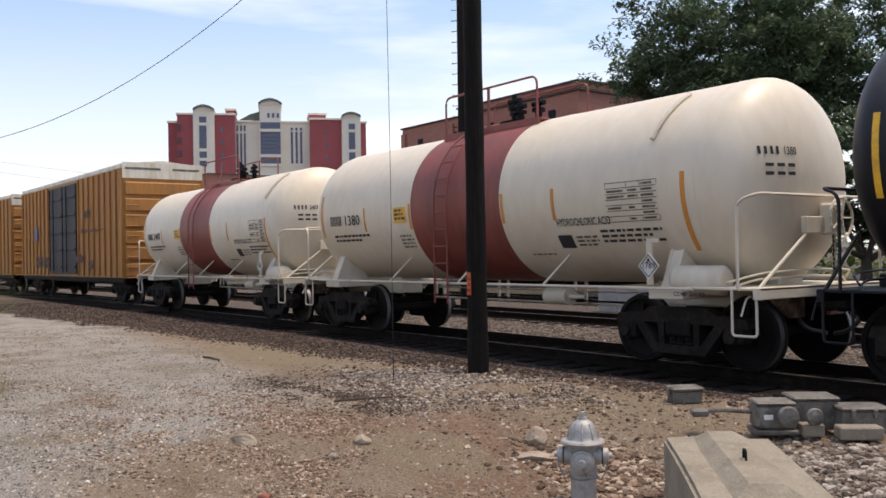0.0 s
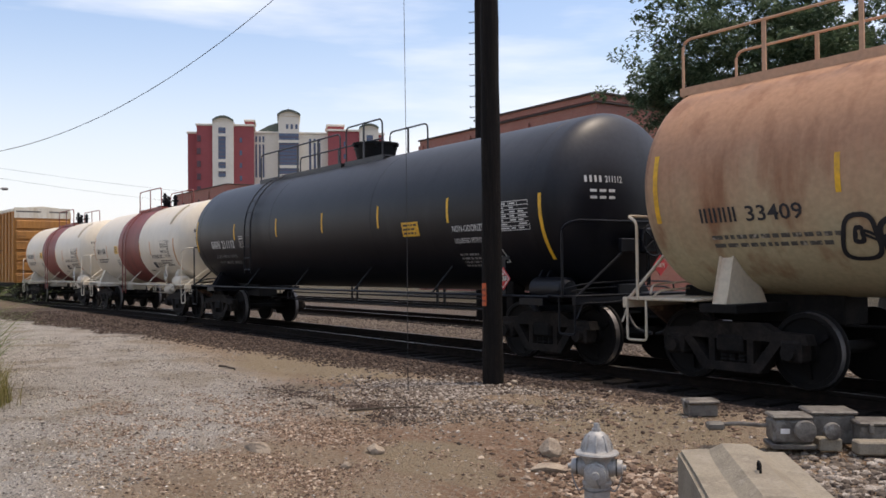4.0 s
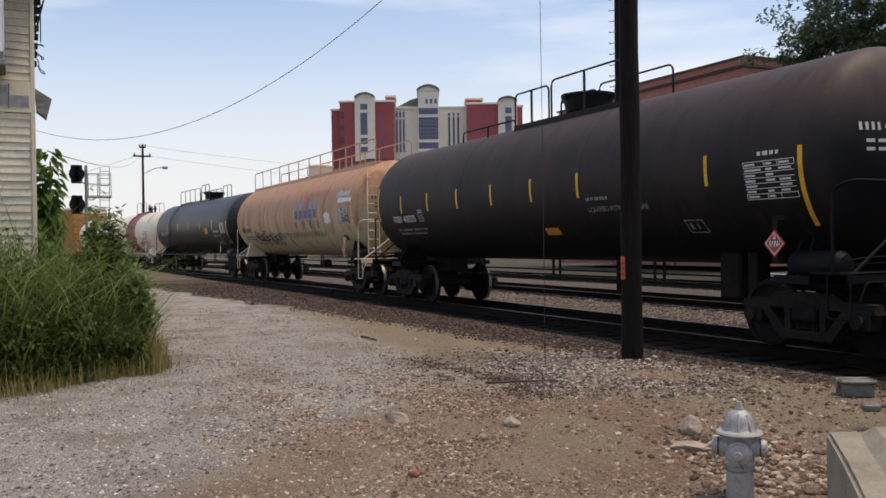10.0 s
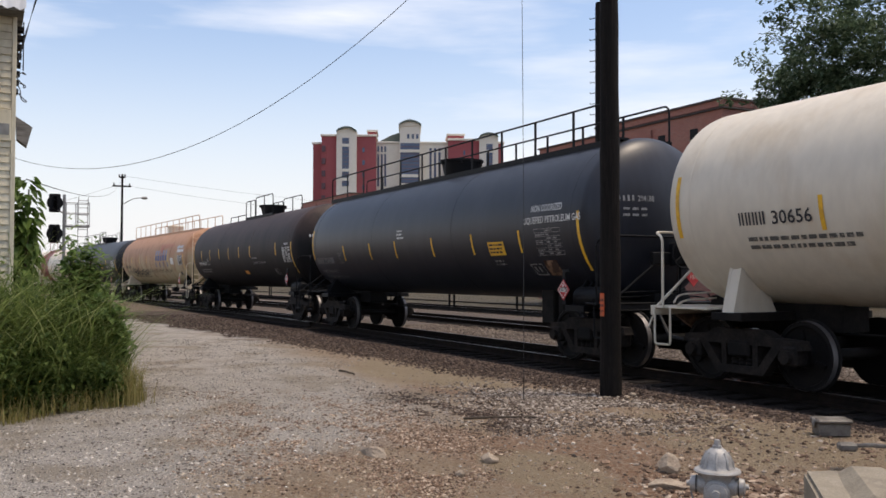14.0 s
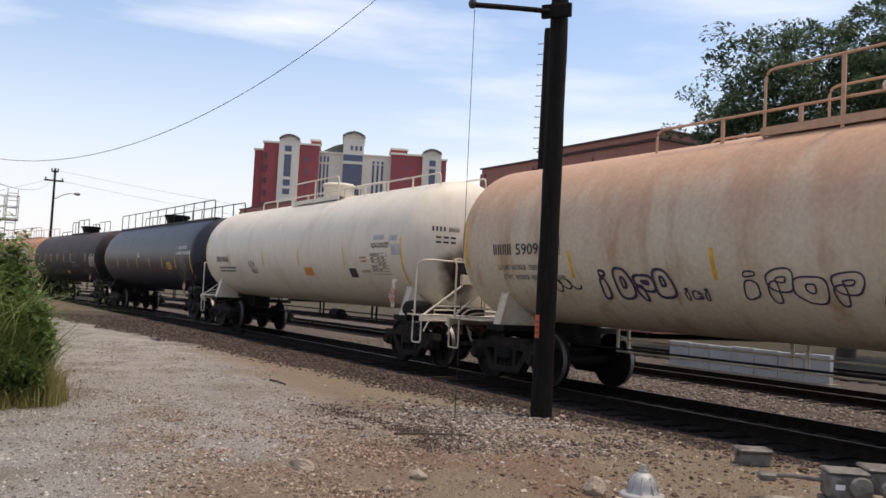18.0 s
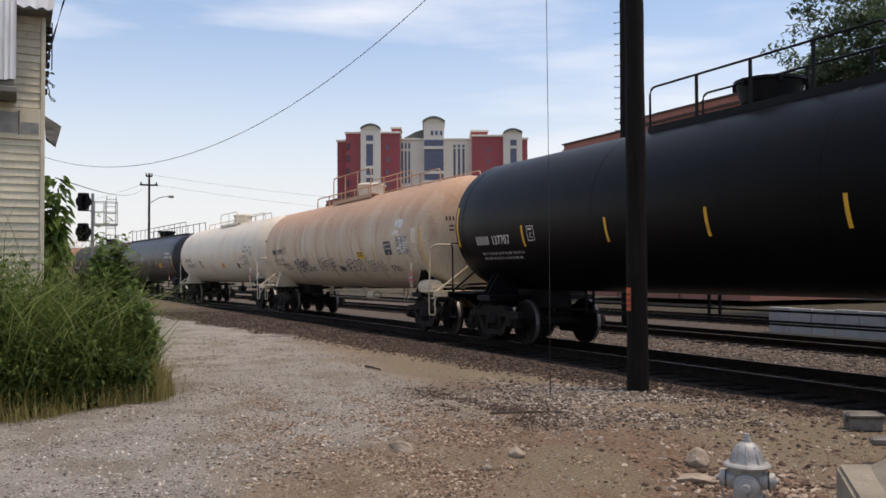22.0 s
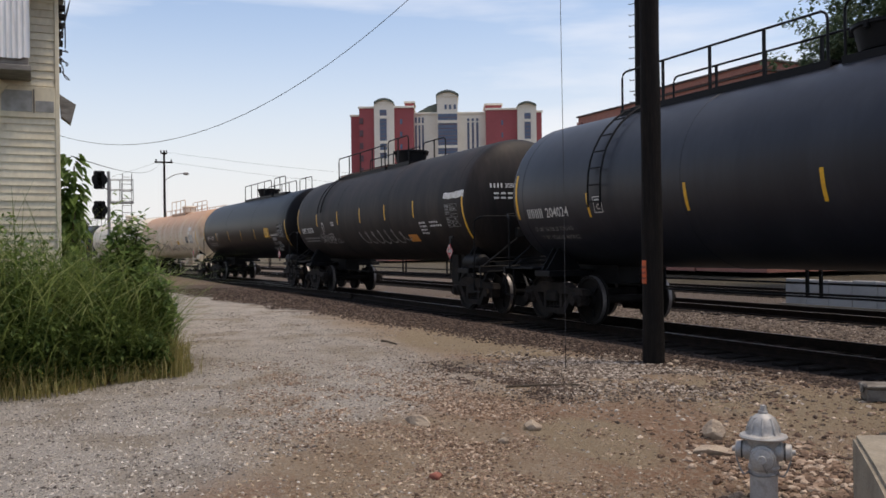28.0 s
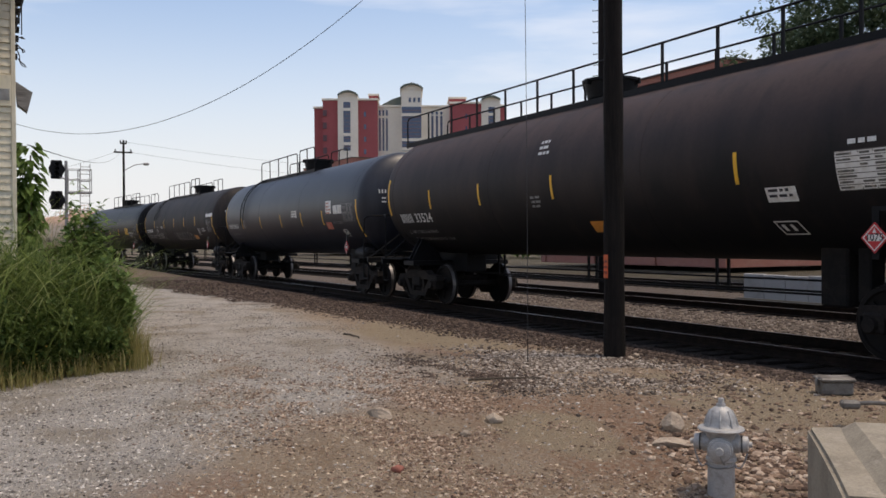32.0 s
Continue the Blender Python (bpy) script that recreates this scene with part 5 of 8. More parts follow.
    dict(x0=154.05, x1=172.0, s0=155.26, s1=170.7, R=1.53, zc=2.48, paint="brown_top_tank", trim="valve_black", fit=fit_marks, ink=W, faint=FW, number="33524", load=("LD LMT 152000 LB 68 950 KG", "LT WT 111000 LB 50 350 KG   NEW"), mark=(-7.2, 1.76, 0.34, 1.75),
         decks=[(-8.5, 7.2, 0.66, 0.62, True)], dome=-0.25, stripe_z=2.28, stripes=(-5.35, -2.94, -0.13, 4.53),
         marks=[("plate", 5.0, 5.52, 1.78, 1.98, "white_sign", "white stencilled panel", "data_label"), ("bars", 5.05, 1.92, 2, 0.42, 0.08, K), ("frame", 5.0, 5.42, 1.34, 1.60, W, 0.3), ("table", 6.2, 7.0, 1.88, 2.36, FK, "white_sign"), ("bars", 6.4, 2.44, 1, 0.55, 0.12, W), ("plate", 0.75, 1.15, 1.42, 1.62, "orange_mark", "", "warning_label"),
                ("diamond", 6.22, 1.28, "1075"), ("bars", -0.65, 3.15, 3, 0.4, 0.12, W), ("bars", -0.9, 2.1, 3, 0.4, 0.09, FW)],
         label="brown-topped black gas tank car with long roof railing"),
]
cars = []
for c in CARS:
    car = tank_car(c)
    cars.append((car, (c["x0"] + c["x1"]) / 2))
    if c.get("logo"):
        mk = Marks(car, c["R"], c["zc"])
        # owner's emblem: slanted blue blocks with a red wedge, and four dark blocks below
        def block(name, lean, w, h, x0, z0, mat, off=0.008):
            n = 8
            vs, fs = [], []
            for k in range(n + 1):
                v = h * k / n
                vs += [(lean * v, v), (w + lean * v, v)]
            for k in range(n):
                fs.append((2 * k, 2 * k + 1, 2 * k + 3, 2 * k + 2))
            mk.lay(name, vs, fs, x0, z0, mat, off=off)

        for i in range(5):
            block("emblem_block", 0.12, 0.40, 0.30, 1.47 + i * 0.56, 2.22, "blue_paint")
            block("emblem_cap", 0.12, 0.36, 0.26, 1.53 + i * 0.56, 2.54, "pale_blue_paint")
        n = 8
        mk.lay("emblem_wedge", [q for k in range(n + 1) for q in ((0.26 - 0.24 * k / n, 0.55 * k / n), (0.26 + 0.24 * k / n, 0.55 * k / n))], [(2 * k, 2 * k + 1, 2 * k + 3, 2 * k + 2) for k in range(n)], 2.62, 2.42, "red_paint", off=0.014)
        for k in range(3):
            mk.plate(2.45, 5.3, 2.93 + 0.075 * k, 2.955 + 0.075 * k, "red_paint", name="emblem_stripe", off=0.010)
        for i in range(4):
            block("emblem_letter_block", 0.0, 0.17, 0.29, 1.5 + i * 0.85, 1.86, "blue_paint")


M["boxcar_brown"] = material("dull_brown_boxcar", (0.07, 0.04, 0.03), 0.6, spots=(0.04, 0.028, 0.024), spot_scale=1.5, grain=0.15, bump=0.05, stretch=STREAK)


def box_car(x0, x1, paint, label):
    x_c, L = (x0 + x1) / 2, x1 - x0
    car = thing("box_car", x_c, TRACK_Y, RAIL_Z, label, "box car", "cars of the freight train")
    e = L / 2 - 1.15
    hw = 1.5
    s = Shape()
    s.box(-e, e, -hw, hw, 0.98, 5.02)
    s.make("body", M[paint], car)
    s = Shape()
    s.box(-e - 0.01, e + 0.01, -hw - 0.02, hw + 0.02, 5.02, 5.20, 0.03)
    s.add([(-e, -hw, 5.20), (e, -hw, 5.20), (e, 0, 5.34), (-e, 0, 5.34), (e, hw, 5.20), (-e, hw, 5.20)], [(0, 1, 2, 3), (3, 2, 4, 5), (0, 3, 5), (1, 4, 2)])
    s.make("roof", M["boxcar_white"] if paint == "boxcar" else M["boxdoor"], car)
    door0, door1 = -2.3, 1.95
    n = 22
    for i in range(n + 1):
        xx = -e + 0.06 + (2 * e - 0.12) * i / n
        if door0 - 0.05 < xx < door1 + 0.05:
            continue
        for y in (-1, 1):
            s = Shape()
            s.box(xx - 0.05, xx + 0.05, min(y * hw, y * (hw + 0.07)), max(y * hw, y * (hw + 0.07)), 1.04, 5.01, 0.015)
            s.make("side_rib", M[paint], car)
    for sx in (-1, 1):
        for k in range(6):
            s = Shape()
            s.box(min(sx * e, sx * (e + 0.09)), max(sx * e, sx * (e + 0.09)), -hw + 0.06, hw - 0.06, 1.04 + k * 0.60, 1.52 + k * 0.60, 0.04)
            s.make("end_panel", M[paint], car)
        if paint == "boxcar":
            band = Shape().box(min(sx * e, sx * (e + 0.03)), max(sx * e, sx * (e + 0.03)), -hw - 0.02, hw + 0.02, 4.66, 5.24).make("end_band", M["boxcar_white"], car, "white painted end band")
            for y0, y1 in ((-1.42, -0.1), (0.35, 1.4)):
                Shape().box(min(sx * (e + 0.03), sx * (e + 0.036)), max(sx * (e + 0.03), sx * (e + 0.036)), y0, y1, 4.98, 5.06).make("small_print", M["faint_black"], band)
        truck(car, sx * (L / 2 - 2.6))
        s = Shape()
        s.box(min(sx * e, sx * (L / 2 - 0.25)), max(sx * e, sx * (L / 2 - 0.25)), -0.1, 0.1, 0.8, 0.98, 0.02)
        s.box(min(sx * (L / 2 - 0.27), sx * L / 2), max(sx * (L / 2 - 0.27), sx * L / 2), -0.17, 0.17, 0.74, 1.04, 0.05)
        s.make("coupler", M["steel_dark"], car)
        s = Shape()
        for k in range(8):
            s.tube([(sx * (e + 0.1), -hw + 0.1, 1.0 + k * 0.38), (sx * (e + 0.1), -hw + 0.55, 1.0 + k * 0.38)], 0.018, 6)
        s.make("end_ladder", M[paint], car)
    s = Shape()
    s.box(-e, e, -0.35, 0.35, 0.68, 1.0)
    s.box(-e, e, -hw, -hw + 0.1, 0.82, 1.0)
    s.box(-e, e, hw - 0.1, hw, 0.82, 1.0)
    s.make("underframe", M["steel_dark"], car)
    dw = (door1 - door0) / 2
    for k in range(2):
        d0 = door0 + k * dw
        s = Shape()
        s.box(d0 + 0.02, d0 + dw - 0.02, -hw - 0.09, -hw - 0.02, 1.10, 4.90, 0.015)
        for j in range(5):
            s.box(d0 + 0.08, d0 + dw - 0.08, -hw - 0.13, -hw - 0.09, 1.35 + j * 0.74, 1.45 + j * 0.74, 0.015)
        d = s.make("door", M["boxdoor"], car, "dark blue-black sliding door")
        h = Shape()
        for j in range(2):
            h.tube([(d0 + 0.3 + j * 0.6, -hw - 0.15, 1.2), (d0 + 0.3 + j * 0.6, -hw - 0.15, 4.85)], 0.02, 6)
        h.make("lock_rod", M["steel_dark"], d)
    if paint == "boxcar":
        rnd = random.Random(int(-x0))
        for u0, u1, z0, z1 in ((2.6, 5.6, 2.75, 2.95), (3.0, 3.9, 3.35, 3.75), (-5.2, -4.6, 2.6, 3.3), (-4.9, -2.4, 1.35, 1.9), (1.9, 3.0, 1.5, 1.95), (3.6, 4.3, 1.25, 1.7)):
            m = "blue_paint" if z1 > 3.2 and u0 < 0 else "soot"
            s = Shape()
            u = u0
            while u < u1:
                l = rnd.uniform(0.12, 0.4)
                s.box(u, min(u + l, u1), -hw - 0.078, -hw - 0.072, z0 + rnd.uniform(0, 0.1), z1 - rnd.uniform(0, 0.1))
                u += l + 0.1
            s.make("faded_writing", M[m], car)
    return car, x_c


cars.append(box_car(-49.9, -32.0, "boxcar", "ochre yellow box car with dark doors and pale roof edge"))
cars.append(box_car(-67.8, -49.9, "boxcar", "weathered ochre yellow box car coupled ahead"))
cars.append(box_car(-85.7, -67.8, "boxcar_brown", "dull brown box car at the head of the row"))

# ---------------------------------------------------------------- ground
def ground_height(x, y):
    """Nearly level yard, with a hollow round the hydrant and a low ballast bed."""
    h = 0.05 * noise.noise(Vector((x * 0.25, y * 0.25, 0))) + 0.012 * noise.noise(Vector((x * 0.9, y * 0.9, 3)))
    h += 0.003 * noise.noise(Vector((x * 4, y * 4, 7)))
    far = max(0.0, 1 - math.hypot(x, y) / 120)
    h *= far
    if 8.6 < y < 24 and abs(x) < 300:      # low ballast bed
        h *= 0.35
    k = min(1.0, max(0.0, (y - 7.6) / 1.7)) * max(0.0, 1 - max(0.0, abs(x) - 160) / 200)
    if y > 40:
        k *= max(0.0, 1 - (y - 40) / 60)
    h -= 0.29 * k * k * (3 - 2 * k)
    return h - 0.30 * math.exp(-((x + 3.9) ** 2 + (y - 3.8) ** 2) / 3.2)


def axis(fine0, fine1, step, reach):
    vals = list(np.arange(fine0, fine1 + 1e-6, step))
    d = step
    a = fine0
    left = []
    while a > -reach:
        d *= 1.22
        a -= d
        left.append(a)
    d, b = step, fine1
    right = []
    while b < reach:
        d *= 1.22
        b += d
        right.append(b)
    return left[::-1] + vals + right


gx, gy = axis(-20, 0, 0.1, 2500), axis(-2, 10, 0.1, 2500)
gv = [(x, y, ground_height(x, y)) for y in gy for x in gx]
nx = len(gx)
gf = [(j * nx + i, j * nx + i + 1, (j + 1) * nx + i + 1, (j + 1) * nx + i) for j in range(len(gy) - 1) for i in range(nx - 1)]


def ground_material():
    m = bpy.data.materials.new("gravel_and_dirt")
    m.use_nodes = True
    nt = m.node_tree
    bsdf = nt.nodes["Principled BSDF"]
    bsdf.inputs["Roughness"].default_value = 0.95
    bsdf.inputs["Specular IOR Level"].default_value = 0.2
    co = nt.nodes.new("ShaderNodeTexCoord")
    sep = nt.nodes.new("ShaderNodeSeparateXYZ")
    nt.links.new(co.outputs["Object"], sep.inputs[0])

    def tex(kind, scale, detail=6):
        n = nt.nodes.new(kind)
        n.inputs["Scale"].default_value = scale
        if "Detail" in n.inputs:
            n.inputs["Detail"].default_value = detail
        nt.links.new(co.outputs["Object"], n.inputs["Vector"])
        return n

    def calc(op, a, b=0.0):
        n = nt.nodes.new("ShaderNodeMath")
        n.operation = op
        for i, q in enumerate((a, b)):
            if isinstance(q, (int, float)):
                n.inputs[i].default_value = q
            else:
                nt.links.new(q, n.inputs[i])
        return n.outputs[0]

    def rng(v, lo, hi):
        n = nt.nodes.new("ShaderNodeMapRange")
        n.inputs["From Min"].default_value, n.inputs["From Max"].default_value = lo, hi
        nt.links.new(v, n.inputs["Value"])
        return n.outputs[0]

    def mix(f, a, b):
        n = nt.nodes.new("ShaderNodeMix")
        n.data_type = "RGBA"
        nt.links.new(f, n.inputs["Factor"])
        for q, k in ((a, "A"), (b, "B")):
            if isinstance(q, tuple):
                n.inputs[k].default_value = (*q, 1)
            else:
                nt.links.new(q, n.inputs[k])
        return n.outputs["Result"]

    big = tex("ShaderNodeTexNoise", 0.4).outputs["Fac"]
    mid = tex("ShaderNodeTexNoise", 1.7).outputs["Fac"]
    fine = tex("ShaderNodeTexNoise", 26).outputs["Fac"]
    cells = tex("ShaderNodeTexVoronoi", 34)
    sepc = nt.nodes.new("ShaderNodeSeparateColor")
    nt.links.new(cells.outputs["Color"], sepc.inputs[0])
    grit = tex("ShaderNodeTexVoronoi", 105)
    sepg = nt.nodes.new("ShaderNodeSeparateColor")
    nt.links.new(grit.outputs["Color"], sepg.inputs[0])
    wob = calc("SUBTRACT", big, 0.5)
    wob2 = calc("SUBTRACT", mid, 0.5)

    def wavy(cx, cy, c0, w1=2.5, w2=1.5):
        """A straight border a x + b y + c that wanders."""
        v = calc("ADD", calc("MULTIPLY", sep.outputs["X"], cx), calc("MULTIPLY", sep.outputs["Y"], cy))
        v = calc("ADD", v, c0)
        return calc("ADD", v, calc("ADD", calc("MULTIPLY", wob, w1), calc("MULTIPLY", wob2, w2)))

    def speck(dark, light):
        return mix(rng(calc("ADD", calc("MULTIPLY", sepc.outputs[0], 0.5), calc("MULTIPLY", sepg.outputs[0], 0.5)), 0.26, 0.74), dark, light)

    # sandy dirt, with reddish and smoother pale patches
    dirt = mix(rng(mid, 0.42, 0.62), (0.47, 0.352, 0.24), (0.38, 0.268, 0.172))
    dirt = mix(rng(big, 0.52, 0.60), dirt, (0.37, 0.225, 0.14))
    dirt = mix(calc("MULTIPLY", rng(fine, 0.46, 0.62), 0.6), dirt, speck((0.09, 0.058, 0.04), (0.56, 0.46, 0.345)))
    # worn grey gravel of the lane
    lane = mix(calc("MULTIPLY", rng(fine, 0.40, 0.70), 0.45), speck((0.17, 0.15, 0.13), (0.66, 0.60, 0.525)), (0.45, 0.40, 0.34))
    lane = mix(calc("MULTIPLY", rng(mid, 0.46, 0.62), 0.6), lane, speck((0.10, 0.085, 0.07), (0.47, 0.42, 0.36)))
    lane = mix(calc("MULTIPLY", rng(tex("ShaderNodeTexNoise", 0.85).outputs["Fac"], 0.5, 0.62), 0.65), lane, (0.40, 0.325, 0.235))
    near_lane = calc("MINIMUM", wavy(-0.9, -0.75, -4.5), wavy(-0.12, -1.0, 3.5, 1.5, 0.8))
    col = mix(rng(near_lane, -0.5, 0.6), dirt, lane)
    # smooth sandy patches: beside the dropped branch, and between the hydrant and the rails
    def patch(cx, cy, rx, ry):
        ax = calc("DIVIDE", calc("SUBTRACT", sep.outputs["X"], cx), rx)
        ay = calc("DIVIDE", calc("SUBTRACT", sep.outputs["Y"], cy), ry)
        d = calc("ADD", calc("MULTIPLY", ax, ax), calc("MULTIPLY", ay, ay))
        return rng(calc("ADD", d, calc("MULTIPLY", wob2, 2.2)), 1.1, 0.5)
    sand = mix(calc("MULTIPLY", rng(fine, 0.5, 0.68), 0.4), (0.44, 0.345, 0.225), speck((0.20, 0.15, 0.10), (0.52, 0.43, 0.31)))
    for q in ((-12.4, 6.1, 2.6, 0.95), (-6.3, 6.35, 1.5, 0.85), (-6.1, 4.1, 0.8, 0.5)):
        col = mix(calc("MULTIPLY", patch(*q), 0.85), col, sand)
    # brown ballast along the track, darker towards the rails
    ballast = speck((0.035, 0.025, 0.019), (0.14, 0.103, 0.08))
    col = mix(rng(wavy(-0.11, 1.0, -8.1, 1.2, 1.6), -0.25, 0.5), col, ballast)
    # near-black by the rails: oily ballast with the train's shade painted in
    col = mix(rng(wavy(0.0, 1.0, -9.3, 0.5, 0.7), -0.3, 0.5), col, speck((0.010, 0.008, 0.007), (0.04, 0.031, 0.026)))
    # tan dirt between the branch and the main track
    yard = calc("MINIMUM", wavy(-1.0, 0.0, -40.0, 2.0, 1.0), wavy(0.0, -1.0, 7.6, 0.4, 0.6))
    yard = calc("MINIMUM", yard, wavy(0.0, 1.0, -4.0, 0.4, 0.6))
    col = mix(rng(yard, -0.3, 0.5), col, mix(rng(fine, 0.4, 0.6), (0.21, 0.145, 0.10), (0.28, 0.21, 0.155)))
    # beyond the train: tan broken stone, then green verge
    col = mix(rng(wavy(0.0, 1.0, -12.6, 0.8, 1.0), 0.0, 0.6), col, speck((0.055, 0.042, 0.034), (0.20, 0.16, 0.128)))
    col = mix(rng(wavy(0.0, 1.0, -25.0, 4.0, 2.0), 0.0, 2.0), col, mix(mid, (0.085, 0.075, 0.052), (0.15, 0.13, 0.095)))
    nt.links.new(col, bsdf.inputs["Base Color"])
    bump = nt.nodes.new("ShaderNodeBump")
    bump.inputs["Strength"].default_value, bump.inputs["Distance"].default_value = 1.0, 0.045
    nt.links.new(calc("ADD", calc("ADD", cells.outputs["Distance"], fine), calc("MULTIPLY", grit.outputs["Distance"], 0.6)), bump.inputs["Height"])
    nt.links.new(bump.outputs["Normal"], bsdf.inputs["Normal"])
    return m


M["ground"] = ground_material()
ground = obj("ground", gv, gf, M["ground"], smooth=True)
tagged(ground, "tan dirt and grey gravel yard beside the railway", "ground", kind="structure")


# ---------------------------------------------------------------- tracks
def rail_curve(path, name, parent):
    """A rail swept along (x, y) points."""
    prof = [(-0.075, -0.17), (0.075, -0.17), (0.075, -0.155), (0.012, -0.135), (0.010, -0.045), (0.036, -0.035), (0.036, -0.006), (0.028, 0.0), (-0.028, 0.0), (-0.036, -0.006), (-0.036, -0.035), (-0.010, -0.045), (-0.012, -0.135), (-0.075, -0.155)]
    vs, fs = [], []
    n = len(prof)
    for i, p in enumerate(path):
        q0, q1 = Vector(path[max(i - 1, 0)]), Vector(path[min(i + 1, len(path) - 1)])
        d = (q1 - q0).normalized()
        nrm = Vector((-d.y, d.x))
        for o, h in prof:
            vs.append((p[0] + nrm.x * o, p[1] + nrm.y * o, RAIL_Z + h))
    for i in range(len(path) - 1):
        for k in range(n):
            fs.append((i * n + k, i * n + (k + 1) % n, (i + 1) * n + (k + 1) % n, (i + 1) * n + k))
    fs += [tuple(range(n)), tuple(range((len(path) - 1) * n, len(path) * n))[::-1]]
    rail = obj(name, vs, fs, M["rail"], parent)
    vs, fs = [], []
    for i, p in enumerate(path):
        q0, q1 = Vector(path[max(i - 1, 0)]), Vector(path[min(i + 1, len(path) - 1)])
        d = (q1 - q0).normalized()
        for o in (-0.024, 0.024):
            vs.append((p[0] - d.y * o, p[1] + d.x * o, RAIL_Z + 0.002))
    fs = [(2 * i, 2 * i + 1, 2 * i + 3, 2 * i + 2) for i in range(len(path) - 1)]
    obj("running_surface", vs, fs, M["rail_top"], rail, "worn shiny rail head")
    return rail


tie_shape = Shape().box(-0.115, 0.115, -1.3, 1.3, -0.17, 0, 0.015)


def lay_track(name, path, label, x0=-150, x1=60, ties=(-48, 6)):
    """path(d, off) gives x, y and heading on the track."""
    tr = thing(name, 0, 0, 0, label, "track", kind="structure")
    ds = list(np.linspace(x0, x1, 110))
    for side in (-1, 1):
        rail_curve([path(d, side * GAUGE / 2)[:2] for d in ds], "rail", tr)
    first = None
    d = ties[0]
    rnd = random.Random(5)
    while d < ties[1]:
        if first is None:
            first = tie_shape.make("tie", M["tie"], tr)
            o = first
        else:
            o = new("tie", first.data)
            o.parent = tr
        x, y, a = path(d, rnd.uniform(-0.05, 0.05))
        o.matrix_basis = pose(x + rnd.uniform(-0.03, 0.03), y, RAIL_Z - 0.165 + rnd.uniform(-0.012, 0.008), 0, 0, math.degrees(a) + rnd.uniform(-1.2, 1.2))
        d += 0.54
    return tr


lay_track("track_main", along, "rusty rails on dark ties under the train")
lay_track("track_second", lambda d, o: along(d, o + 5.75), "empty track with rusty rails behind the train", ties=(-60, 4))
lay_track("track_third", lambda d, o: along(d, o + 12.2), "empty siding track further behind", ties=(-70, 4))


def siding(x):
    """Centre line of the branch: it leaves the main track gently, towards the yard."""
    bow = max(0.0, BEND_X - x)
    d = max(0.0, -24.0 - x)
    return TRACK_Y - BEND_K * bow * bow / 2 - 0.0024 * d * d


lay_track("track_branch", lambda d, o: (d, siding(d) + o, math.atan(siding(d + 0.5) - siding(d - 0.5))), "branch track curving off from the switch", x0=-64, x1=-30, ties=(-60, -31))


# ---------------------------------------------------------------- loose stones on the yard
def pebble(rnd, size, flat=0.6):
    """An angular stone: a cut icosahedron with pushed corners."""
    t = (1 + 5 ** 0.5) / 2
    base = [(-1, t, 0), (1, t, 0), (-1, -t, 0), (1, -t, 0), (0, -1, t), (0, 1, t), (0, -1, -t), (0, 1, -t), (t, 0, -1), (t, 0, 1), (-t, 0, -1), (-t, 0, 1)]
    fs = [(0, 11, 5), (0, 5, 1), (0, 1, 7), (0, 7, 10), (0, 10, 11), (1, 5, 9), (5, 11, 4), (11, 10, 2), (10, 7, 6), (7, 1, 8), (3, 9, 4), (3, 4, 2), (3, 2, 6), (3, 6, 8), (3, 8, 9), (4, 9, 5), (2, 4, 11), (6, 2, 10), (8, 6, 7), (9, 8, 1)]
    ex = rnd.uniform(0.7, 1.5)
    a = rnd.uniform(0, 6.28)
    vs = []
    for x, y, z in base:
        k = rnd.uniform(0.75, 1.2) * size / 1.9
        x, y, z = x * k * ex, y * k, z * k * flat
        vs.append((x * math.cos(a) - y * math.sin(a), x * math.sin(a) + y * math.cos(a), z))
    return vs, fs


def chip(rnd, size, flat=0.6):
    """A sharp chip of stone: a skewed octahedron."""
    a, ex = rnd.uniform(0, 6.28), rnd.uniform(0.75, 1.5)
    ca, sa = math.cos(a), math.sin(a)
    vs = []
    for x, y, z in ((1, 0, 0), (0, 1, 0), (-1, 0, 0), (0, -1, 0), (0, 0, 1), (0, 0, -1)):
        x, y = (x + rnd.uniform(-0.4, 0.4)) * size * ex, (y + rnd.uniform(-0.4, 0.4)) * size
        vs.append((x * ca - y * sa, x * sa + y * ca, (z + rnd.uniform(-0.25, 0.25)) * size * flat))
    return vs, [(0, 1, 4), (1, 2, 4), (2, 3, 4), (3, 0, 4), (1, 0, 5), (2, 1, 5), (3, 2, 5), (0, 3, 5)]


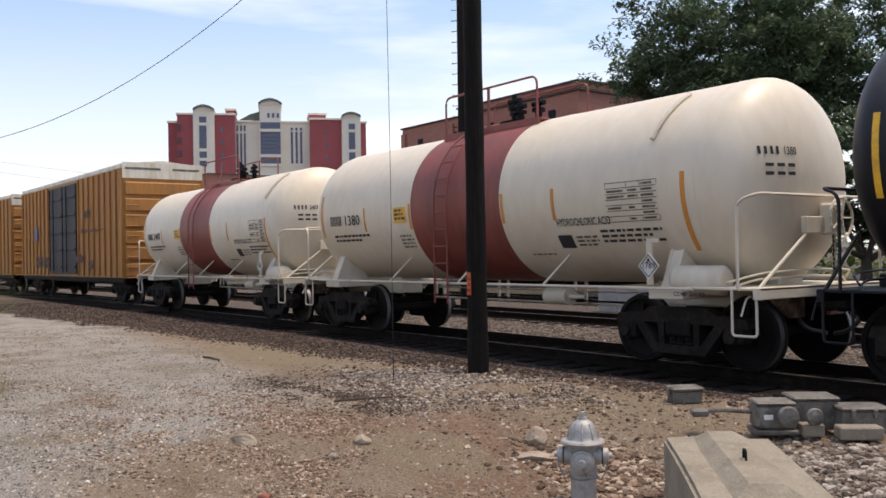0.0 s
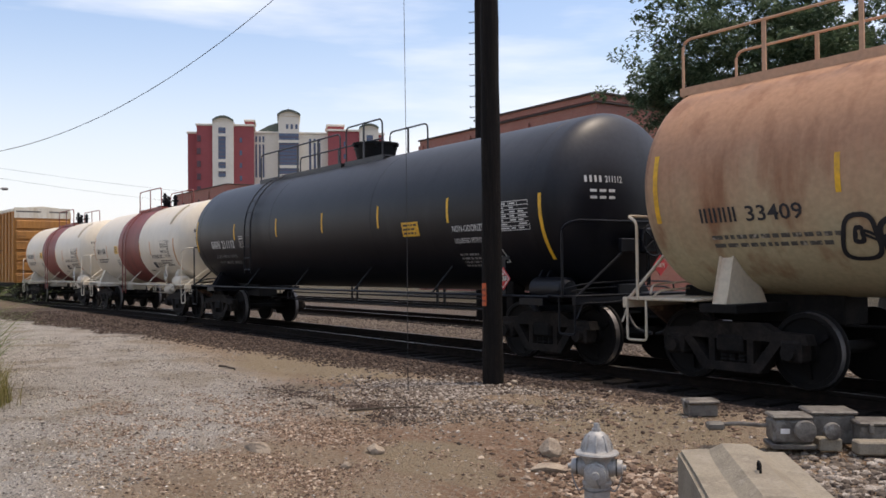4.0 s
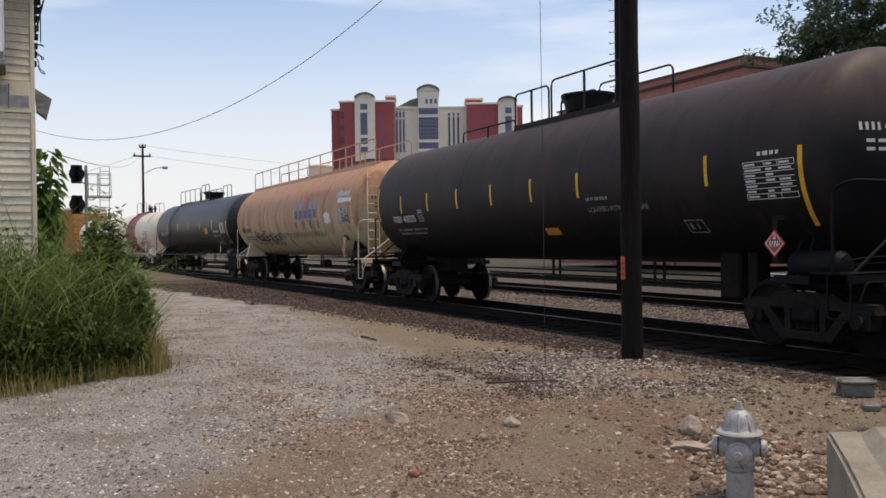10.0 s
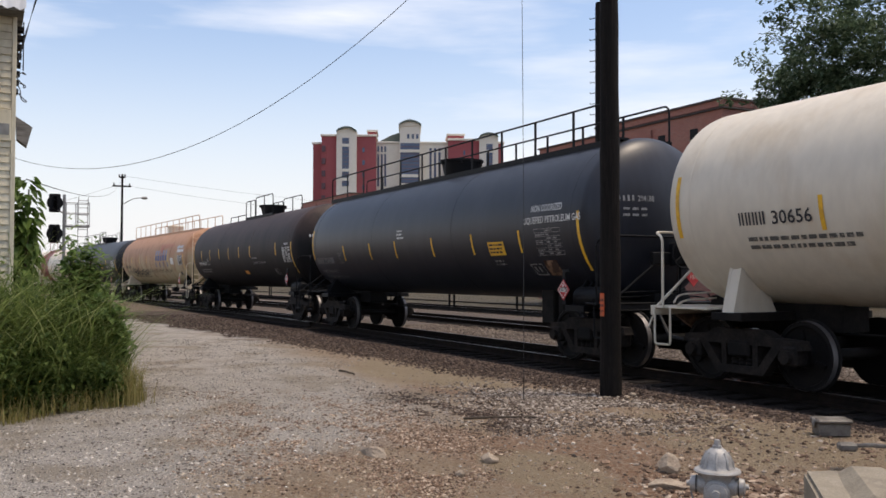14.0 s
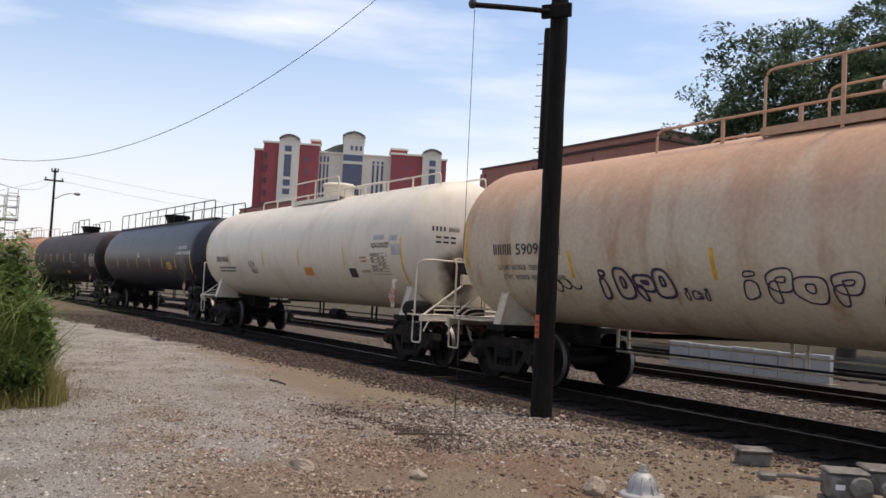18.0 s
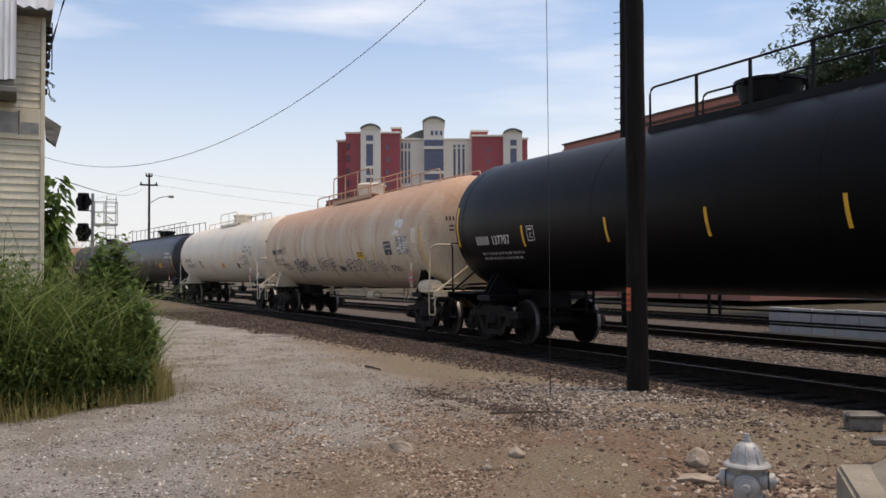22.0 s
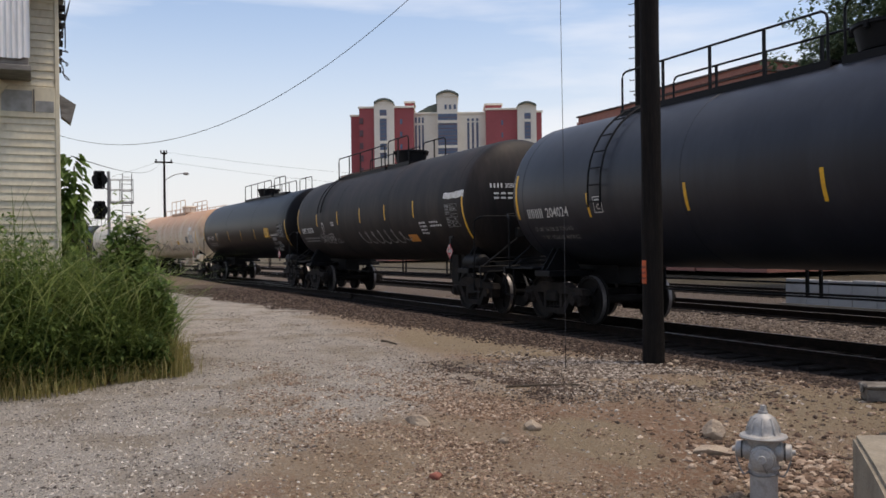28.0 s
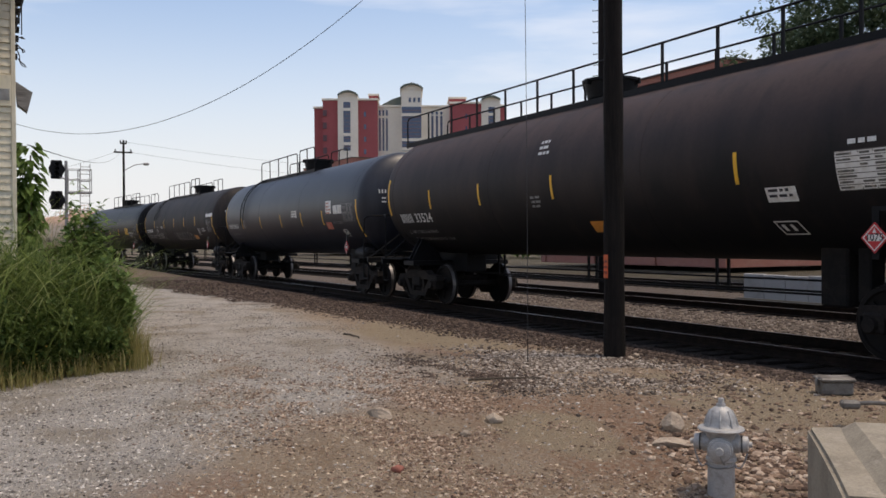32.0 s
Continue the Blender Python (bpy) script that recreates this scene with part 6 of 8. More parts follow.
def random_stone_material(name, dark, light, rust, rust_at=0.75):
    m = bpy.data.materials.new(name)
    m.use_nodes = True
    nt = m.node_tree
    bsdf = nt.nodes["Principled BSDF"]
    bsdf.inputs["Roughness"].default_value = 0.92
    bsdf.inputs["Specular IOR Level"].default_value = 0.2
    geo = nt.nodes.new("ShaderNodeNewGeometry")
    ramp = nt.nodes.new("ShaderNodeValToRGB")
    ramp.color_ramp.elements[0].color = (*dark, 1)
    ramp.color_ramp.elements[1].color = (*light, 1)
    el = ramp.color_ramp.elements.new(rust_at)
    el.color = (*rust, 1)
    nt.links.new(geo.outputs["Random Per Island"], ramp.inputs["Fac"])
    co = nt.nodes.new("ShaderNodeTexCoord")
    n = nt.nodes.new("ShaderNodeTexNoise")
    n.inputs["Scale"].default_value, n.inputs["Detail"].default_value = 45, 4
    nt.links.new(co.outputs["Object"], n.inputs["Vector"])
    hsv = nt.nodes.new("ShaderNodeHueSaturation")
    rg = nt.nodes.new("ShaderNodeMapRange")
    rg.inputs["From Min"].default_value, rg.inputs["From Max"].default_value = 0.3, 0.7
    rg.inputs["To Min"].default_value, rg.inputs["To Max"].default_value = 0.75, 1.2
    nt.links.new(n.outputs["Fac"], rg.inputs["Value"])
    nt.links.new(rg.outputs[0], hsv.inputs["Value"])
    nt.links.new(ramp.outputs["Color"], hsv.inputs["Color"])
    nt.links.new(hsv.outputs["Color"], bsdf.inputs["Base Color"])
    return m


M["pebble_grey"] = random_stone_material("grey_gravel_stone", (0.05, 0.043, 0.038), (0.55, 0.505, 0.45), (0.29, 0.26, 0.225), 0.6)
M["pebble_rust"] = random_stone_material("rusty_gravel_stone", (0.055, 0.036, 0.027), (0.44, 0.355, 0.275), (0.215, 0.145, 0.10), 0.6)
M["pebble_ballast"] = random_stone_material("brown_ballast_stone", (0.022, 0.016, 0.013), (0.15, 0.113, 0.09), (0.07, 0.048, 0.037), 0.7)
M["pebble_mid"] = random_stone_material("grey_brown_ballast_stone", (0.07, 0.055, 0.045), (0.30, 0.255, 0.21), (0.17, 0.135, 0.11))
M["pebble_tan"] = random_stone_material("tan_grit_stone", (0.12, 0.09, 0.065), (0.46, 0.39, 0.30), (0.37, 0.29, 0.205))
M["pebble_pale"] = random_stone_material("pale_crushed_stone", (0.045, 0.034, 0.027), (0.44, 0.39, 0.335), (0.20, 0.163, 0.13), 0.6)


def scatter(name, count, place, size, mat, label, seed):
    """Many stones as one mesh; place(rnd) gives (x, y) or None."""
    rnd = random.Random(seed)
    vs, fs = [], []
    for _ in range(count):
        p = place(rnd)
        if p is None:
            continue
        sz = size(rnd)
        pv, pf = (chip if sz < 0.022 else pebble)(rnd, sz, rnd.uniform(0.45, 0.8))
        n = len(vs)
        z = ground_height(*p) + sz * rnd.uniform(0.0, 0.22)
        vs += [(p[0] + v[0], p[1] + v[1], z + v[2]) for v in pv]
        fs += [tuple(i + n for i in f) for f in pf]
    return tagged(obj(name, vs, fs, M[mat]), label, "gravel", kind="stuff")


def band(x0, x1, y0, y1, cut=0.0, scale=0.8, off=0.0):
    def place(rnd):
        # more stones near the camera's part of the yard
        x, y = rnd.uniform(x0, x1), rnd.uniform(y0, y1)
        if cut and noise.noise(Vector((x * scale + off, y * scale, off))) < cut - 0.5 + rnd.uniform(-0.25, 0.25):
            return None
        return x, y
    return place


def around(cx, cy, sx, sy):
    """Thick in the middle of a patch, thinning out."""
    return lambda rnd: (rnd.gauss(cx, sx), rnd.gauss(cy, sy))


def edge_band(x0, x1, soft, y1):
    """From the wandering edge of the ballast to the rails."""
    def place(rnd):
        x = rnd.uniform(x0, x1)
        y0 = 8.1 + 0.11 * x + 0.7 * noise.noise(Vector((x * 0.6, 4, 0)))
        return x, y0 + (y1 - y0) * rnd.random() ** 0.85 - soft * rnd.random() ** 3 * 2
    return place


def lane_only(place):
    """Keep to the gravel lane, with a few strays."""
    def keep(rnd):
        p = place(rnd)
        if p is None:
            return None
        lane = min(-0.9 * p[0] - 0.75 * p[1] - 4.5, -0.12 * p[0] - p[1] + 3.6) + 0.8 * noise.noise(Vector((p[0] * 0.5, p[1] * 0.5, 8)))
        return p if lane > -0.2 or rnd.random() < 0.10 else None
    return keep


def branch_band(rnd):
    """The ballast shoulder before the branch track."""
    x = rnd.uniform(-36, -20)
    y0 = 8.1 + 0.11 * x + 0.7 * noise.noise(Vector((x * 0.6, 4, 0)))
    y1 = siding(x) - 1.25
    return (x, y0 + (y1 - y0) * rnd.random()) if y1 > y0 else None


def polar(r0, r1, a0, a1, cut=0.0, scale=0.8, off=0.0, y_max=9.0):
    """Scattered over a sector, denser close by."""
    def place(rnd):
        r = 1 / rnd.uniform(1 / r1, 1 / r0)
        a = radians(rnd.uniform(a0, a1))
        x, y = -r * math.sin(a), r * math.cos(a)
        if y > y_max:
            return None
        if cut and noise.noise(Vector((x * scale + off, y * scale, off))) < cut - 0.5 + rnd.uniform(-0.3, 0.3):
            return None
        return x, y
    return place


def patchy(place, cut, scale, off):
    """Leave bare patches between the stones."""
    def keep(rnd):
        p = place(rnd)
        if p is None:
            return None
        q = noise.noise(Vector((p[0] * scale + off, p[1] * scale * 1.5, off))) + 0.5 * noise.noise(Vector((p[0] * scale * 3 + off, p[1] * scale * 3, off)))
        return p if q > cut + rnd.gauss(0, 0.12) else None
    return keep


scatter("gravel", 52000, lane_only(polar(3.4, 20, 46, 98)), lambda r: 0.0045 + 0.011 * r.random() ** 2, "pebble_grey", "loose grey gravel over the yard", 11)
scatter("gravel_coarse", 22000, patchy(lane_only(band(-22, -6, -1, 7.2)), -0.1, 0.9, 9), lambda r: 0.007 + 0.013 * r.random() ** 2.5, "pebble_grey", "coarser grey and dark stones in the lane", 41)
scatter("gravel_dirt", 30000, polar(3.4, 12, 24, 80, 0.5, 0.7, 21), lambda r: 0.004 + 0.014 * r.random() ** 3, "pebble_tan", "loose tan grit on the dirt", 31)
scatter("gravel_rusty", 34000, patchy(around(-6.7, 3.35, 1.6, 0.8), 0.05, 0.8, 4), lambda r: 0.005 + 0.015 * r.random() ** 2.6, "pebble_rust", "reddish brown broken stone in the dirt", 12)
scatter("gravel_rusty", 9000, patchy(around(-9.2, 2.9, 1.5, 0.6), 0.1, 0.9, 6), lambda r: 0.005 + 0.013 * r.random() ** 2.4, "pebble_rust", "reddish brown broken stone along the lane's edge", 42)
scatter("gravel_pale", 15000, patchy(around(-8.6, 6.15, 1.0, 0.5), -0.15, 1.1, 8), lambda r: 0.007 + 0.021 * r.random() ** 2.4, "pebble_pale", "pale crushed stone around the pole", 13)
scatter("gravel_pale", 4500, patchy(around(-8.2, 4.95, 0.9, 0.35), -0.05, 1.4, 3), lambda r: 0.006 + 0.018 * r.random() ** 2.4, "pebble_pale", "pale crushed stone on the dirt", 23)
scatter("gravel_dark", 6000, patchy(around(-8.6, 4.75, 0.8, 0.28), -0.1, 1.4, 5), lambda r: 0.006 + 0.018 * r.random() ** 2, "pebble_ballast", "dark broken stone on the dirt", 33)
scatter("gravel_dark", 5000, patchy(around(-8.3, 6.3, 1.0, 0.5), 0.05, 1.2, 15), lambda r: 0.006 + 0.02 * r.random() ** 2, "pebble_ballast", "dark broken stone among the pale", 44)
scatter("gravel_sparse", 2200, band(-8, -4, 5.2, 7.4), lambda r: 0.006 + 0.022 * r.random() ** 3.5, "pebble_rust", "scattered stones on the sandy ground", 43)
scatter("ballast_near", 30000, edge_band(-20, -3, 0.25, 9.6), lambda r: 0.011 + 0.02 * r.random() ** 1.5, "pebble_ballast", "brown ballast stones beside the rails", 14)
scatter("ballast_far", 9000, branch_band, lambda r: r.uniform(0.018, 0.034), "pebble_ballast", "brown ballast stones along the branch track", 15)
scatter("ballast_between", 16000, band(-30, -6, 12.0, 17.5), lambda r: r.uniform(0.02, 0.042), "pebble_mid", "grey-brown ballast between the tracks", 16)
scatter("ballast_coarse", 3000, around(-3.3, 5.9, 0.6, 0.5), lambda r: 0.012 + 0.026 * r.random() ** 2, "pebble_pale", "coarse grey rock beside the block", 17)
scatter("ballast_coarse", 1500, around(-4.75, 4.95, 0.45, 0.28), lambda r: 0.012 + 0.03 * r.random() ** 2, "pebble_rust", "broken brown rock behind the hydrant", 27)


def rock(x, y, size, flat, label, rz=0.0, seed=1, mat="rock"):
    rnd = random.Random(seed)
    bm = bmesh.new()
    bmesh.ops.create_icosphere(bm, subdivisions=3, radius=1.0)
    planes = [(Vector((rnd.uniform(-1, 1), rnd.uniform(-1, 1), rnd.uniform(-0.6, 1))).normalized(), rnd.uniform(0.55, 0.8)) for _ in range(9)]
    for v in bm.verts:
        for n, d in planes:
            k = v.co.dot(n)
            if k > d:
                v.co -= n * (k - d)
        v.co += v.co.normalized() * 0.05 * noise.noise(v.co * 3 + Vector((seed, 0, 0)))
        v.co = Vector((v.co.x * size[0], v.co.y * size[1], v.co.z * size[2]))
    me = bpy.data.meshes.new("rock")
    bm.to_mesh(me)
    bm.free()
    me.materials.append(M[mat])
    ob = new("rock", me)
    ob.matrix_basis = pose(x, y, ground_height(x, y) + size[2] * flat, 0, 0, rz)
    return tagged(ob, label, "rock")


rock(-6.98, 2.95, (0.17, 0.12, 0.06), 0.25, "flat pale tan rock on the dirt", 20, 4)
rock(-5.62, 4.95, (0.11, 0.09, 0.10), 0.5, "squared buff limestone rock by the hydrant", 30, 7)
rock(-5.38, 4.72, (0.20, 0.12, 0.04), 0.3, "flat pale stone slab by the hydrant", 50, 9)
rock(-5.47, 2.44, (0.06, 0.05, 0.04), 0.4, "small dark red stone", 0, 12, "brick")
rock(-6.47, 3.77, (0.09, 0.06, 0.06), 0.4, "small pale stone on gravel", 40, 14)
rock(-4.95, 4.9, (0.12, 0.08, 0.06), 0.3, "broken grey rock on coarse stone", 10, 16)
rock(-6.2, 3.35, (0.05, 0.05, 0.035), 0.4, "small brown stone on dirt", 10, 18)
rock(-8.95, 7.32, (0.05, 0.04, 0.035), 0.4, "pale stone at the pole's foot", 10, 19)
rock(-8.82, 7.12, (0.045, 0.035, 0.03), 0.4, "pale stone at the pole's foot", 80, 22)


def stick(x0, y0, x1, y1, r, label, seed):
    rnd = random.Random(seed)
    pts, rr = [], []
    for i in range(9):
        t = i / 8
        x, y = x0 + (x1 - x0) * t, y0 + (y1 - y0) * t
        pts.append((x + rnd.uniform(-0.02, 0.02), y + rnd.uniform(-0.03, 0.03), ground_height(x, y) + r * 0.9 + 0.006 * math.sin(t * 3)))
        rr.append(r * (1 - 0.5 * t) * rnd.uniform(0.85, 1.1))
    ob = Shape().tube(pts, rr, 7).make("stick", M["bark"])
    return tagged(ob, label, "stick")


stick(-13.33, 5.02, -12.68, 5.04, 0.02, "dark broken branch on gravel", 3)
stick(-8.2, 4.5, -7.9, 5.2, 0.014, "thin dry twig on dirt", 4)
stick(-3.6, 4.35, -3.3, 4.75, 0.012, "thin bent twig by the hydrant", 5)

# ---------------------------------------------------------------- hydrant
def hydrant():
    h = thing("fire_hydrant", -4.49, 4.39, -0.25, "silver painted fire hydrant standing in gravel", "fire hydrant", rz=42)
    h.matrix_basis = h.matrix_basis @ Matrix.Scale(0.93, 4)
    mat = M["hydrant"]
    s = Shape()
    s.lathe([(-0.2, 0.097), (0.14, 0.096), (0.24, 0.094), (0.25, 0.108), (0.27, 0.108), (0.28, 0.1), (0.40, 0.102), (0.44, 0.112), (0.46, 0.125), (0.475, 0.125)], 32)
    s.make("barrel", mat, h, smooth=True)
    s = Shape()
    s.lathe([(0.462, 0.12), (0.466, 0.158), (0.478, 0.166), (0.490, 0.158), (0.498, 0.122), (0.515, 0.108), (0.55, 0.104), (0.585, 0.093), (0.615, 0.073), (0.635, 0.050), (0.642, 0.034), (0.66, 0.032)], 32)
    bonnet = s.make("bonnet", mat, h, smooth=True)
    for k in range(8):
        a = k * math.pi / 4
        Shape().tube([(0.116 * math.cos(a), 0.116 * math.sin(a), 0.50), (0.105 * math.cos(a), 0.105 * math.sin(a), 0.55), (0.074 * math.cos(a), 0.074 * math.sin(a), 0.615)], 0.009, 6).make("rib", mat, bonnet)
    s = Shape().lathe([(0.655, 0.026), (0.70, 0.022), (0.702, 0.01)], 5)
    s.make("operating_nut", mat, bonnet)
    for sx in (-1, 1):
        s = Shape()
        s.lathe([(sx * 0.08, 0.07), (sx * 0.125, 0.068), (sx * 0.13, 0.06), (sx * 0.145, 0.06)], 20, "x", (0, 0, 0.375))
        s.make("hose_nozzle", mat, h, smooth=True)
        s = Shape()
        s.lathe([(sx * 0.147, 0.062), (sx * 0.185, 0.056), (sx * 0.19, 0.04), (sx * 0.192, 0.022), (sx * 0.215, 0.02)], 20, "x", (0, 0, 0.375))
        s.make("nozzle_cap", mat, h, smooth=True)
        s = Shape().lathe([(sx * 0.140, 0.0635), (sx * 0.150, 0.0635)], 20, "x", (0, 0, 0.375), caps=False)
        s.make("gasket", M["wire"], h, "black rubber gasket ring")
    s = Shape()
    s.lathe([(-0.08, 0.09), (-0.135, 0.088), (-0.14, 0.075), (-0.16, 0.072), (-0.165, 0.05), (-0.17, 0.03), (-0.195, 0.027)], 24, "y", (0, 0, 0.345))
    s.make("pumper_cap", mat, h, smooth=True)
    for sx in (-1, 1):
        pts = [(sx * 0.19, -0.01, 0.35)]
        for i in range(1, 10):
            t = i / 10
            pts.append((sx * (0.19 - 0.1 * t), -0.02 - 0.06 * t, 0.35 - 0.32 * t * (1 - t) - 0.1 * t))
        Shape().tube(pts, 0.006, 5).make("chain", M["galv"], h, "thin hanging cap chain")
    ring = [(0.104 * math.cos(k * 0.4), 0.104 * math.sin(k * 0.4), 0.215 + 0.006 * math.sin(k)) for k in range(17)]
    Shape().tube(ring, 0.006, 5).make("chain_ring", M["galv"], h, "thin chain round the barrel")
    pts = [(0.0, -0.19, 0.34), (0.02, -0.18, 0.28), (0.03, -0.14, 0.25), (0.03, -0.105, 0.255)]
    Shape().tube(pts, 0.006, 5).make("chain", M["galv"], h, "thin hanging cap chain")


hydrant()

# ---------------------------------------------------------------- concrete block
def block():
    b = thing("concrete_block", -3.34, 3.88, 0.0, "chipped tan concrete block with a lifting loop", "concrete block", rz=-43.6)
    bm = bmesh.new()
    bmesh.ops.create_cube(bm, size=1.0)
    for v in bm.verts:
        v.co = Vector(((v.co.x + 0.5) * 1.35, (v.co.y + 0.5) * 0.58, (v.co.z + 0.5) * 0.77 - 0.30))
    bmesh.ops.bevel(bm, geom=bm.edges[:], offset=0.018, segments=2, affect="EDGES")
    bmesh.ops.subdivide_edges(bm, edges=bm.edges[:], cuts=3, use_grid_fill=True)
    for v in bm.verts:
        q = noise.noise(v.co * 7)
        edge = 1.0 if (v.co.z > 0.40 and (v.co.y < 0.06 or v.co.x < 0.06)) else 0.25
        v.co += Vector((q, noise.noise(v.co * 7 + Vector((5, 0, 0))), noise.noise(v.co * 7 + Vector((0, 9, 0))))) * 0.014 * edge
    me = bpy.data.meshes.new("body")
    bm.to_mesh(me)
    bm.free()
    me.materials.append(M["concrete"])
    o = new("body", me)
    o.parent = b
    s = Shape()        # interlocking key along the top
    s.add([(0.02, 0.13, 0.455), (1.3, 0.13, 0.455), (1.3, 0.48, 0.455), (0.02, 0.48, 0.455), (0.10, 0.22, 0.525), (1.22, 0.22, 0.525), (1.22, 0.36, 0.525), (0.10, 0.36, 0.525)],
          [(4, 5, 6, 7), (0, 1, 5, 4), (1, 2, 6, 5), (2, 3, 7, 6), (3, 0, 4, 7)])
    s.make("key_ridge", M["concrete"], b)
    s = Shape()
    s.tube(bend([(0.74, 0.29, 0.51), (0.74, 0.29, 0.57), (0.80, 0.29, 0.57), (0.80, 0.29, 0.51)], 0.02), 0.006, 8)
    s.make("lifting_loop", M["steel_dark"], b, "rusty iron lifting loop")


block()

# ---------------------------------------------------------------- switch machine and junction box
M["grey_iron"] = material("grey_painted_iron", (0.15, 0.137, 0.118), 0.55, spots=(0.07, 0.06, 0.052), spot_scale=7, grain=0.15, grain_scale=50, bump=0.2, spots2=(0.27, 0.26, 0.24), spot2_scale=4)


def junction_box():
    b = thing("junction_box", -5.83, 7.14, 0.0, "small grey iron junction box on the gravel", "junction box", rz=58)
    b.matrix_basis = b.matrix_basis @ Matrix.Scale(0.85, 4)
    Shape().box(-0.17, 0.17, -0.12, 0.12, 0, 0.14, 0.012).make("case", M["grey_iron"], b)
    Shape().box(-0.195, 0.195, -0.145, 0.145, 0.14, 0.19, 0.018).make("lid", M["grey_iron"], b)
    Shape().box(-0.205, -0.18, -0.03, 0.03, 0.09, 0.19, 0.006).make("hasp", M["grey_iron"], b)


def switch_machine():
    b = thing("switch_machine", -4.28, 6.62, 0.0, "grey cast iron switch machine beside the track", "switch machine", rz=50)
    g = M["grey_iron"]
    b.matrix_basis = b.matrix_basis @ Matrix.Scale(0.8, 4)
    s = Shape().box(-0.42, -0.02, -0.16, 0.16, 0.05, 0.30, 0.03)
    s.box(-0.44, 0.0, -0.18, 0.18, 0.0, 0.05, 0.01)
    gear = s.make("gear_case", g, b)
    Shape().box(-0.43, -0.03, -0.17, 0.17, 0.30, 0.335, 0.02).make("lid", g, gear)
    s = Shape().box(0.0, 0.44, 0.0, 0.36, 0.02, 0.32, 0.02)
    motor = s.make("motor_case", g, b)
    Shape().box(-0.02, 0.46, -0.02, 0.38, 0.32, 0.36, 0.02).make("lid", g, motor)
    s = Shape().box(0.40, 0.85, -0.22, 0.10, 0.02, 0.25, 0.02)
    ctl = s.make("controller_case", g, b)
    Shape().box(0.38, 0.87, -0.24, 0.12, 0.25, 0.29, 0.02).make("lid", g, ctl)
    for x in (0.5, 0.72):
        s = Shape().box(x - 0.02, x + 0.02, -0.26, -0.22, 0.18, 0.27, 0.006)
        s.make("latch", g, ctl)
    s = Shape()
    s.lathe([(-0.30, 0.03), (-0.29, 0.10), (-0.25, 0.11), (-0.21, 0.10), (-0.20, 0.04)], 18, "y", (-0.14, 0, 0.2))
    s.lathe([(-0.30, 0.03), (-0.29, 0.08), (-0.24, 0.09), (-0.20, 0.05)], 18, "y", (0.12, 0, 0.2))
    s.make("hand_throw_hub", g, b, smooth=True)
    Shape().box(-0.36, -0.27, -0.185, -0.178, 0.16, 0.21).make("maker_plate", M["white_sign"], b, "small pale metal maker's plate")
    s = Shape()
    s.tube([(-0.4, 0.05, 0.2), (-0.7, 0.18, 0.2), (-0.95, 0.3, 0.16)], 0.022, 8)
    s.box(-1.0, -0.82, 0.2, 0.34, 0.12, 0.2, 0.02)
    s.make("throw_rod", g, b)
    Shape().box(0.0, 0.22, -0.24, -0.06, 0.0, 0.12, 0.01).make("foot_block", M["concrete"], b)
    Shape().box(0.30, 0.72, -0.44, -0.24, 0.0, 0.13, 0.015).make("foot_block", M["concrete"], b)


junction_box()
switch_machine()

# ---------------------------------------------------------------- poles and wires
def pole():
    p = thing("wooden_pole", -9.05, 7.05, 0.0, "black tarred wooden utility pole with orange tag", "utility pole")
    prof = []
    for i in range(24):
        z = -0.2 + 9.4 * i / 23
        prof.append((z, 0.135 - 0.004 * z + 0.004 * math.sin(i * 1.7)))
    Shape().lathe(prof, 20, "z").make("shaft", M["pole"], p, smooth=True)
    s = Shape()
    s.tube([(0, -0.1, 5.22), (0.0, -0.7, 5.14), (0.02, -1.32, 5.04)], 0.035, 8)
    arm = s.make("arm", M["pole"], p)
    Shape().lathe([(-1.40, 0.03), (-1.38, 0.06), (-1.34, 0.06), (-1.32, 0.03)], 10, "y", (0.02, 0, 5.05)).make("insulator", M["wire"], arm)
    Shape().box(-0.2, 0.2, -0.16, -0.1, 5.12, 5.3, 0.01, Matrix.Rotation(0.6, 4, "Z")).make("bracket", M["pole"], p)
    ang = math.atan2(-7.05, 9.05)
    tag = Shape()
    for z0, z1 in ((1.0, 1.29),):
        n = 5
        vs, fs = [], []
        for i in range(n + 1):
            a = ang - 1.2 + 0.62 * i / n
            for z in (z0, z1):
                vs.append((0.140 * math.cos(a), 0.140 * math.sin(a), z))
        for i in range(n):
            fs.append((2 * i, 2 * i + 2, 2 * i + 3, 2 * i + 1))
        tag.add(vs, fs)
    t = tag.make("warning_tag", M["orange_tag"], p, "faded orange warning tag")
    vs, fs = [], []
    for z in (1.05, 1.12, 1.19):
        for a0 in (ang - 1.12, ang - 0.92, ang - 0.76):
            n = len(vs)
            for a, zz in ((a0, z), (a0 + 0.1, z), (a0 + 0.1, z + 0.03), (a0, z + 0.03)):
                vs.append((0.143 * math.cos(a), 0.143 * math.sin(a), zz))
            fs.append((n, n + 1, n + 2, n + 3))
    obj("small_print", vs, fs, M["letter_black"], t)
    g = thing("ground_wire", -9.0, 5.72, 0.0, "thin steel wire hanging from the pole's arm", "wire")
    Shape().tube([(0.0, 0, -0.05), (0.005, 0, 2.5), (-0.02, 0.0, 5.02)], 0.004, 6).make("strand", M["wire"], g)
    Shape().tube([(0, 0, 0.0), (0, 0, 0.30)], 0.007, 6).make("ground_rod", M["steel_dark"], g)


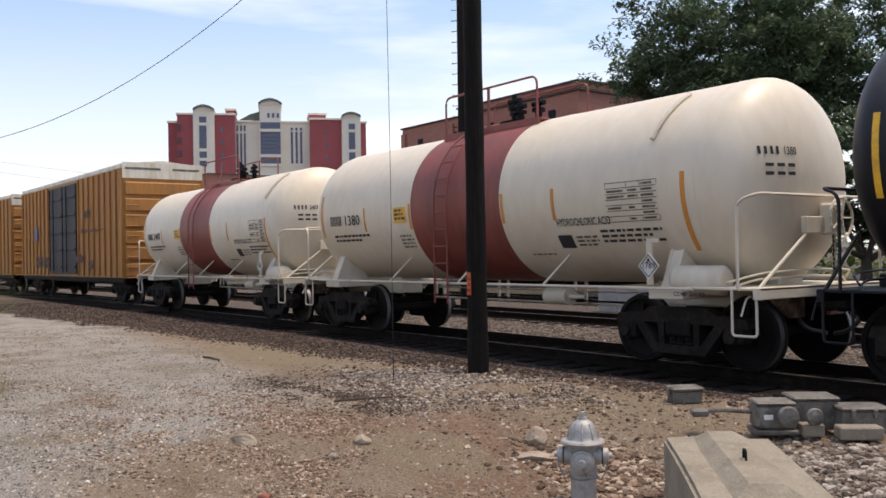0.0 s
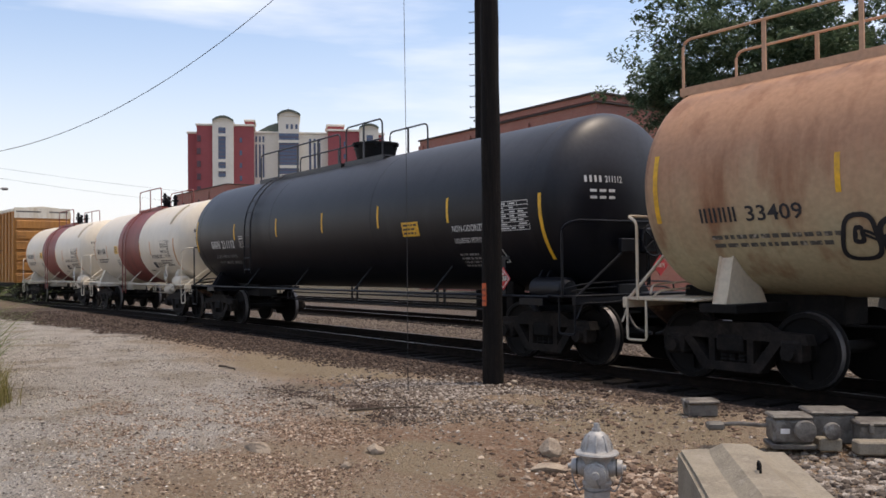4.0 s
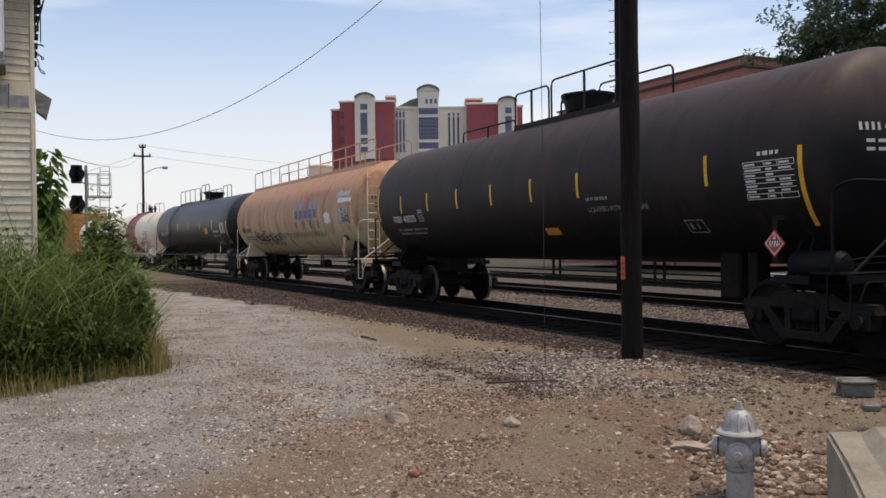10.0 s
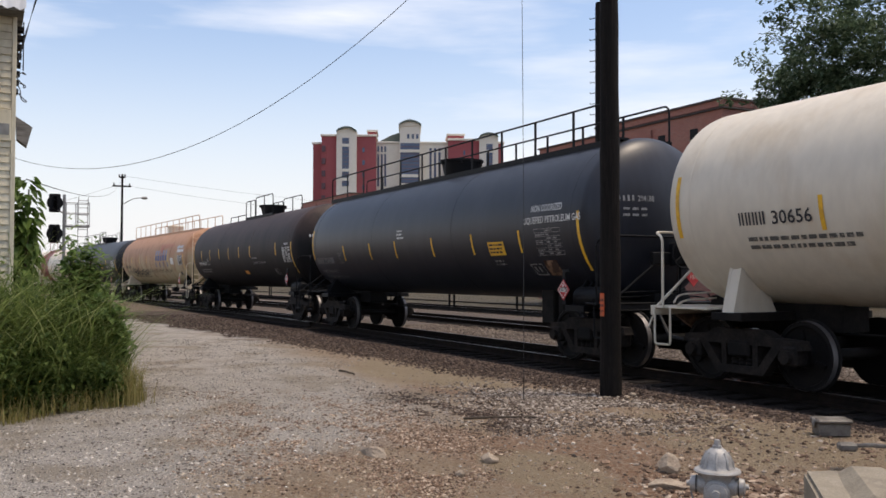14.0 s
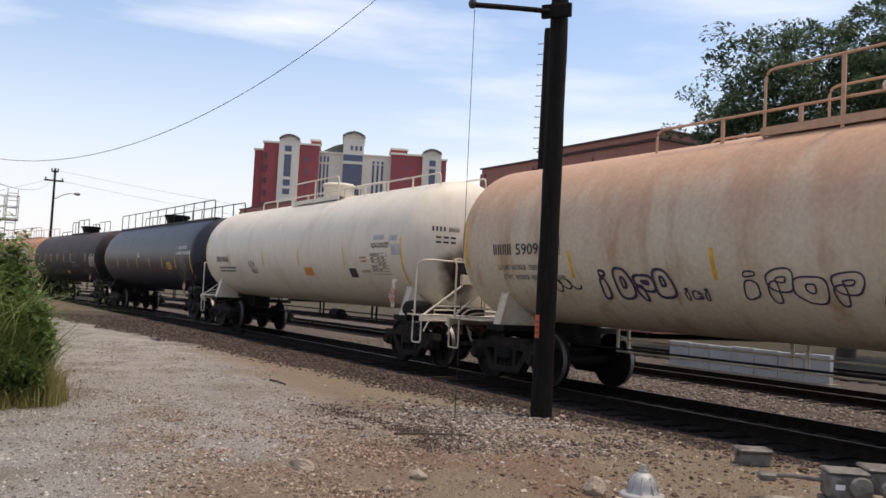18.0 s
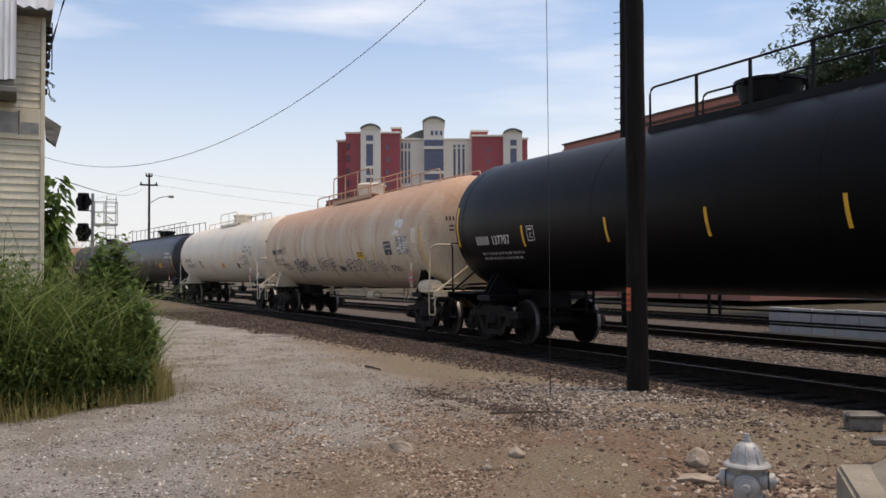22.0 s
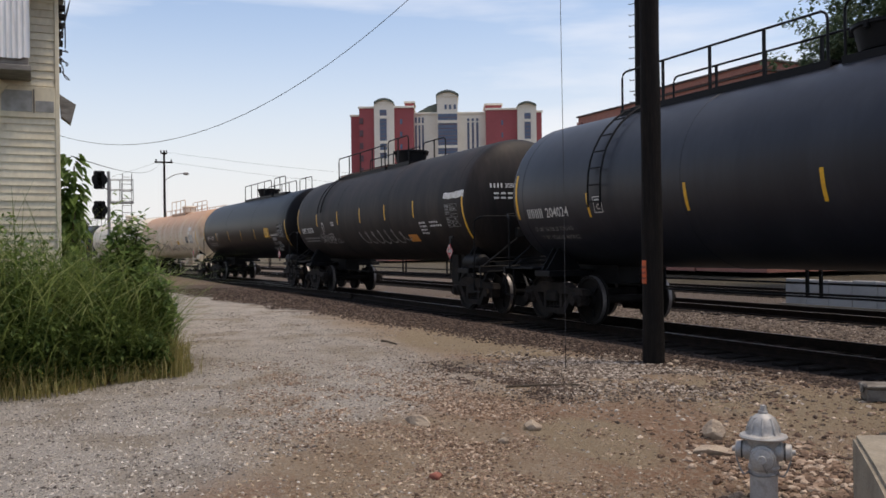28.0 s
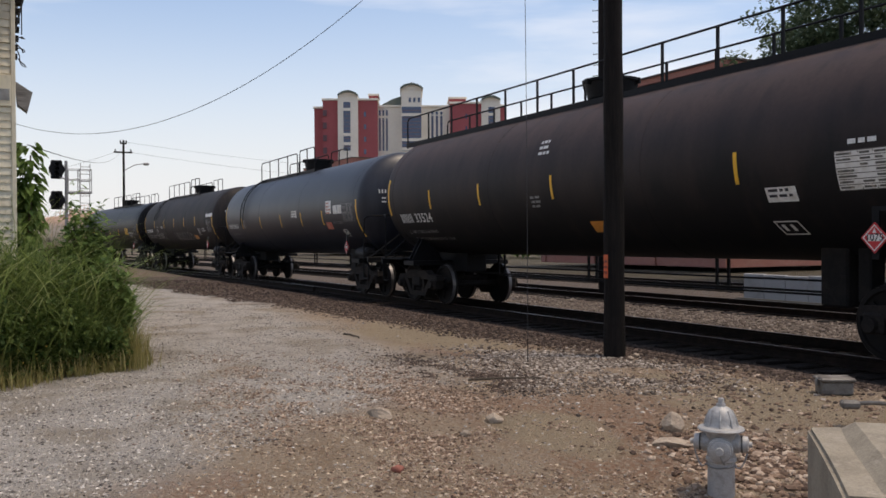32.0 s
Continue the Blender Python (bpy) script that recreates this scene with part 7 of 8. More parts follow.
M["orange_tag"] = material("orange_tag_sheet", (0.58, 0.10, 0.03), 0.6, spots=(0.45, 0.12, 0.05), spot_scale=10, grain=0.1, bump=0.02)
pole()


def far_side_pole():
    p = thing("stepped_pole", -21.8, 16.6, 0.0, "weathered wooden pole with climbing pegs behind the tracks", "utility pole")
    Shape().lathe([(-0.2, 0.17), (4, 0.155), (9.7, 0.13), (9.9, 0.12)], 16, "z").make("shaft", M["pole"], p, smooth=True)
    for k in range(16):
        z = 4.5 + k * 0.33
        Shape().tube([(-0.10, -0.06, z), (-0.3, -0.14, z), (-0.3, -0.14, z + 0.04)], 0.012, 5).make("climbing_peg", M["pole"], p)


far_side_pole()


def sagging(name, a, b, sag, r, label, n=40, low=0.5):
    a, b = Vector(a), Vector(b)
    pts = []
    for i in range(n + 1):
        t = i / n
        p = a.lerp(b, t)
        p.z -= sag * 4 * t * (1 - t)
        pts.append(p)
    ob = Shape().tube(pts, r, 6).make(name, M["wire"])
    return tagged(ob, label, "wire")


sagging("service_cable", (-14.0, 0.35, 3.18), (-2.16, 7.24, 11.36), 2.936, 0.0036, "black service cable rising from the house", 60)
sagging("far_cable", (-109.2, 14.0, 13.1), (-14.1, 0.5, 2.9), 1.0, 0.008, "thin cable to the distant pole")
sagging("far_cable", (-109.2, 15.0, 12.1), (-150.0, 100.0, 14.0), 2.0, 0.013, "thin cable beyond the distant pole")
sagging("far_cable", (-109.2, 14.2, 13.3), (-115.0, 86.0, 12.2), 1.6, 0.013, "thin cable behind the train")
sagging("far_cable", (-109.2, 13.2, 12.1), (-160.0, -16.0, 8.5), 1.3, 0.013, "thin cable past the signal")

# ---------------------------------------------------------------- railway signal
def signal():
    s0 = thing("railway_signal", -39.9, 2.85, 0.0, "grey mast railway signal with two black heads", "railway signal")
    Shape().lathe([(-0.1, 0.09), (0.25, 0.09), (0.26, 0.07), (4.9, 0.06), (4.92, 0.02)], 14, "z").make("mast", M["galv"], s0, smooth=True)
    Shape().box(-0.25, 0.25, -0.25, 0.25, -0.1, 0.18, 0.02).make("footing", M["concrete"], s0)
    for z in (4.55, 3.28):
        h = new("signal_head")
        h.parent = s0
        h.matrix_basis = pose(0.0, -0.36, z)
        Shape().lathe([(0.02, 0.31), (0.05, 0.31)], 24, "x").make("backplate", M["valve_black"], h, smooth=True)
        Shape().box(-0.26, 0.02, -0.22, 0.22, -0.38, 0.38, 0.04).make("case", M["valve_black"], h)
        for dz in (-0.2, 0.0, 0.2):
            Shape().lathe([(0.05, 0.085), (0.26, 0.09)], 14, "x", (0, 0, dz), caps=False).make("hood", M["valve_black"], h)
        Shape().tube([(0, 0.1, -0.3), (0, 0.36, -0.42)], 0.03, 6).make("bracket", M["galv"], h)
    cage = Shape().box(-0.75, 0.05, 0.0, 1.0, 3.58, 3.62).make("service_deck", M["galv"], s0)
    for z in (3.65, 4.15, 4.58):
        Shape().tube(bend([(0.0, 0.05, z), (0.0, 0.98, z), (-0.7, 0.98, z), (-0.7, 0.05, z)], 0.05), 0.015, 6).make("guard_rail", M["galv"], cage)
    for y in (0.08, 0.5, 0.98):
        for x in (0.0, -0.7):
            Shape().tube([(x, y, 3.6), (x, y, 4.6)], 0.015, 6).make("guard_post", M["galv"], cage)
    lad = new("ladder")
    lad.parent = s0
    for y in (0.62, 1.0):
        Shape().tube([(-1.6, y, 0.0), (-0.75, y, 4.9)], 0.015, 6).make("rail", M["galv"], lad)
    for k in range(16):
        t = (k + 0.5) / 16
        Shape().tube([(-1.6 + 0.85 * t, 0.62, 4.9 * t), (-1.6 + 0.85 * t, 1.0, 4.9 * t)], 0.014, 5).make("rung", M["galv"], lad)


signal()


def far_pole():
    p = thing("street_pole", -109.2, 14.0, 0.0, "distant wooden pole with cross arms and street lamp", "utility pole")
    p.matrix_basis = p.matrix_basis @ Matrix.Scale(1.8, 4)
    Shape().lathe([(-0.2, 0.095), (7.5, 0.065)], 12, "z", (0, 0, 0)).make("shaft", M["pole"], p)
    for z, w in ((7.3, 0.22), (6.72, 0.6)):
        c = Shape().box(-0.06, 0.06, -w, w * 0.9, z - 0.05, z + 0.05, 0.01).make("cross_arm", M["pole"], p)
        for y in (-w * 0.85, w * 0.75):
            Shape().lathe([(z + 0.05, 0.04), (z + 0.16, 0.05), (z + 0.2, 0.03)], 8, "z", (0, y, 0)).make("insulator", M["wire"], c)
    Shape().tube(bend([(0, 0.05, 5.55), (0.0, 0.7, 5.95), (0, 1.25, 6.02)], 0.3), 0.03, 6).make("lamp_arm", M["galv"], p)
    Shape().lathe([(1.2, 0.02), (1.25, 0.09), (1.5, 0.1), (1.58, 0.03)], 10, "y", (0, 0, 6.0)).make("lamp_head", M["galv"], p, smooth=True)


far_pole()

# ---------------------------------------------------------------- hotel tower
def hotel():
    h = thing("hotel_tower", -210.7, 71.6, 0.0, "distant cream and maroon hotel tower with arched roofs", "building", rz=65.1)
    U = 0.141                                   # metres for each step of the elevation grid
    X = lambda a: (a - 683) * U
    Z = lambda b: 35.0 + (222 - b) * U
    red, cream, glass, white = M["hotel_red"], M["hotel_cream"], M["hotel_glass"], M["hotel_trim"]

    def mass(name, a0, a1, b, mat, y0=0.0, y1=16.0, cap=True):
        o = Shape().box(X(a0), X(a1), y0, y1, 0, Z(b), 0.0).make(name, mat, h)
        if cap:
            Shape().box(X(a0) - 0.25, X(a1) + 0.25, y0 - 0.3, y1, Z(b), Z(b) + 0.5, 0.05).make("cornice", white, o)
        return o

    def arch(a0, a1, b, rise, y0, y1):
        """Barrel roof over a bay."""
        x0, x1, z0 = X(a0), X(a1), Z(b)
        n = 12
        out = [(x0 + (x1 - x0) * i / n, z0 + rise * U * math.sin(math.pi * i / n) ** 0.8) for i in range(n + 1)]
        s = Shape().prism(out, y0, y1)
        s.make("gable", cream, h)
        top = [(p[0], p[1]) for p in out] + [(p[0], p[1] + 0.45) for p in out[::-1]]
        Shape().prism(top, y0 - 0.6, y1).make("barrel_roof", M["hotel_roof"], h)

    def strip(a0, a1, b0, b1, y, floors, bars=()):
        """A tall window strip of panes, one to a floor, with pale spandrels."""
        w = Shape().box(X(a0), X(a1), y - 0.05, y + 0.3, Z(b1), Z(b0)).make("window", glass, h)
        for i in range(1, floors):
            z = Z(b1) + (Z(b0) - Z(b1)) * i / floors
            Shape().box(X(a0), X(a1), y - 0.10, y - 0.05, z - 0.07, z + 0.07).make("mullion", M["hotel_mullion"], w)
        for b in bars:
            Shape().box(X(a0) - 0.3, X(a1) + 0.3, y - 0.25, y - 0.05, Z(b) - 0.35, Z(b) + 0.35).make("spandrel", cream, w)

    mass("wing", 683, 702, 222, red, 3.0)
    mass("wing", 700, 729, 211, red, 0.0)
    for k in range(9):
        z = Z(225) - k * 3.1
        Shape().box(X(700.5), X(707), -0.35, -0.02, z - 1.9, z - 0.4).make("balcony", M["hotel_mullion"], h)
    mass("bay", 727, 762, 205, cream, -1.2, 14, cap=False)
    arch(727, 762, 205, 7, -1.3, 10)
    strip(737, 749, 215, 300, -1.25, 12, (228, 272, 288))
    mass("wing", 762, 796, 211, red, 0.0)
    mass("penthouse", 780, 796, 198, red, 4.0, 12)
    for k in range(8):
        z = Z(228) - k * 3.1
        Shape().box(X(772), X(776), -0.06, 0.0, z - 1.6, z - 0.4).make("window", glass, h)
    mass("link", 795, 840, 221, cream, 2.0)
    for k in range(3):
        a = 798 + k * 6.2
        strip(a, a + 3.2, 240, 298, 1.95, 10)
        Shape().box(X(a), X(a + 3.4), 1.90, 2.0, Z(236), Z(226)).make("window", glass, h)
        Shape().box(X(a + 3.4), X(a + 5.8), 1.80, 2.0, Z(298), Z(222)).make("pilaster", white, h)
    s = Shape().prism([(X(795), Z(220)), (X(838), Z(220)), (X(838), Z(200)), (X(822), Z(205))], 3.0, 12)
    s.make("lean_roof", M["hotel_roof"], h)
    mass("tower", 838, 874, 193, cream, -0.8, 14, cap=False)
    arch(836, 876, 193, 8, -1.0, 12)
    strip(839, 873, 223, 300, -0.85, 12, (237, 281, 297))
    for a in (851, 859, 867):
        Shape().box(X(a), X(a + 4), -0.9, -0.75, Z(215), Z(207)).make("window", glass, h)
    Shape().tube([(X(856), 3, Z(186)), (X(856), 3, Z(175))], 0.12, 6).make("mast", M["galv"], h)
    mass("link", 873, 926, 221, cream, 2.0)
    for a in (891, 899, 907):
        strip(a, a + 4, 236, 292, 1.95, 10)
        Shape().box(X(a), X(a + 4), 1.90, 2.0, Z(234), Z(229)).make("window", glass, h)
        Shape().box(X(a + 4), X(a + 7), 1.80, 2.0, Z(296), Z(228)).make("pilaster", white, h)
    mass("wing", 924, 981, 217, red, 0.0)
    mass("penthouse", 924, 953, 205, red, 3.0, 12)
    for k in range(8):
        z = Z(232) - k * 3.1
        Shape().box(X(951), X(954), -0.06, 0.0, z - 1.6, z - 0.4).make("window", glass, h)
    mass("bay", 979, 1012, 213, cream, -1.2, 14, cap=False)
    arch(979, 1012, 213, 6, -1.3, 10)
    strip(991, 1002, 224, 300, -1.25, 11, (237, 272))
    mass("wing", 1010, 1023, 221, red, 1.0)


M["hotel_trim"] = material("pale_cornice", (0.66, 0.62, 0.54), 0.8, grain=0.05, grain_scale=2, bump=0)
M["hotel_roof"] = material("grey_green_metal_roof", (0.10, 0.12, 0.10), 0.6, grain=0.1, grain_scale=2, bump=0)
M["hotel_mullion"] = material("dark_balcony_recess", (0.10, 0.055, 0.065), 0.7, grain=0.1, grain_scale=2, bump=0)
hotel()


# ---------------------------------------------------------------- brick warehouses
def brick_material():
    m = bpy.data.materials.new("coursed_red_brick")
    m.use_nodes = True
    nt = m.node_tree
    bsdf = nt.nodes["Principled BSDF"]
    bsdf.inputs["Roughness"].default_value = 0.9
    co = nt.nodes.new("ShaderNodeTexCoord")
    sep = nt.nodes.new("ShaderNodeSeparateXYZ")
    comb = nt.nodes.new("ShaderNodeCombineXYZ")
    nt.links.new(co.outputs["Object"], sep.inputs[0])
    add = nt.nodes.new("ShaderNodeMath")
    nt.links.new(sep.outputs["X"], add.inputs[0])
    nt.links.new(sep.outputs["Y"], add.inputs[1])
    nt.links.new(add.outputs[0], comb.inputs["X"])
    nt.links.new(sep.outputs["Z"], comb.inputs["Y"])
    br = nt.nodes.new("ShaderNodeTexBrick")
    br.inputs["Scale"].default_value = 1.0
    br.inputs["Brick Width"].default_value, br.inputs["Row Height"].default_value = 0.215, 0.075
    br.inputs["Mortar Size"].default_value = 0.006
    br.inputs["Color1"].default_value = (0.33, 0.135, 0.10, 1)
    br.inputs["Color2"].default_value = (0.265, 0.105, 0.08, 1)
    br.inputs["Mortar"].default_value = (0.30, 0.20, 0.155, 1)
    nt.links.new(comb.outputs[0], br.inputs["Vector"])
    n = nt.nodes.new("ShaderNodeTexNoise")
    n.inputs["Scale"].default_value, n.inputs["Detail"].default_value = 0.5, 6
    nt.links.new(co.outputs["Object"], n.inputs["Vector"])
    mx = nt.nodes.new("ShaderNodeMix")
    mx.data_type = "RGBA"
    rg = nt.nodes.new("ShaderNodeMapRange")
    rg.inputs["From Min"].default_value, rg.inputs["From Max"].default_value, rg.inputs["To Max"].default_value = 0.45, 0.75, 0.6
    nt.links.new(n.outputs["Fac"], rg.inputs["Value"])
    nt.links.new(rg.outputs[0], mx.inputs["Factor"])
    nt.links.new(br.outputs["Color"], mx.inputs["A"])
    mx.inputs["B"].default_value = (0.28, 0.105, 0.075, 1)
    nt.links.new(mx.outputs["Result"], bsdf.inputs["Base Color"])
    return m


M["brickwork"] = brick_material()
M["old_tar"] = material("weathered_coping", (0.06, 0.045, 0.04), 0.8, grain=0.2, grain_scale=3, bump=0)


def warehouse(x0, x1, y, z, depth, label, step=None, vents=()):
    w = thing("brick_warehouse", x0, y, 0.0, label, "building")
    L = x1 - x0
    Shape().box(0, L, 0, depth, 0, z, 0.0).make("wall", M["brickwork"], w)
    Shape().box(-0.12, L + 0.12, -0.12, depth + 0.1, z, z + 0.10, 0.02).make("coping", M["old_tar"], w)
    if step:
        Shape().box(step, L, -0.03, depth, z + 0.16, z + 0.5).make("parapet", M["brickwork"], w)
        Shape().box(step - 0.08, L + 0.12, -0.13, depth, z + 0.5, z + 0.6).make("coping", M["old_tar"], w)
    k = max(2, int(L / 5))
    for i in range(k + 1):
        xx = min(max(L * i / k, 0.25), L - 0.25)
        Shape().box(xx - 0.25, xx + 0.25, -0.14, -0.003, 0, z - 0.35).make("pilaster", M["brickwork"], w)
    for vx, vz in vents:
        o = Shape().box(vx - 0.3, vx + 0.3, -0.02, 0.05, vz - 0.28, vz + 0.28).make("vent", M["valve_black"], w)
        Shape().box(vx - 0.36, vx + 0.36, -0.05, -0.01, vz - 0.36, vz - 0.28).make("sill", M["concrete"], o)


warehouse(-51.8, -34.45, 34.2, 10.35, 14, "long red brick warehouse with parapet behind the tracks", 6.5, [(2.2, 9.2), (6.0, 9.2), (10.0, 9.3), (12.6, 9.3), (15.2, 9.3)])
warehouse(-122.0, -103.0, 40.0, 11.9, 20, "lower brick building in front of the hotel", None, [(3, 10.4), (9, 10.4), (15, 10.4)])

# ---------------------------------------------------------------- barrier wall and far bank behind the tracks
def barrier():
    b = thing("panel_wall", -17.95, 18.4, 0.0, "low white panel wall behind the tracks", "wall", kind="structure")
    for i in range(7):
        x = i * 0.72
        Shape().box(x, x + 0.705, 0, 0.14, -0.13, 0.54 - 0.012 * (i % 3), 0.012).make("panel", M["panel_white"], b)
    for i in range(4):
        Shape().box(i * 1.44 - 0.04, i * 1.44 + 0.04, 0.14, 0.22, -0.3, 0.5).make("post", M["galv"], b)
    Shape().box(-0.1, 5.15, -0.16, 0.2, -0.33, -0.12).make("footing", M["concrete"], b)


barrier()


# ---------------------------------------------------------------- house
def house():
    h = thing("house", -14.0, 0.35, 0.0, "old cream clapboard house with a tin-clad overhang", "house")
    Shape().box(-7.0, -0.03, -6.0, -0.03, 0, 5.25).make("wall", M["siding"], h)
    z, first = 0.25, None
    rnd = random.Random(8)
    prof_b = Shape()
    # one lapped board, thicker at its lower edge, running across the gable wall
    prof_b.add([(-0.03, -6.0, 0.0), (0.022, -6.0, 0.0), (0.003, -6.0, 0.114), (-0.03, -6.0, 0.114), (-0.03, -0.02, 0.0), (0.022, -0.02, 0.0), (0.003, -0.02, 0.114), (-0.03, -0.02, 0.114)],
               [(0, 1, 2, 3), (7, 6, 5, 4), (1, 5, 6, 2), (0, 4, 5, 1), (2, 6, 7, 3)])
    while z < 5.15:
        if first is None:
            first = prof_b.make("clapboard", M["siding"], h)
            o = first
        else:
            o = new("clapboard", first.data)
            o.parent = h
        o.matrix_basis = pose(rnd.uniform(-0.004, 0.004), 0, z, 0, 0, rnd.uniform(-0.05, 0.05))
        z += 0.110
    for zz in [0.3 + 0.214 * i for i in range(23)]:
        Shape().box(-7.0, -0.04, -0.028, -0.012, zz, zz + 0.2).make("side_board", M["siding"], h)
    Shape().box(-0.05, 0.035, -0.06, 0.0, 0, 5.2, 0.006).make("corner_trim", M["siding"], h)
    # tin-clad box overhang
    ov = Shape().box(0.0, 0.76, -6.0, -0.40, 4.02, 5.2).make("overhang", M["old_wood"], h, "grey weathered wooden overhang")
    vs, fs = [], []
    n = 240
    for i in range(n + 1):
        y = -6.0 + 5.62 * i / n
        d = 0.014 * math.cos(i * math.pi / 1.5) + (0.01 if (i // 59) % 2 else 0.0)
        vs += [(0.79 + d, y, 4.12 - 0.02 * (i // 59 % 2)), (0.775 + d, y, 5.22)]
    for i in range(n):
        fs.append((2 * i, 2 * i + 2, 2 * i + 3, 2 * i + 1))
    obj("tin_sheet", vs, fs, M["tin"], ov, "corrugated galvanised tin cladding")
    Shape().box(-0.02, 0.80, -6.0, -0.37, 3.94, 4.02, 0.01).make("soffit_board", M["old_wood"], ov)
    # tin roof edge
    vs, fs = [], []
    n = 160
    for i in range(n + 1):
        y = -6.2 + 6.3 * i / n
        d = 0.02 * math.cos(i * math.pi / 2)
        vs += [(0.42, y, 5.22 + d), (0.36, y, 5.62 + d), (-3.6, y, 7.3 + d)]
    for i in range(n):
        for k in range(2):
            fs.append((3 * i + k, 3 * i + 3 + k, 3 * i + 4 + k, 3 * i + 1 + k))
    obj("roof_sheet", vs, fs, M["tin"], h, "pale corrugated roof sheet")
    Shape().add([(-7.0, -6.1, 5.2), (0.38, -6.1, 5.2), (0.38, 0.08, 5.2), (-7.0, 0.08, 5.2), (-7.0, -6.1, 5.26), (0.38, -6.1, 5.26), (0.38, 0.08, 5.26), (-7.0, 0.08, 5.26)],
                [(0, 3, 2, 1), (4, 5, 6, 7), (0, 1, 5, 4), (1, 2, 6, 5), (2, 3, 7, 6), (3, 0, 4, 7)]).make("eave_board", M["old_wood"], h)
    obj("roof_back", [(-3.6, -6.1, 7.28), (-7.4, -6.1, 5.3), (-7.4, 0.08, 5.3), (-3.6, 0.08, 7.28)], [(0, 1, 2, 3)], M["tin"], h)
    obj("gable_end", [(0.3, 0.0, 5.25), (-3.6, 0.0, 7.25), (-7.2, 0.0, 5.25)], [(0, 1, 2)], M["siding"], h)
    # strip window filled with grey panels
    w = Shape().box(0.012, 0.045, -0.82, -0.06, 3.42, 3.86, 0.004).make("window_frame", M["siding"], h)
    for y0, y1 in ((-0.76, -0.36), (-0.32, -0.08)):
        Shape().box(0.02, 0.052, y0, y1, 3.50, 3.80 if y0 < -0.5 else 3.66).make("window_panel", M["old_glass"], w)
    Shape().box(0.03, 0.06, -0.35, -0.33, 3.48, 3.82).make("mullion", M["old_wood"], w)
    # boarded opening with its trim and a fallen diagonal board
    b = Shape().box(0.012, 0.05, -2.2, -0.92, 1.72, 2.9, 0.004).make("opening_frame", M["siding"], h)
    Shape().box(0.02, 0.058, -2.1, -0.99, 1.78, 2.84).make("plywood_sheet", M["old_wood"], b, "grey rotten plywood sheet")
    Shape().box(0.02, 0.07, -0.12, 0.12, -0.8, 0.8, 0.004, Matrix.Translation((0.03, -1.25, 3.3)) @ Matrix.Rotation(radians(-38), 4, "X")).make("loose_board", M["siding"], h)
    # slatted rafter tails, flap and hanging cable at the corner
    for k in range(8):
        Shape().box(-0.3, -0.12, 0.0, 0.095 - 0.009 * k, 5.05 - k * 0.13, 5.11 - k * 0.13).make("slat", M["steel_dark"], h)
    Shape().box(-0.25, -0.2, 0.085, 0.10, 4.5, 5.2).make("slat_rail", M["steel_dark"], h)
    Shape().add([(0.0, 0.0, 3.78), (0.0, 0.22, 3.64), (0.0, 0.15, 3.36), (0.0, 0.02, 3.46), (-0.25, 0.0, 3.78), (-0.25, 0.22, 3.64), (-0.25, 0.15, 3.36), (-0.25, 0.02, 3.46)],
                [(0, 1, 2, 3), (7, 6, 5, 4), (0, 4, 5, 1), (1, 5, 6, 2), (2, 6, 7, 3), (3, 7, 4, 0)]).make("bent_flap", M["old_wood"], h)
    pts = []
    for i in range(40):
        a = i * 0.42
        pts.append((0.02, 0.07 + 0.05 * math.sin(a) + 0.02 * math.sin(a * 2.3), 4.45 - 0.008 * i * (1.4 + 0.3 * math.sin(a)) - 0.05 * math.cos(a)))
    Shape().tube(pts, 0.008, 5).make("cable_loop", M["wire"], h)
    Shape().tube([(0.0, 0.0, 4.5), (0.05, 0.12, 5.0), (0.1, 0.22, 5.4), (0.8, 0.6, 6.6)], 0.013, 6).make("drop_cable", M["wire"], h)


M["old_wood"] = material("grey_old_wood", (0.20, 0.185, 0.165), 0.85, spots=(0.11, 0.10, 0.09), spot_scale=4, grain=0.2, grain_scale=25, bump=0.4, stretch=(1, 0.4, 3))
M["old_glass"] = material("grimy_grey_panel", (0.27, 0.27, 0.26), 0.4, spots=(0.18, 0.175, 0.165), spot_scale=5, grain=0.1, bump=0.03)
house()


# ---------------------------------------------------------------- plants
def blade(vs, fs, x, y, z, h, width, lean, droop, rnd):
    n = 6
    b = len(vs)
    side = Vector((-math.sin(lean), math.cos(lean), 0))
    for i in range(n + 1):
        t = i / n
        out = droop * t * t
        up = h * (t - 0.32 * (droop / max(h, 0.1)) * t ** 3)
        p = Vector((x + math.cos(lean) * out, y + math.sin(lean) * out, z + up))
        w = width * (1 - t) ** 0.7 * 0.5 + 0.0008
        vs.append(p - side * w)
        vs.append(p + side * w)
    for i in range(n):
        fs.append((b + 2 * i, b + 2 * i + 1, b + 2 * i + 3, b + 2 * i + 2))


def leafy_material(name, a, b, c, thinness=0.42):
    m = random_stone_material(name, a, b, c, 0.5)
    bs = m.node_tree.nodes["Principled BSDF"]
    bs.inputs["Roughness"].default_value = 0.55
    nt = m.node_tree
    thin = nt.nodes.new("ShaderNodeBsdfTranslucent")
    blend = nt.nodes.new("ShaderNodeMixShader")
    blend.inputs[0].default_value = thinness
    for n in nt.nodes:
        if n.type == "HUE_SAT":
            nt.links.new(n.outputs["Color"], thin.inputs["Color"])
        if n.type == "OUTPUT_MATERIAL":
            nt.links.new(bs.outputs[0], blend.inputs[1])
            nt.links.new(thin.outputs[0], blend.inputs[2])
            nt.links.new(blend.outputs[0], n.inputs["Surface"])
    return m


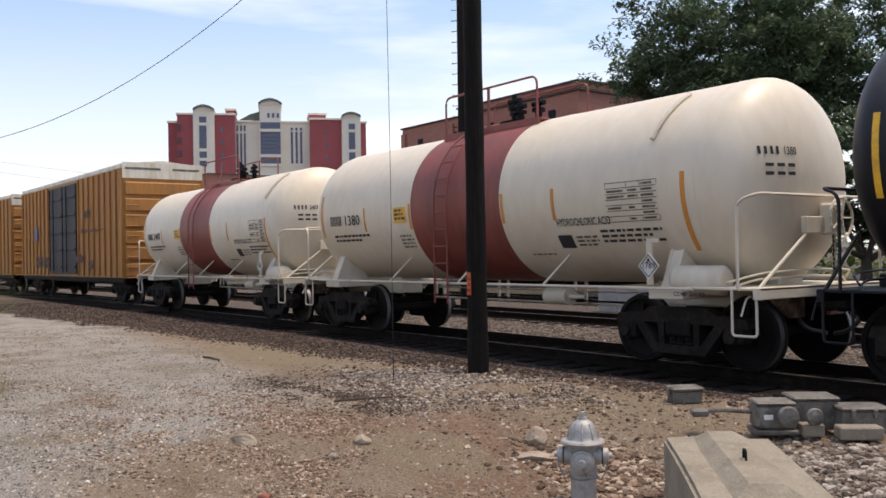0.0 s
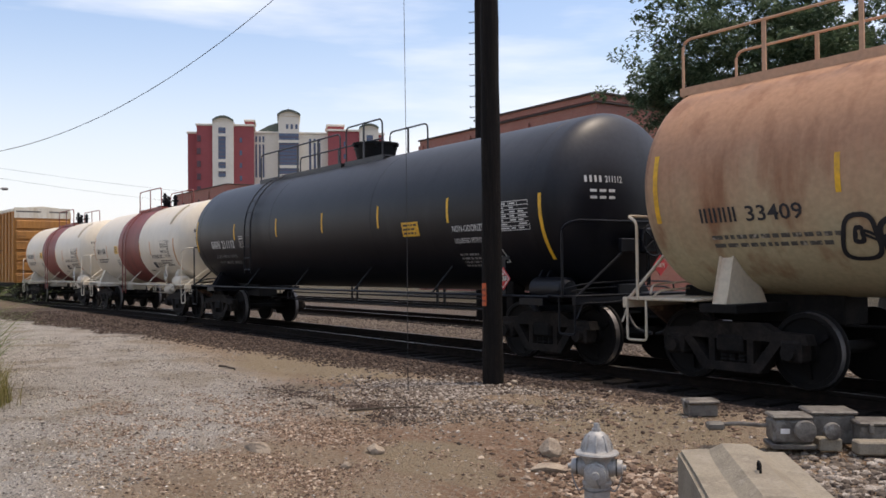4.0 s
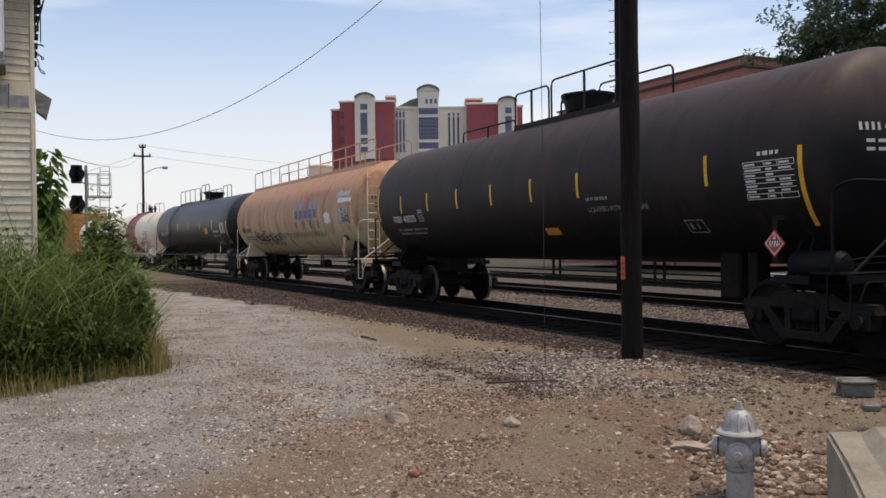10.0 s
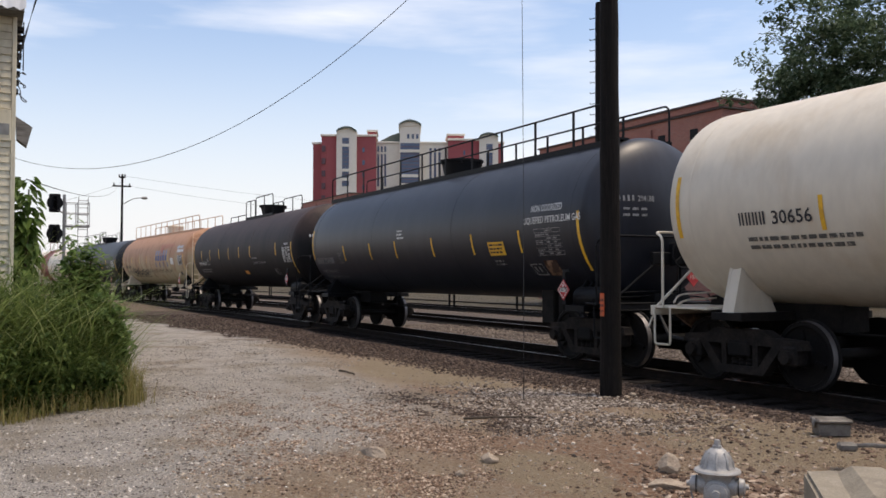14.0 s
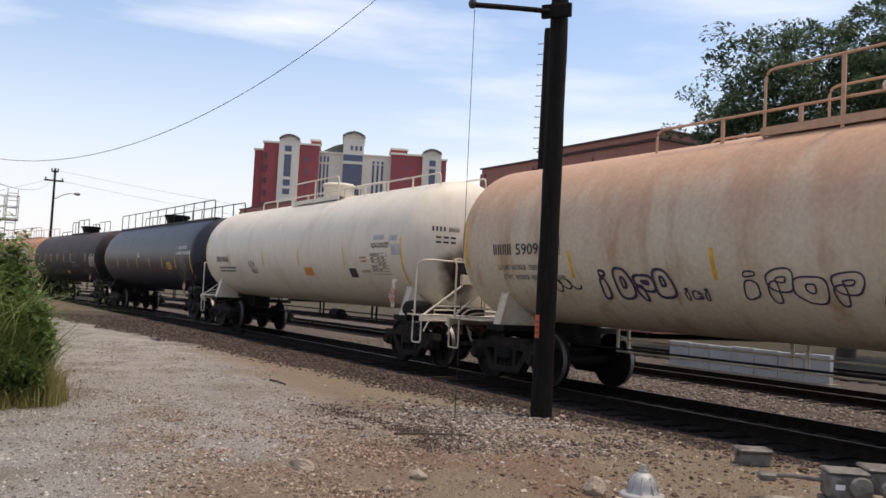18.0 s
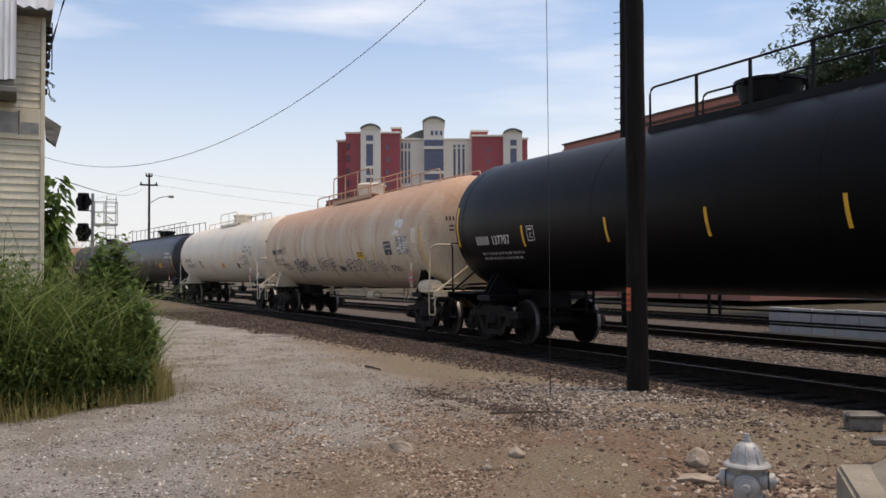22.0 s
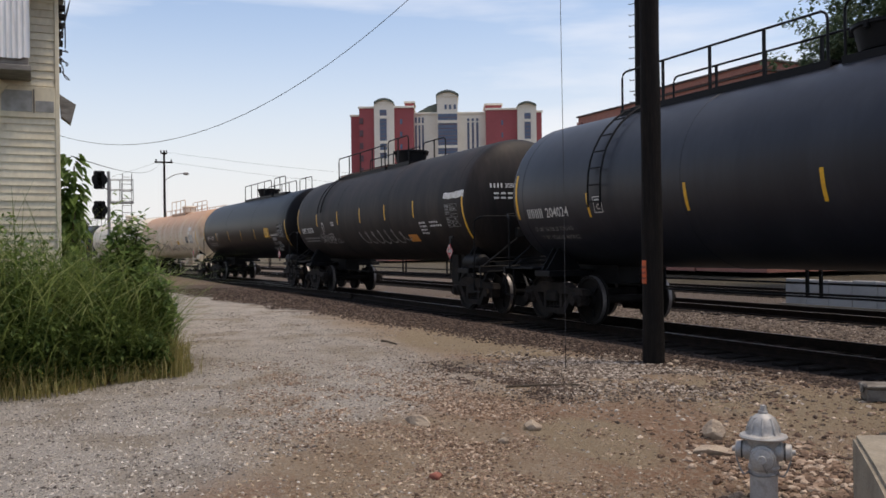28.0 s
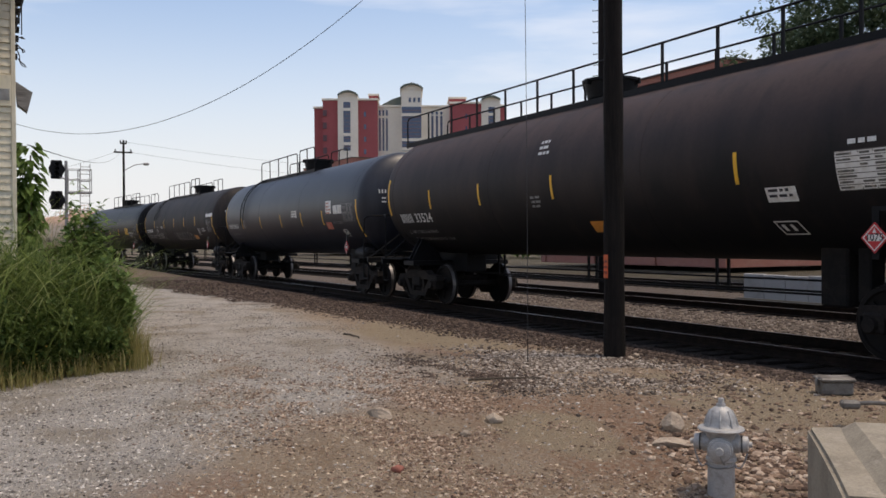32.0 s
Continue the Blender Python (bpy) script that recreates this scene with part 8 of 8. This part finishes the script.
M["grass_mix"] = leafy_material("tall_green_grass", (0.055, 0.092, 0.022), (0.24, 0.285, 0.10), (0.115, 0.158, 0.042))
M["grass_bright"] = leafy_material("bright_grass_blade", (0.12, 0.17, 0.045), (0.37, 0.41, 0.19), (0.19, 0.25, 0.075))
M["grass_dry"] = leafy_material("dry_straw_grass", (0.18, 0.18, 0.05), (0.44, 0.37, 0.17), (0.32, 0.27, 0.10))
M["leaf_mix"] = leafy_material("mixed_weed_leaf", (0.045, 0.08, 0.022), (0.20, 0.26, 0.075), (0.092, 0.14, 0.038))
M["shrub_bright"] = leafy_material("bright_shrub_leaf", (0.06, 0.11, 0.03), (0.25, 0.34, 0.11), (0.12, 0.19, 0.055))
M["tree_mix"] = leafy_material("mixed_tree_leaf", (0.050, 0.084, 0.048), (0.17, 0.22, 0.13), (0.092, 0.138, 0.080), 0.28)


def clump_top(y):
    """Height of the overgrown strip: tall by the house, low at its open end."""
    return 2.12 - 0.16 * max(0.0, y) - 1.15 * max(0.0, y - 1.05) - 1.2 * max(0.0, y - 1.5)


def front_edge(y):
    return -10.2 - 0.62 * min(max(0.0, y), 1.1) - 1.6 * max(0.0, y - 1.45) ** 2


def overgrowth():
    rnd = random.Random(21)

    def spot(back, first=0.0):
        y = rnd.uniform(-3.2, 1.48)
        if y > 1.0:
            y -= abs(rnd.gauss(0, 0.16))
        deep = first + rnd.random() ** 1.3 * back
        x = front_edge(y) - deep
        y += 0.13 * deep if y > 1.0 else 0.0
        inward = min(1, deep / 0.9)
        lumps = 0.8 + 0.5 * noise.noise(Vector((x * 1.1, y * 1.5, 2))) + 0.25 * noise.noise(Vector((x * 3.1, y * 3.1, 5)))
        return x, y, clump_top(y) * (0.38 + 0.62 * inward) * lumps

    vs, fs = [], []
    for _ in range(8200):
        x, y, top = spot(3.2, 0.08)
        hh = top * rnd.uniform(0.45, 1.3)
        blade(vs, fs, x, y, 0, hh, rnd.uniform(0.006, 0.021), rnd.uniform(0, 6.28), hh * rnd.uniform(0.25, 1.15), rnd)
    tagged(obj("tall_grass", vs, fs, M["grass_mix"]), "tall green grass growing wild before the house", "grass", kind="stuff")
    vs, fs = [], []
    for _ in range(420):        # long pale blades that arch out of the mass
        y = rnd.uniform(-2.8, 1.6)
        x = front_edge(y) - rnd.uniform(0.35, 1.6)
        hh = clump_top(y) * rnd.uniform(0.6, 1.12)
        blade(vs, fs, x, y, 0, hh, rnd.uniform(0.012, 0.028), rnd.uniform(-1.5, 2.4), hh * rnd.uniform(0.55, 1.3), rnd)
    tagged(obj("arching_grass", vs, fs, M["grass_bright"]), "bright arching blades of tall grass", "grass", kind="stuff")
    vs, fs = [], []
    for _ in range(3600):
        y = rnd.uniform(-3.2, 1.6)
        wide = 0.30 if y < 0.7 else 0.14
        x = front_edge(y) + rnd.uniform(-0.35, wide) * (1 if rnd.random() < 0.85 else 1.4) + 0.16 * noise.noise(Vector((y * 2.3, 1, 0)))
        hh = rnd.uniform(0.05, 0.30) * (1 if x < front_edge(y) + 0.12 else 0.55) * (1.5 if y < 0.2 else 1)
        blade(vs, fs, x, y, 0, hh, rnd.uniform(0.005, 0.012), rnd.uniform(0, 6.28), hh * rnd.uniform(0.1, 0.6), rnd)
    for _ in range(500):        # dry tuft at the open end
        y, x = rnd.gauss(1.55, 0.09), rnd.gauss(-11.3, 0.2)
        hh = rnd.uniform(0.15, 0.55)
        blade(vs, fs, x, y, 0, hh, rnd.uniform(0.005, 0.011), rnd.uniform(0, 6.28), hh * rnd.uniform(0.1, 0.6), rnd)
    tagged(obj("dry_grass", vs, fs, M["grass_dry"]), "dry straw-coloured grass along the gravel", "grass", kind="stuff")
    vs, fs = [], []
    for k in range(52000):
        if k % 2:                # leafy front, from the ground up
            x, y, top = spot(0.75)
            z = top * rnd.uniform(0.35, 1.05) * rnd.random() ** 0.9
        else:
            x, y, top = spot(2.6)
            z = top * 0.84 * rnd.random() ** 0.55
        leaf_card(vs, fs, Vector((x - 0.05 + rnd.gauss(0, 0.05), y, z)), rnd.uniform(0.022, 0.055), rnd)
    tagged(obj("weeds", vs, fs, M["leaf_mix"]), "dense broad-leaved weeds under the grass", "weeds", kind="stuff")
    vs, fs = [], []
    for _ in range(260):        # small yellow flower heads in the fringe
        y = rnd.uniform(-3.0, 0.6)
        leaf_card(vs, fs, Vector((front_edge(y) + rnd.uniform(-0.3, 0.1), y, rnd.uniform(0.12, 0.4))), rnd.uniform(0.006, 0.013), rnd)
    tagged(obj("wild_flowers", vs, fs, M["yellow_mark"]), "tiny yellow wild flowers in the grass", "flowers", kind="stuff")


def leaf_card(vs, fs, p, size, rnd, droop=0.0):
    """A small folded leaf."""
    a = rnd.uniform(0, 6.28)
    el = rnd.uniform(-0.7, 0.9) - droop
    d = Vector((math.cos(a) * math.cos(el), math.sin(a) * math.cos(el), math.sin(el)))
    s = d.cross(Vector((0, 0, 1)))
    s = s.normalized() if s.length > 1e-3 else Vector((1, 0, 0))
    up = s.cross(d)
    n = len(vs)
    w = size * rnd.uniform(0.38, 0.6)
    vs += [p - d * size, p - s * w + up * w * 0.35, p + d * size, p + s * w + up * w * 0.35]
    fs += [(n, n + 1, n + 2), (n, n + 2, n + 3)]


overgrowth()


def shrub(x, y, r, h, label, seed, n=2600):
    rnd = random.Random(seed)
    b = thing("shrub", x, y, 0.0, label, "shrub")
    s = Shape()
    tips = []
    for k in range(9):
        a = rnd.uniform(0, 6.28)
        q = Vector((math.cos(a) * r * rnd.uniform(0.2, 0.8), math.sin(a) * r * rnd.uniform(0.2, 0.8), h * rnd.uniform(0.6, 0.95)))
        s.tube([(0, 0, -0.05), q * 0.5 + Vector((0, 0, 0.1)), q], [0.03, 0.02, 0.008], 6)
        tips.append(q)
    s.make("stems", M["bark"], b)
    vs, fs = [], []
    for i in range(n):
        q = rnd.choice(tips)
        p = q * rnd.uniform(0.35, 1.0) + Vector((rnd.gauss(0, r * 0.2), rnd.gauss(0, r * 0.2), rnd.gauss(0, h * 0.12)))
        if p.z < 0.05:
            continue
        leaf_card(vs, fs, p, rnd.uniform(0.035, 0.085), rnd, 0.2)
    obj("foliage", vs, fs, M["shrub_bright"], b)


shrub(-12.7, 1.06, 0.48, 1.85, "bright green leafy shrub among tall grass", 31, 4600)
shrub(-11.9, 1.40, 0.34, 1.15, "low green leafy shrub by the gravel", 32, 2200)
shrub(-12.4, 1.50, 0.28, 1.15, "leafy shrub with drooping leaves at the strip's end", 33, 1500)
shrub(-13.2, -0.9, 0.6, 2.0, "tall dark shrub against the house wall", 34, 2200)


def sapling(x, y, h, label, seed):
    """Young tree with big drooping heart-shaped leaves."""
    rnd = random.Random(seed)
    b = thing("sapling", x, y, 0.0, label, "tree")
    trunk = Shape().tube([(0, 0, -0.1), (0.05, 0.03, h * 0.5), (0.0, 0.06, h * 0.95)], [0.04, 0.03, 0.012], 8).make("trunk", M["bark"], b)
    vs, fs = [], []
    for i in range(230):
        z = h * rnd.uniform(0.35, 1.02)
        a = rnd.uniform(0, 6.28)
        reach = rnd.uniform(0.03, 0.25) * (1.3 - 0.55 * z / h)
        c = Vector((math.cos(a) * reach, math.sin(a) * reach, z))
        L = rnd.uniform(0.07, 0.125)
        d = Vector((math.cos(a) * 0.75, math.sin(a) * 0.75, -rnd.uniform(0.3, 0.9))).normalized()
        sd = d.cross(Vector((0, 0, 1))).normalized()
        up = sd.cross(d)
        n = len(vs)
        w = L * 0.62
        vs += [c, c + d * L * 0.35 - sd * w + up * 0.02, c + d * L * 1.1 - sd * w * 0.8 + up * 0.01, c + d * L * 2.0 - up * 0.03, c + d * L * 1.1 + sd * w * 0.8 + up * 0.01, c + d * L * 0.35 + sd * w + up * 0.02, c + d * L - up * 0.02]
        fs += [(n, n + 1, n + 6), (n + 1, n + 2, n + 6), (n + 2, n + 3, n + 6), (n + 3, n + 4, n + 6), (n + 4, n + 5, n + 6), (n + 5, n, n + 6)]
    obj("crown", vs, fs, M["sapling_leaf"], b)


M["sapling_leaf"] = leafy_material("broad_green_leaf", (0.06, 0.11, 0.025), (0.13, 0.20, 0.05), (0.09, 0.15, 0.035))
sapling(-15.2, 0.52, 3.0, "young tree with broad drooping leaves by the house", 41)
sapling(-15.6, 0.50, 2.4, "young tree with broad drooping leaves", 42)


def tree(x, y, h, r, label, seed, clumps=150, leaves=70, size=0.16, low=0.3, name="tree"):
    """Tapered trunk, limbs that fork twice, clumps of leaves at their ends."""
    rnd = random.Random(seed)
    t = thing(name, x, y, 0.0, label, "tree")
    s = Shape()
    top = h * low
    s.tube([(0, 0, -0.2), (0.1, 0, top * 0.5), (0.05, 0.1, top)], [r * 0.055, r * 0.045, r * 0.038], 12)
    s.make("trunk", M["bark"], t)
    ends = []
    limbs = Shape()
    for k in range(9):
        a = k * 2.4 + rnd.uniform(-0.4, 0.4)
        el = rnd.uniform(0.35, 1.35)
        L = rnd.uniform(0.45, 0.62) * (r if el < 0.9 else (h - top) * 0.62)
        d = Vector((math.cos(a) * math.cos(el), math.sin(a) * math.cos(el), math.sin(el)))
        p0 = Vector((0.05, 0.1, top * rnd.uniform(0.8, 1.0)))
        p1 = p0 + d * L
        limbs.tube([p0, p0.lerp(p1, 0.5) + Vector((0, 0, -0.1)), p1], [r * 0.026, r * 0.018, r * 0.012], 7)
        for j in range(4):
            a2, el2 = a + rnd.uniform(-1.0, 1.0), el + rnd.uniform(-0.7, 0.4)
            d2 = Vector((math.cos(a2) * math.cos(el2), math.sin(a2) * math.cos(el2), math.sin(el2)))
            q0 = p0.lerp(p1, rnd.uniform(0.5, 1.0))
            q1 = q0 + d2 * L * rnd.uniform(0.45, 0.8)
            limbs.tube([q0, q0.lerp(q1, 0.5) + Vector((0, 0, 0.08)), q1], [r * 0.012, r * 0.008, r * 0.004], 6)
            ends += [q0.lerp(q1, 0.55), q1]
    limbs.make("branching", M["bark"], t)
    vs, fs = [], []
    for k in range(clumps):
        if k % 3 == 0:
            q = rnd.choice(ends)
            c = q + Vector((rnd.gauss(0, r * 0.10), rnd.gauss(0, r * 0.10), rnd.gauss(0, r * 0.09)))
        else:
            a, up = rnd.uniform(0, 6.28), rnd.uniform(-0.75, 1.0)
            d = Vector((math.cos(a) * math.sqrt(1 - up * up), math.sin(a) * math.sqrt(1 - up * up), up))
            k2 = (0.92 + 0.28 * noise.noise(d * 2.1 + Vector((seed, 0, 0))) + 0.15 * noise.noise(d * 6.0 + Vector((0, seed, 0)))) * rnd.random() ** 0.33
            c = Vector((0, 0, h * (low + 1) / 2)) + Vector((d.x * r, d.y * r, d.z * h * (1 - low) * 0.55)) * k2
        cr = r * rnd.uniform(0.05, 0.115)
        for i in range(leaves):
            d = Vector((rnd.gauss(0, 1), rnd.gauss(0, 1), rnd.gauss(0, 1))).normalized() * rnd.random() ** 0.4
            p = c + Vector((d.x * cr, d.y * cr, d.z * cr * 0.62 - 0.25 * cr * (d.x * d.x + d.y * d.y)))
            leaf_card(vs, fs, p, size * rnd.uniform(0.6, 1.2), rnd, 0.2)
    obj("crown", vs, fs, M["tree_mix"], t)


tree(-22.2, 32.6, 13.7, 7.0, "large broad-leaved tree beyond the tracks", 51, 1150, 80, 0.13, 0.36)
tree(-15.4, 28.0, 6.2, 4.2, "dense dark tree at the far side of the tracks", 53, 190, 70, 0.19, 0.2)
tree(-10.5, 29.5, 7.0, 4.6, "dense dark tree at the far side of the tracks", 54, 190, 70, 0.19, 0.2)


def far_woods():
    rnd = random.Random(61)
    vs, fs = [], []
    for _ in range(9000):
        x = rnd.uniform(-170, 10)
        y = 46 + rnd.uniform(0, 5)
        top = 2.2 + 0.9 * noise.noise(Vector((x * 0.13, 0, 0))) + 0.5 * noise.noise(Vector((x * 0.5, 3, 0)))
        leaf_card(vs, fs, Vector((x, y, rnd.random() * top)), rnd.uniform(0.25, 0.5), rnd)
    tagged(obj("far_hedge", vs, fs, M["leaf_mix"]), "low distant line of green brush", "hedge", kind="stuff")


far_woods()

# ---------------------------------------------------------------- what moves
def motions():
    for car, x_c in cars:
        walk(car, [(s, rail_pose(x_c + track_place(s), car.location.z)) for s in range(0, 33)])
    for w, loc in wheel_spins:
        rows = []
        for k in range(321):
            s = k / 10
            rows.append((s, Matrix.Translation(loc) @ Matrix.Rotation(track_place(s) / (0.457 * TRUCK_SIZE), 4, "Y")))
        walk(w, rows)


motions()
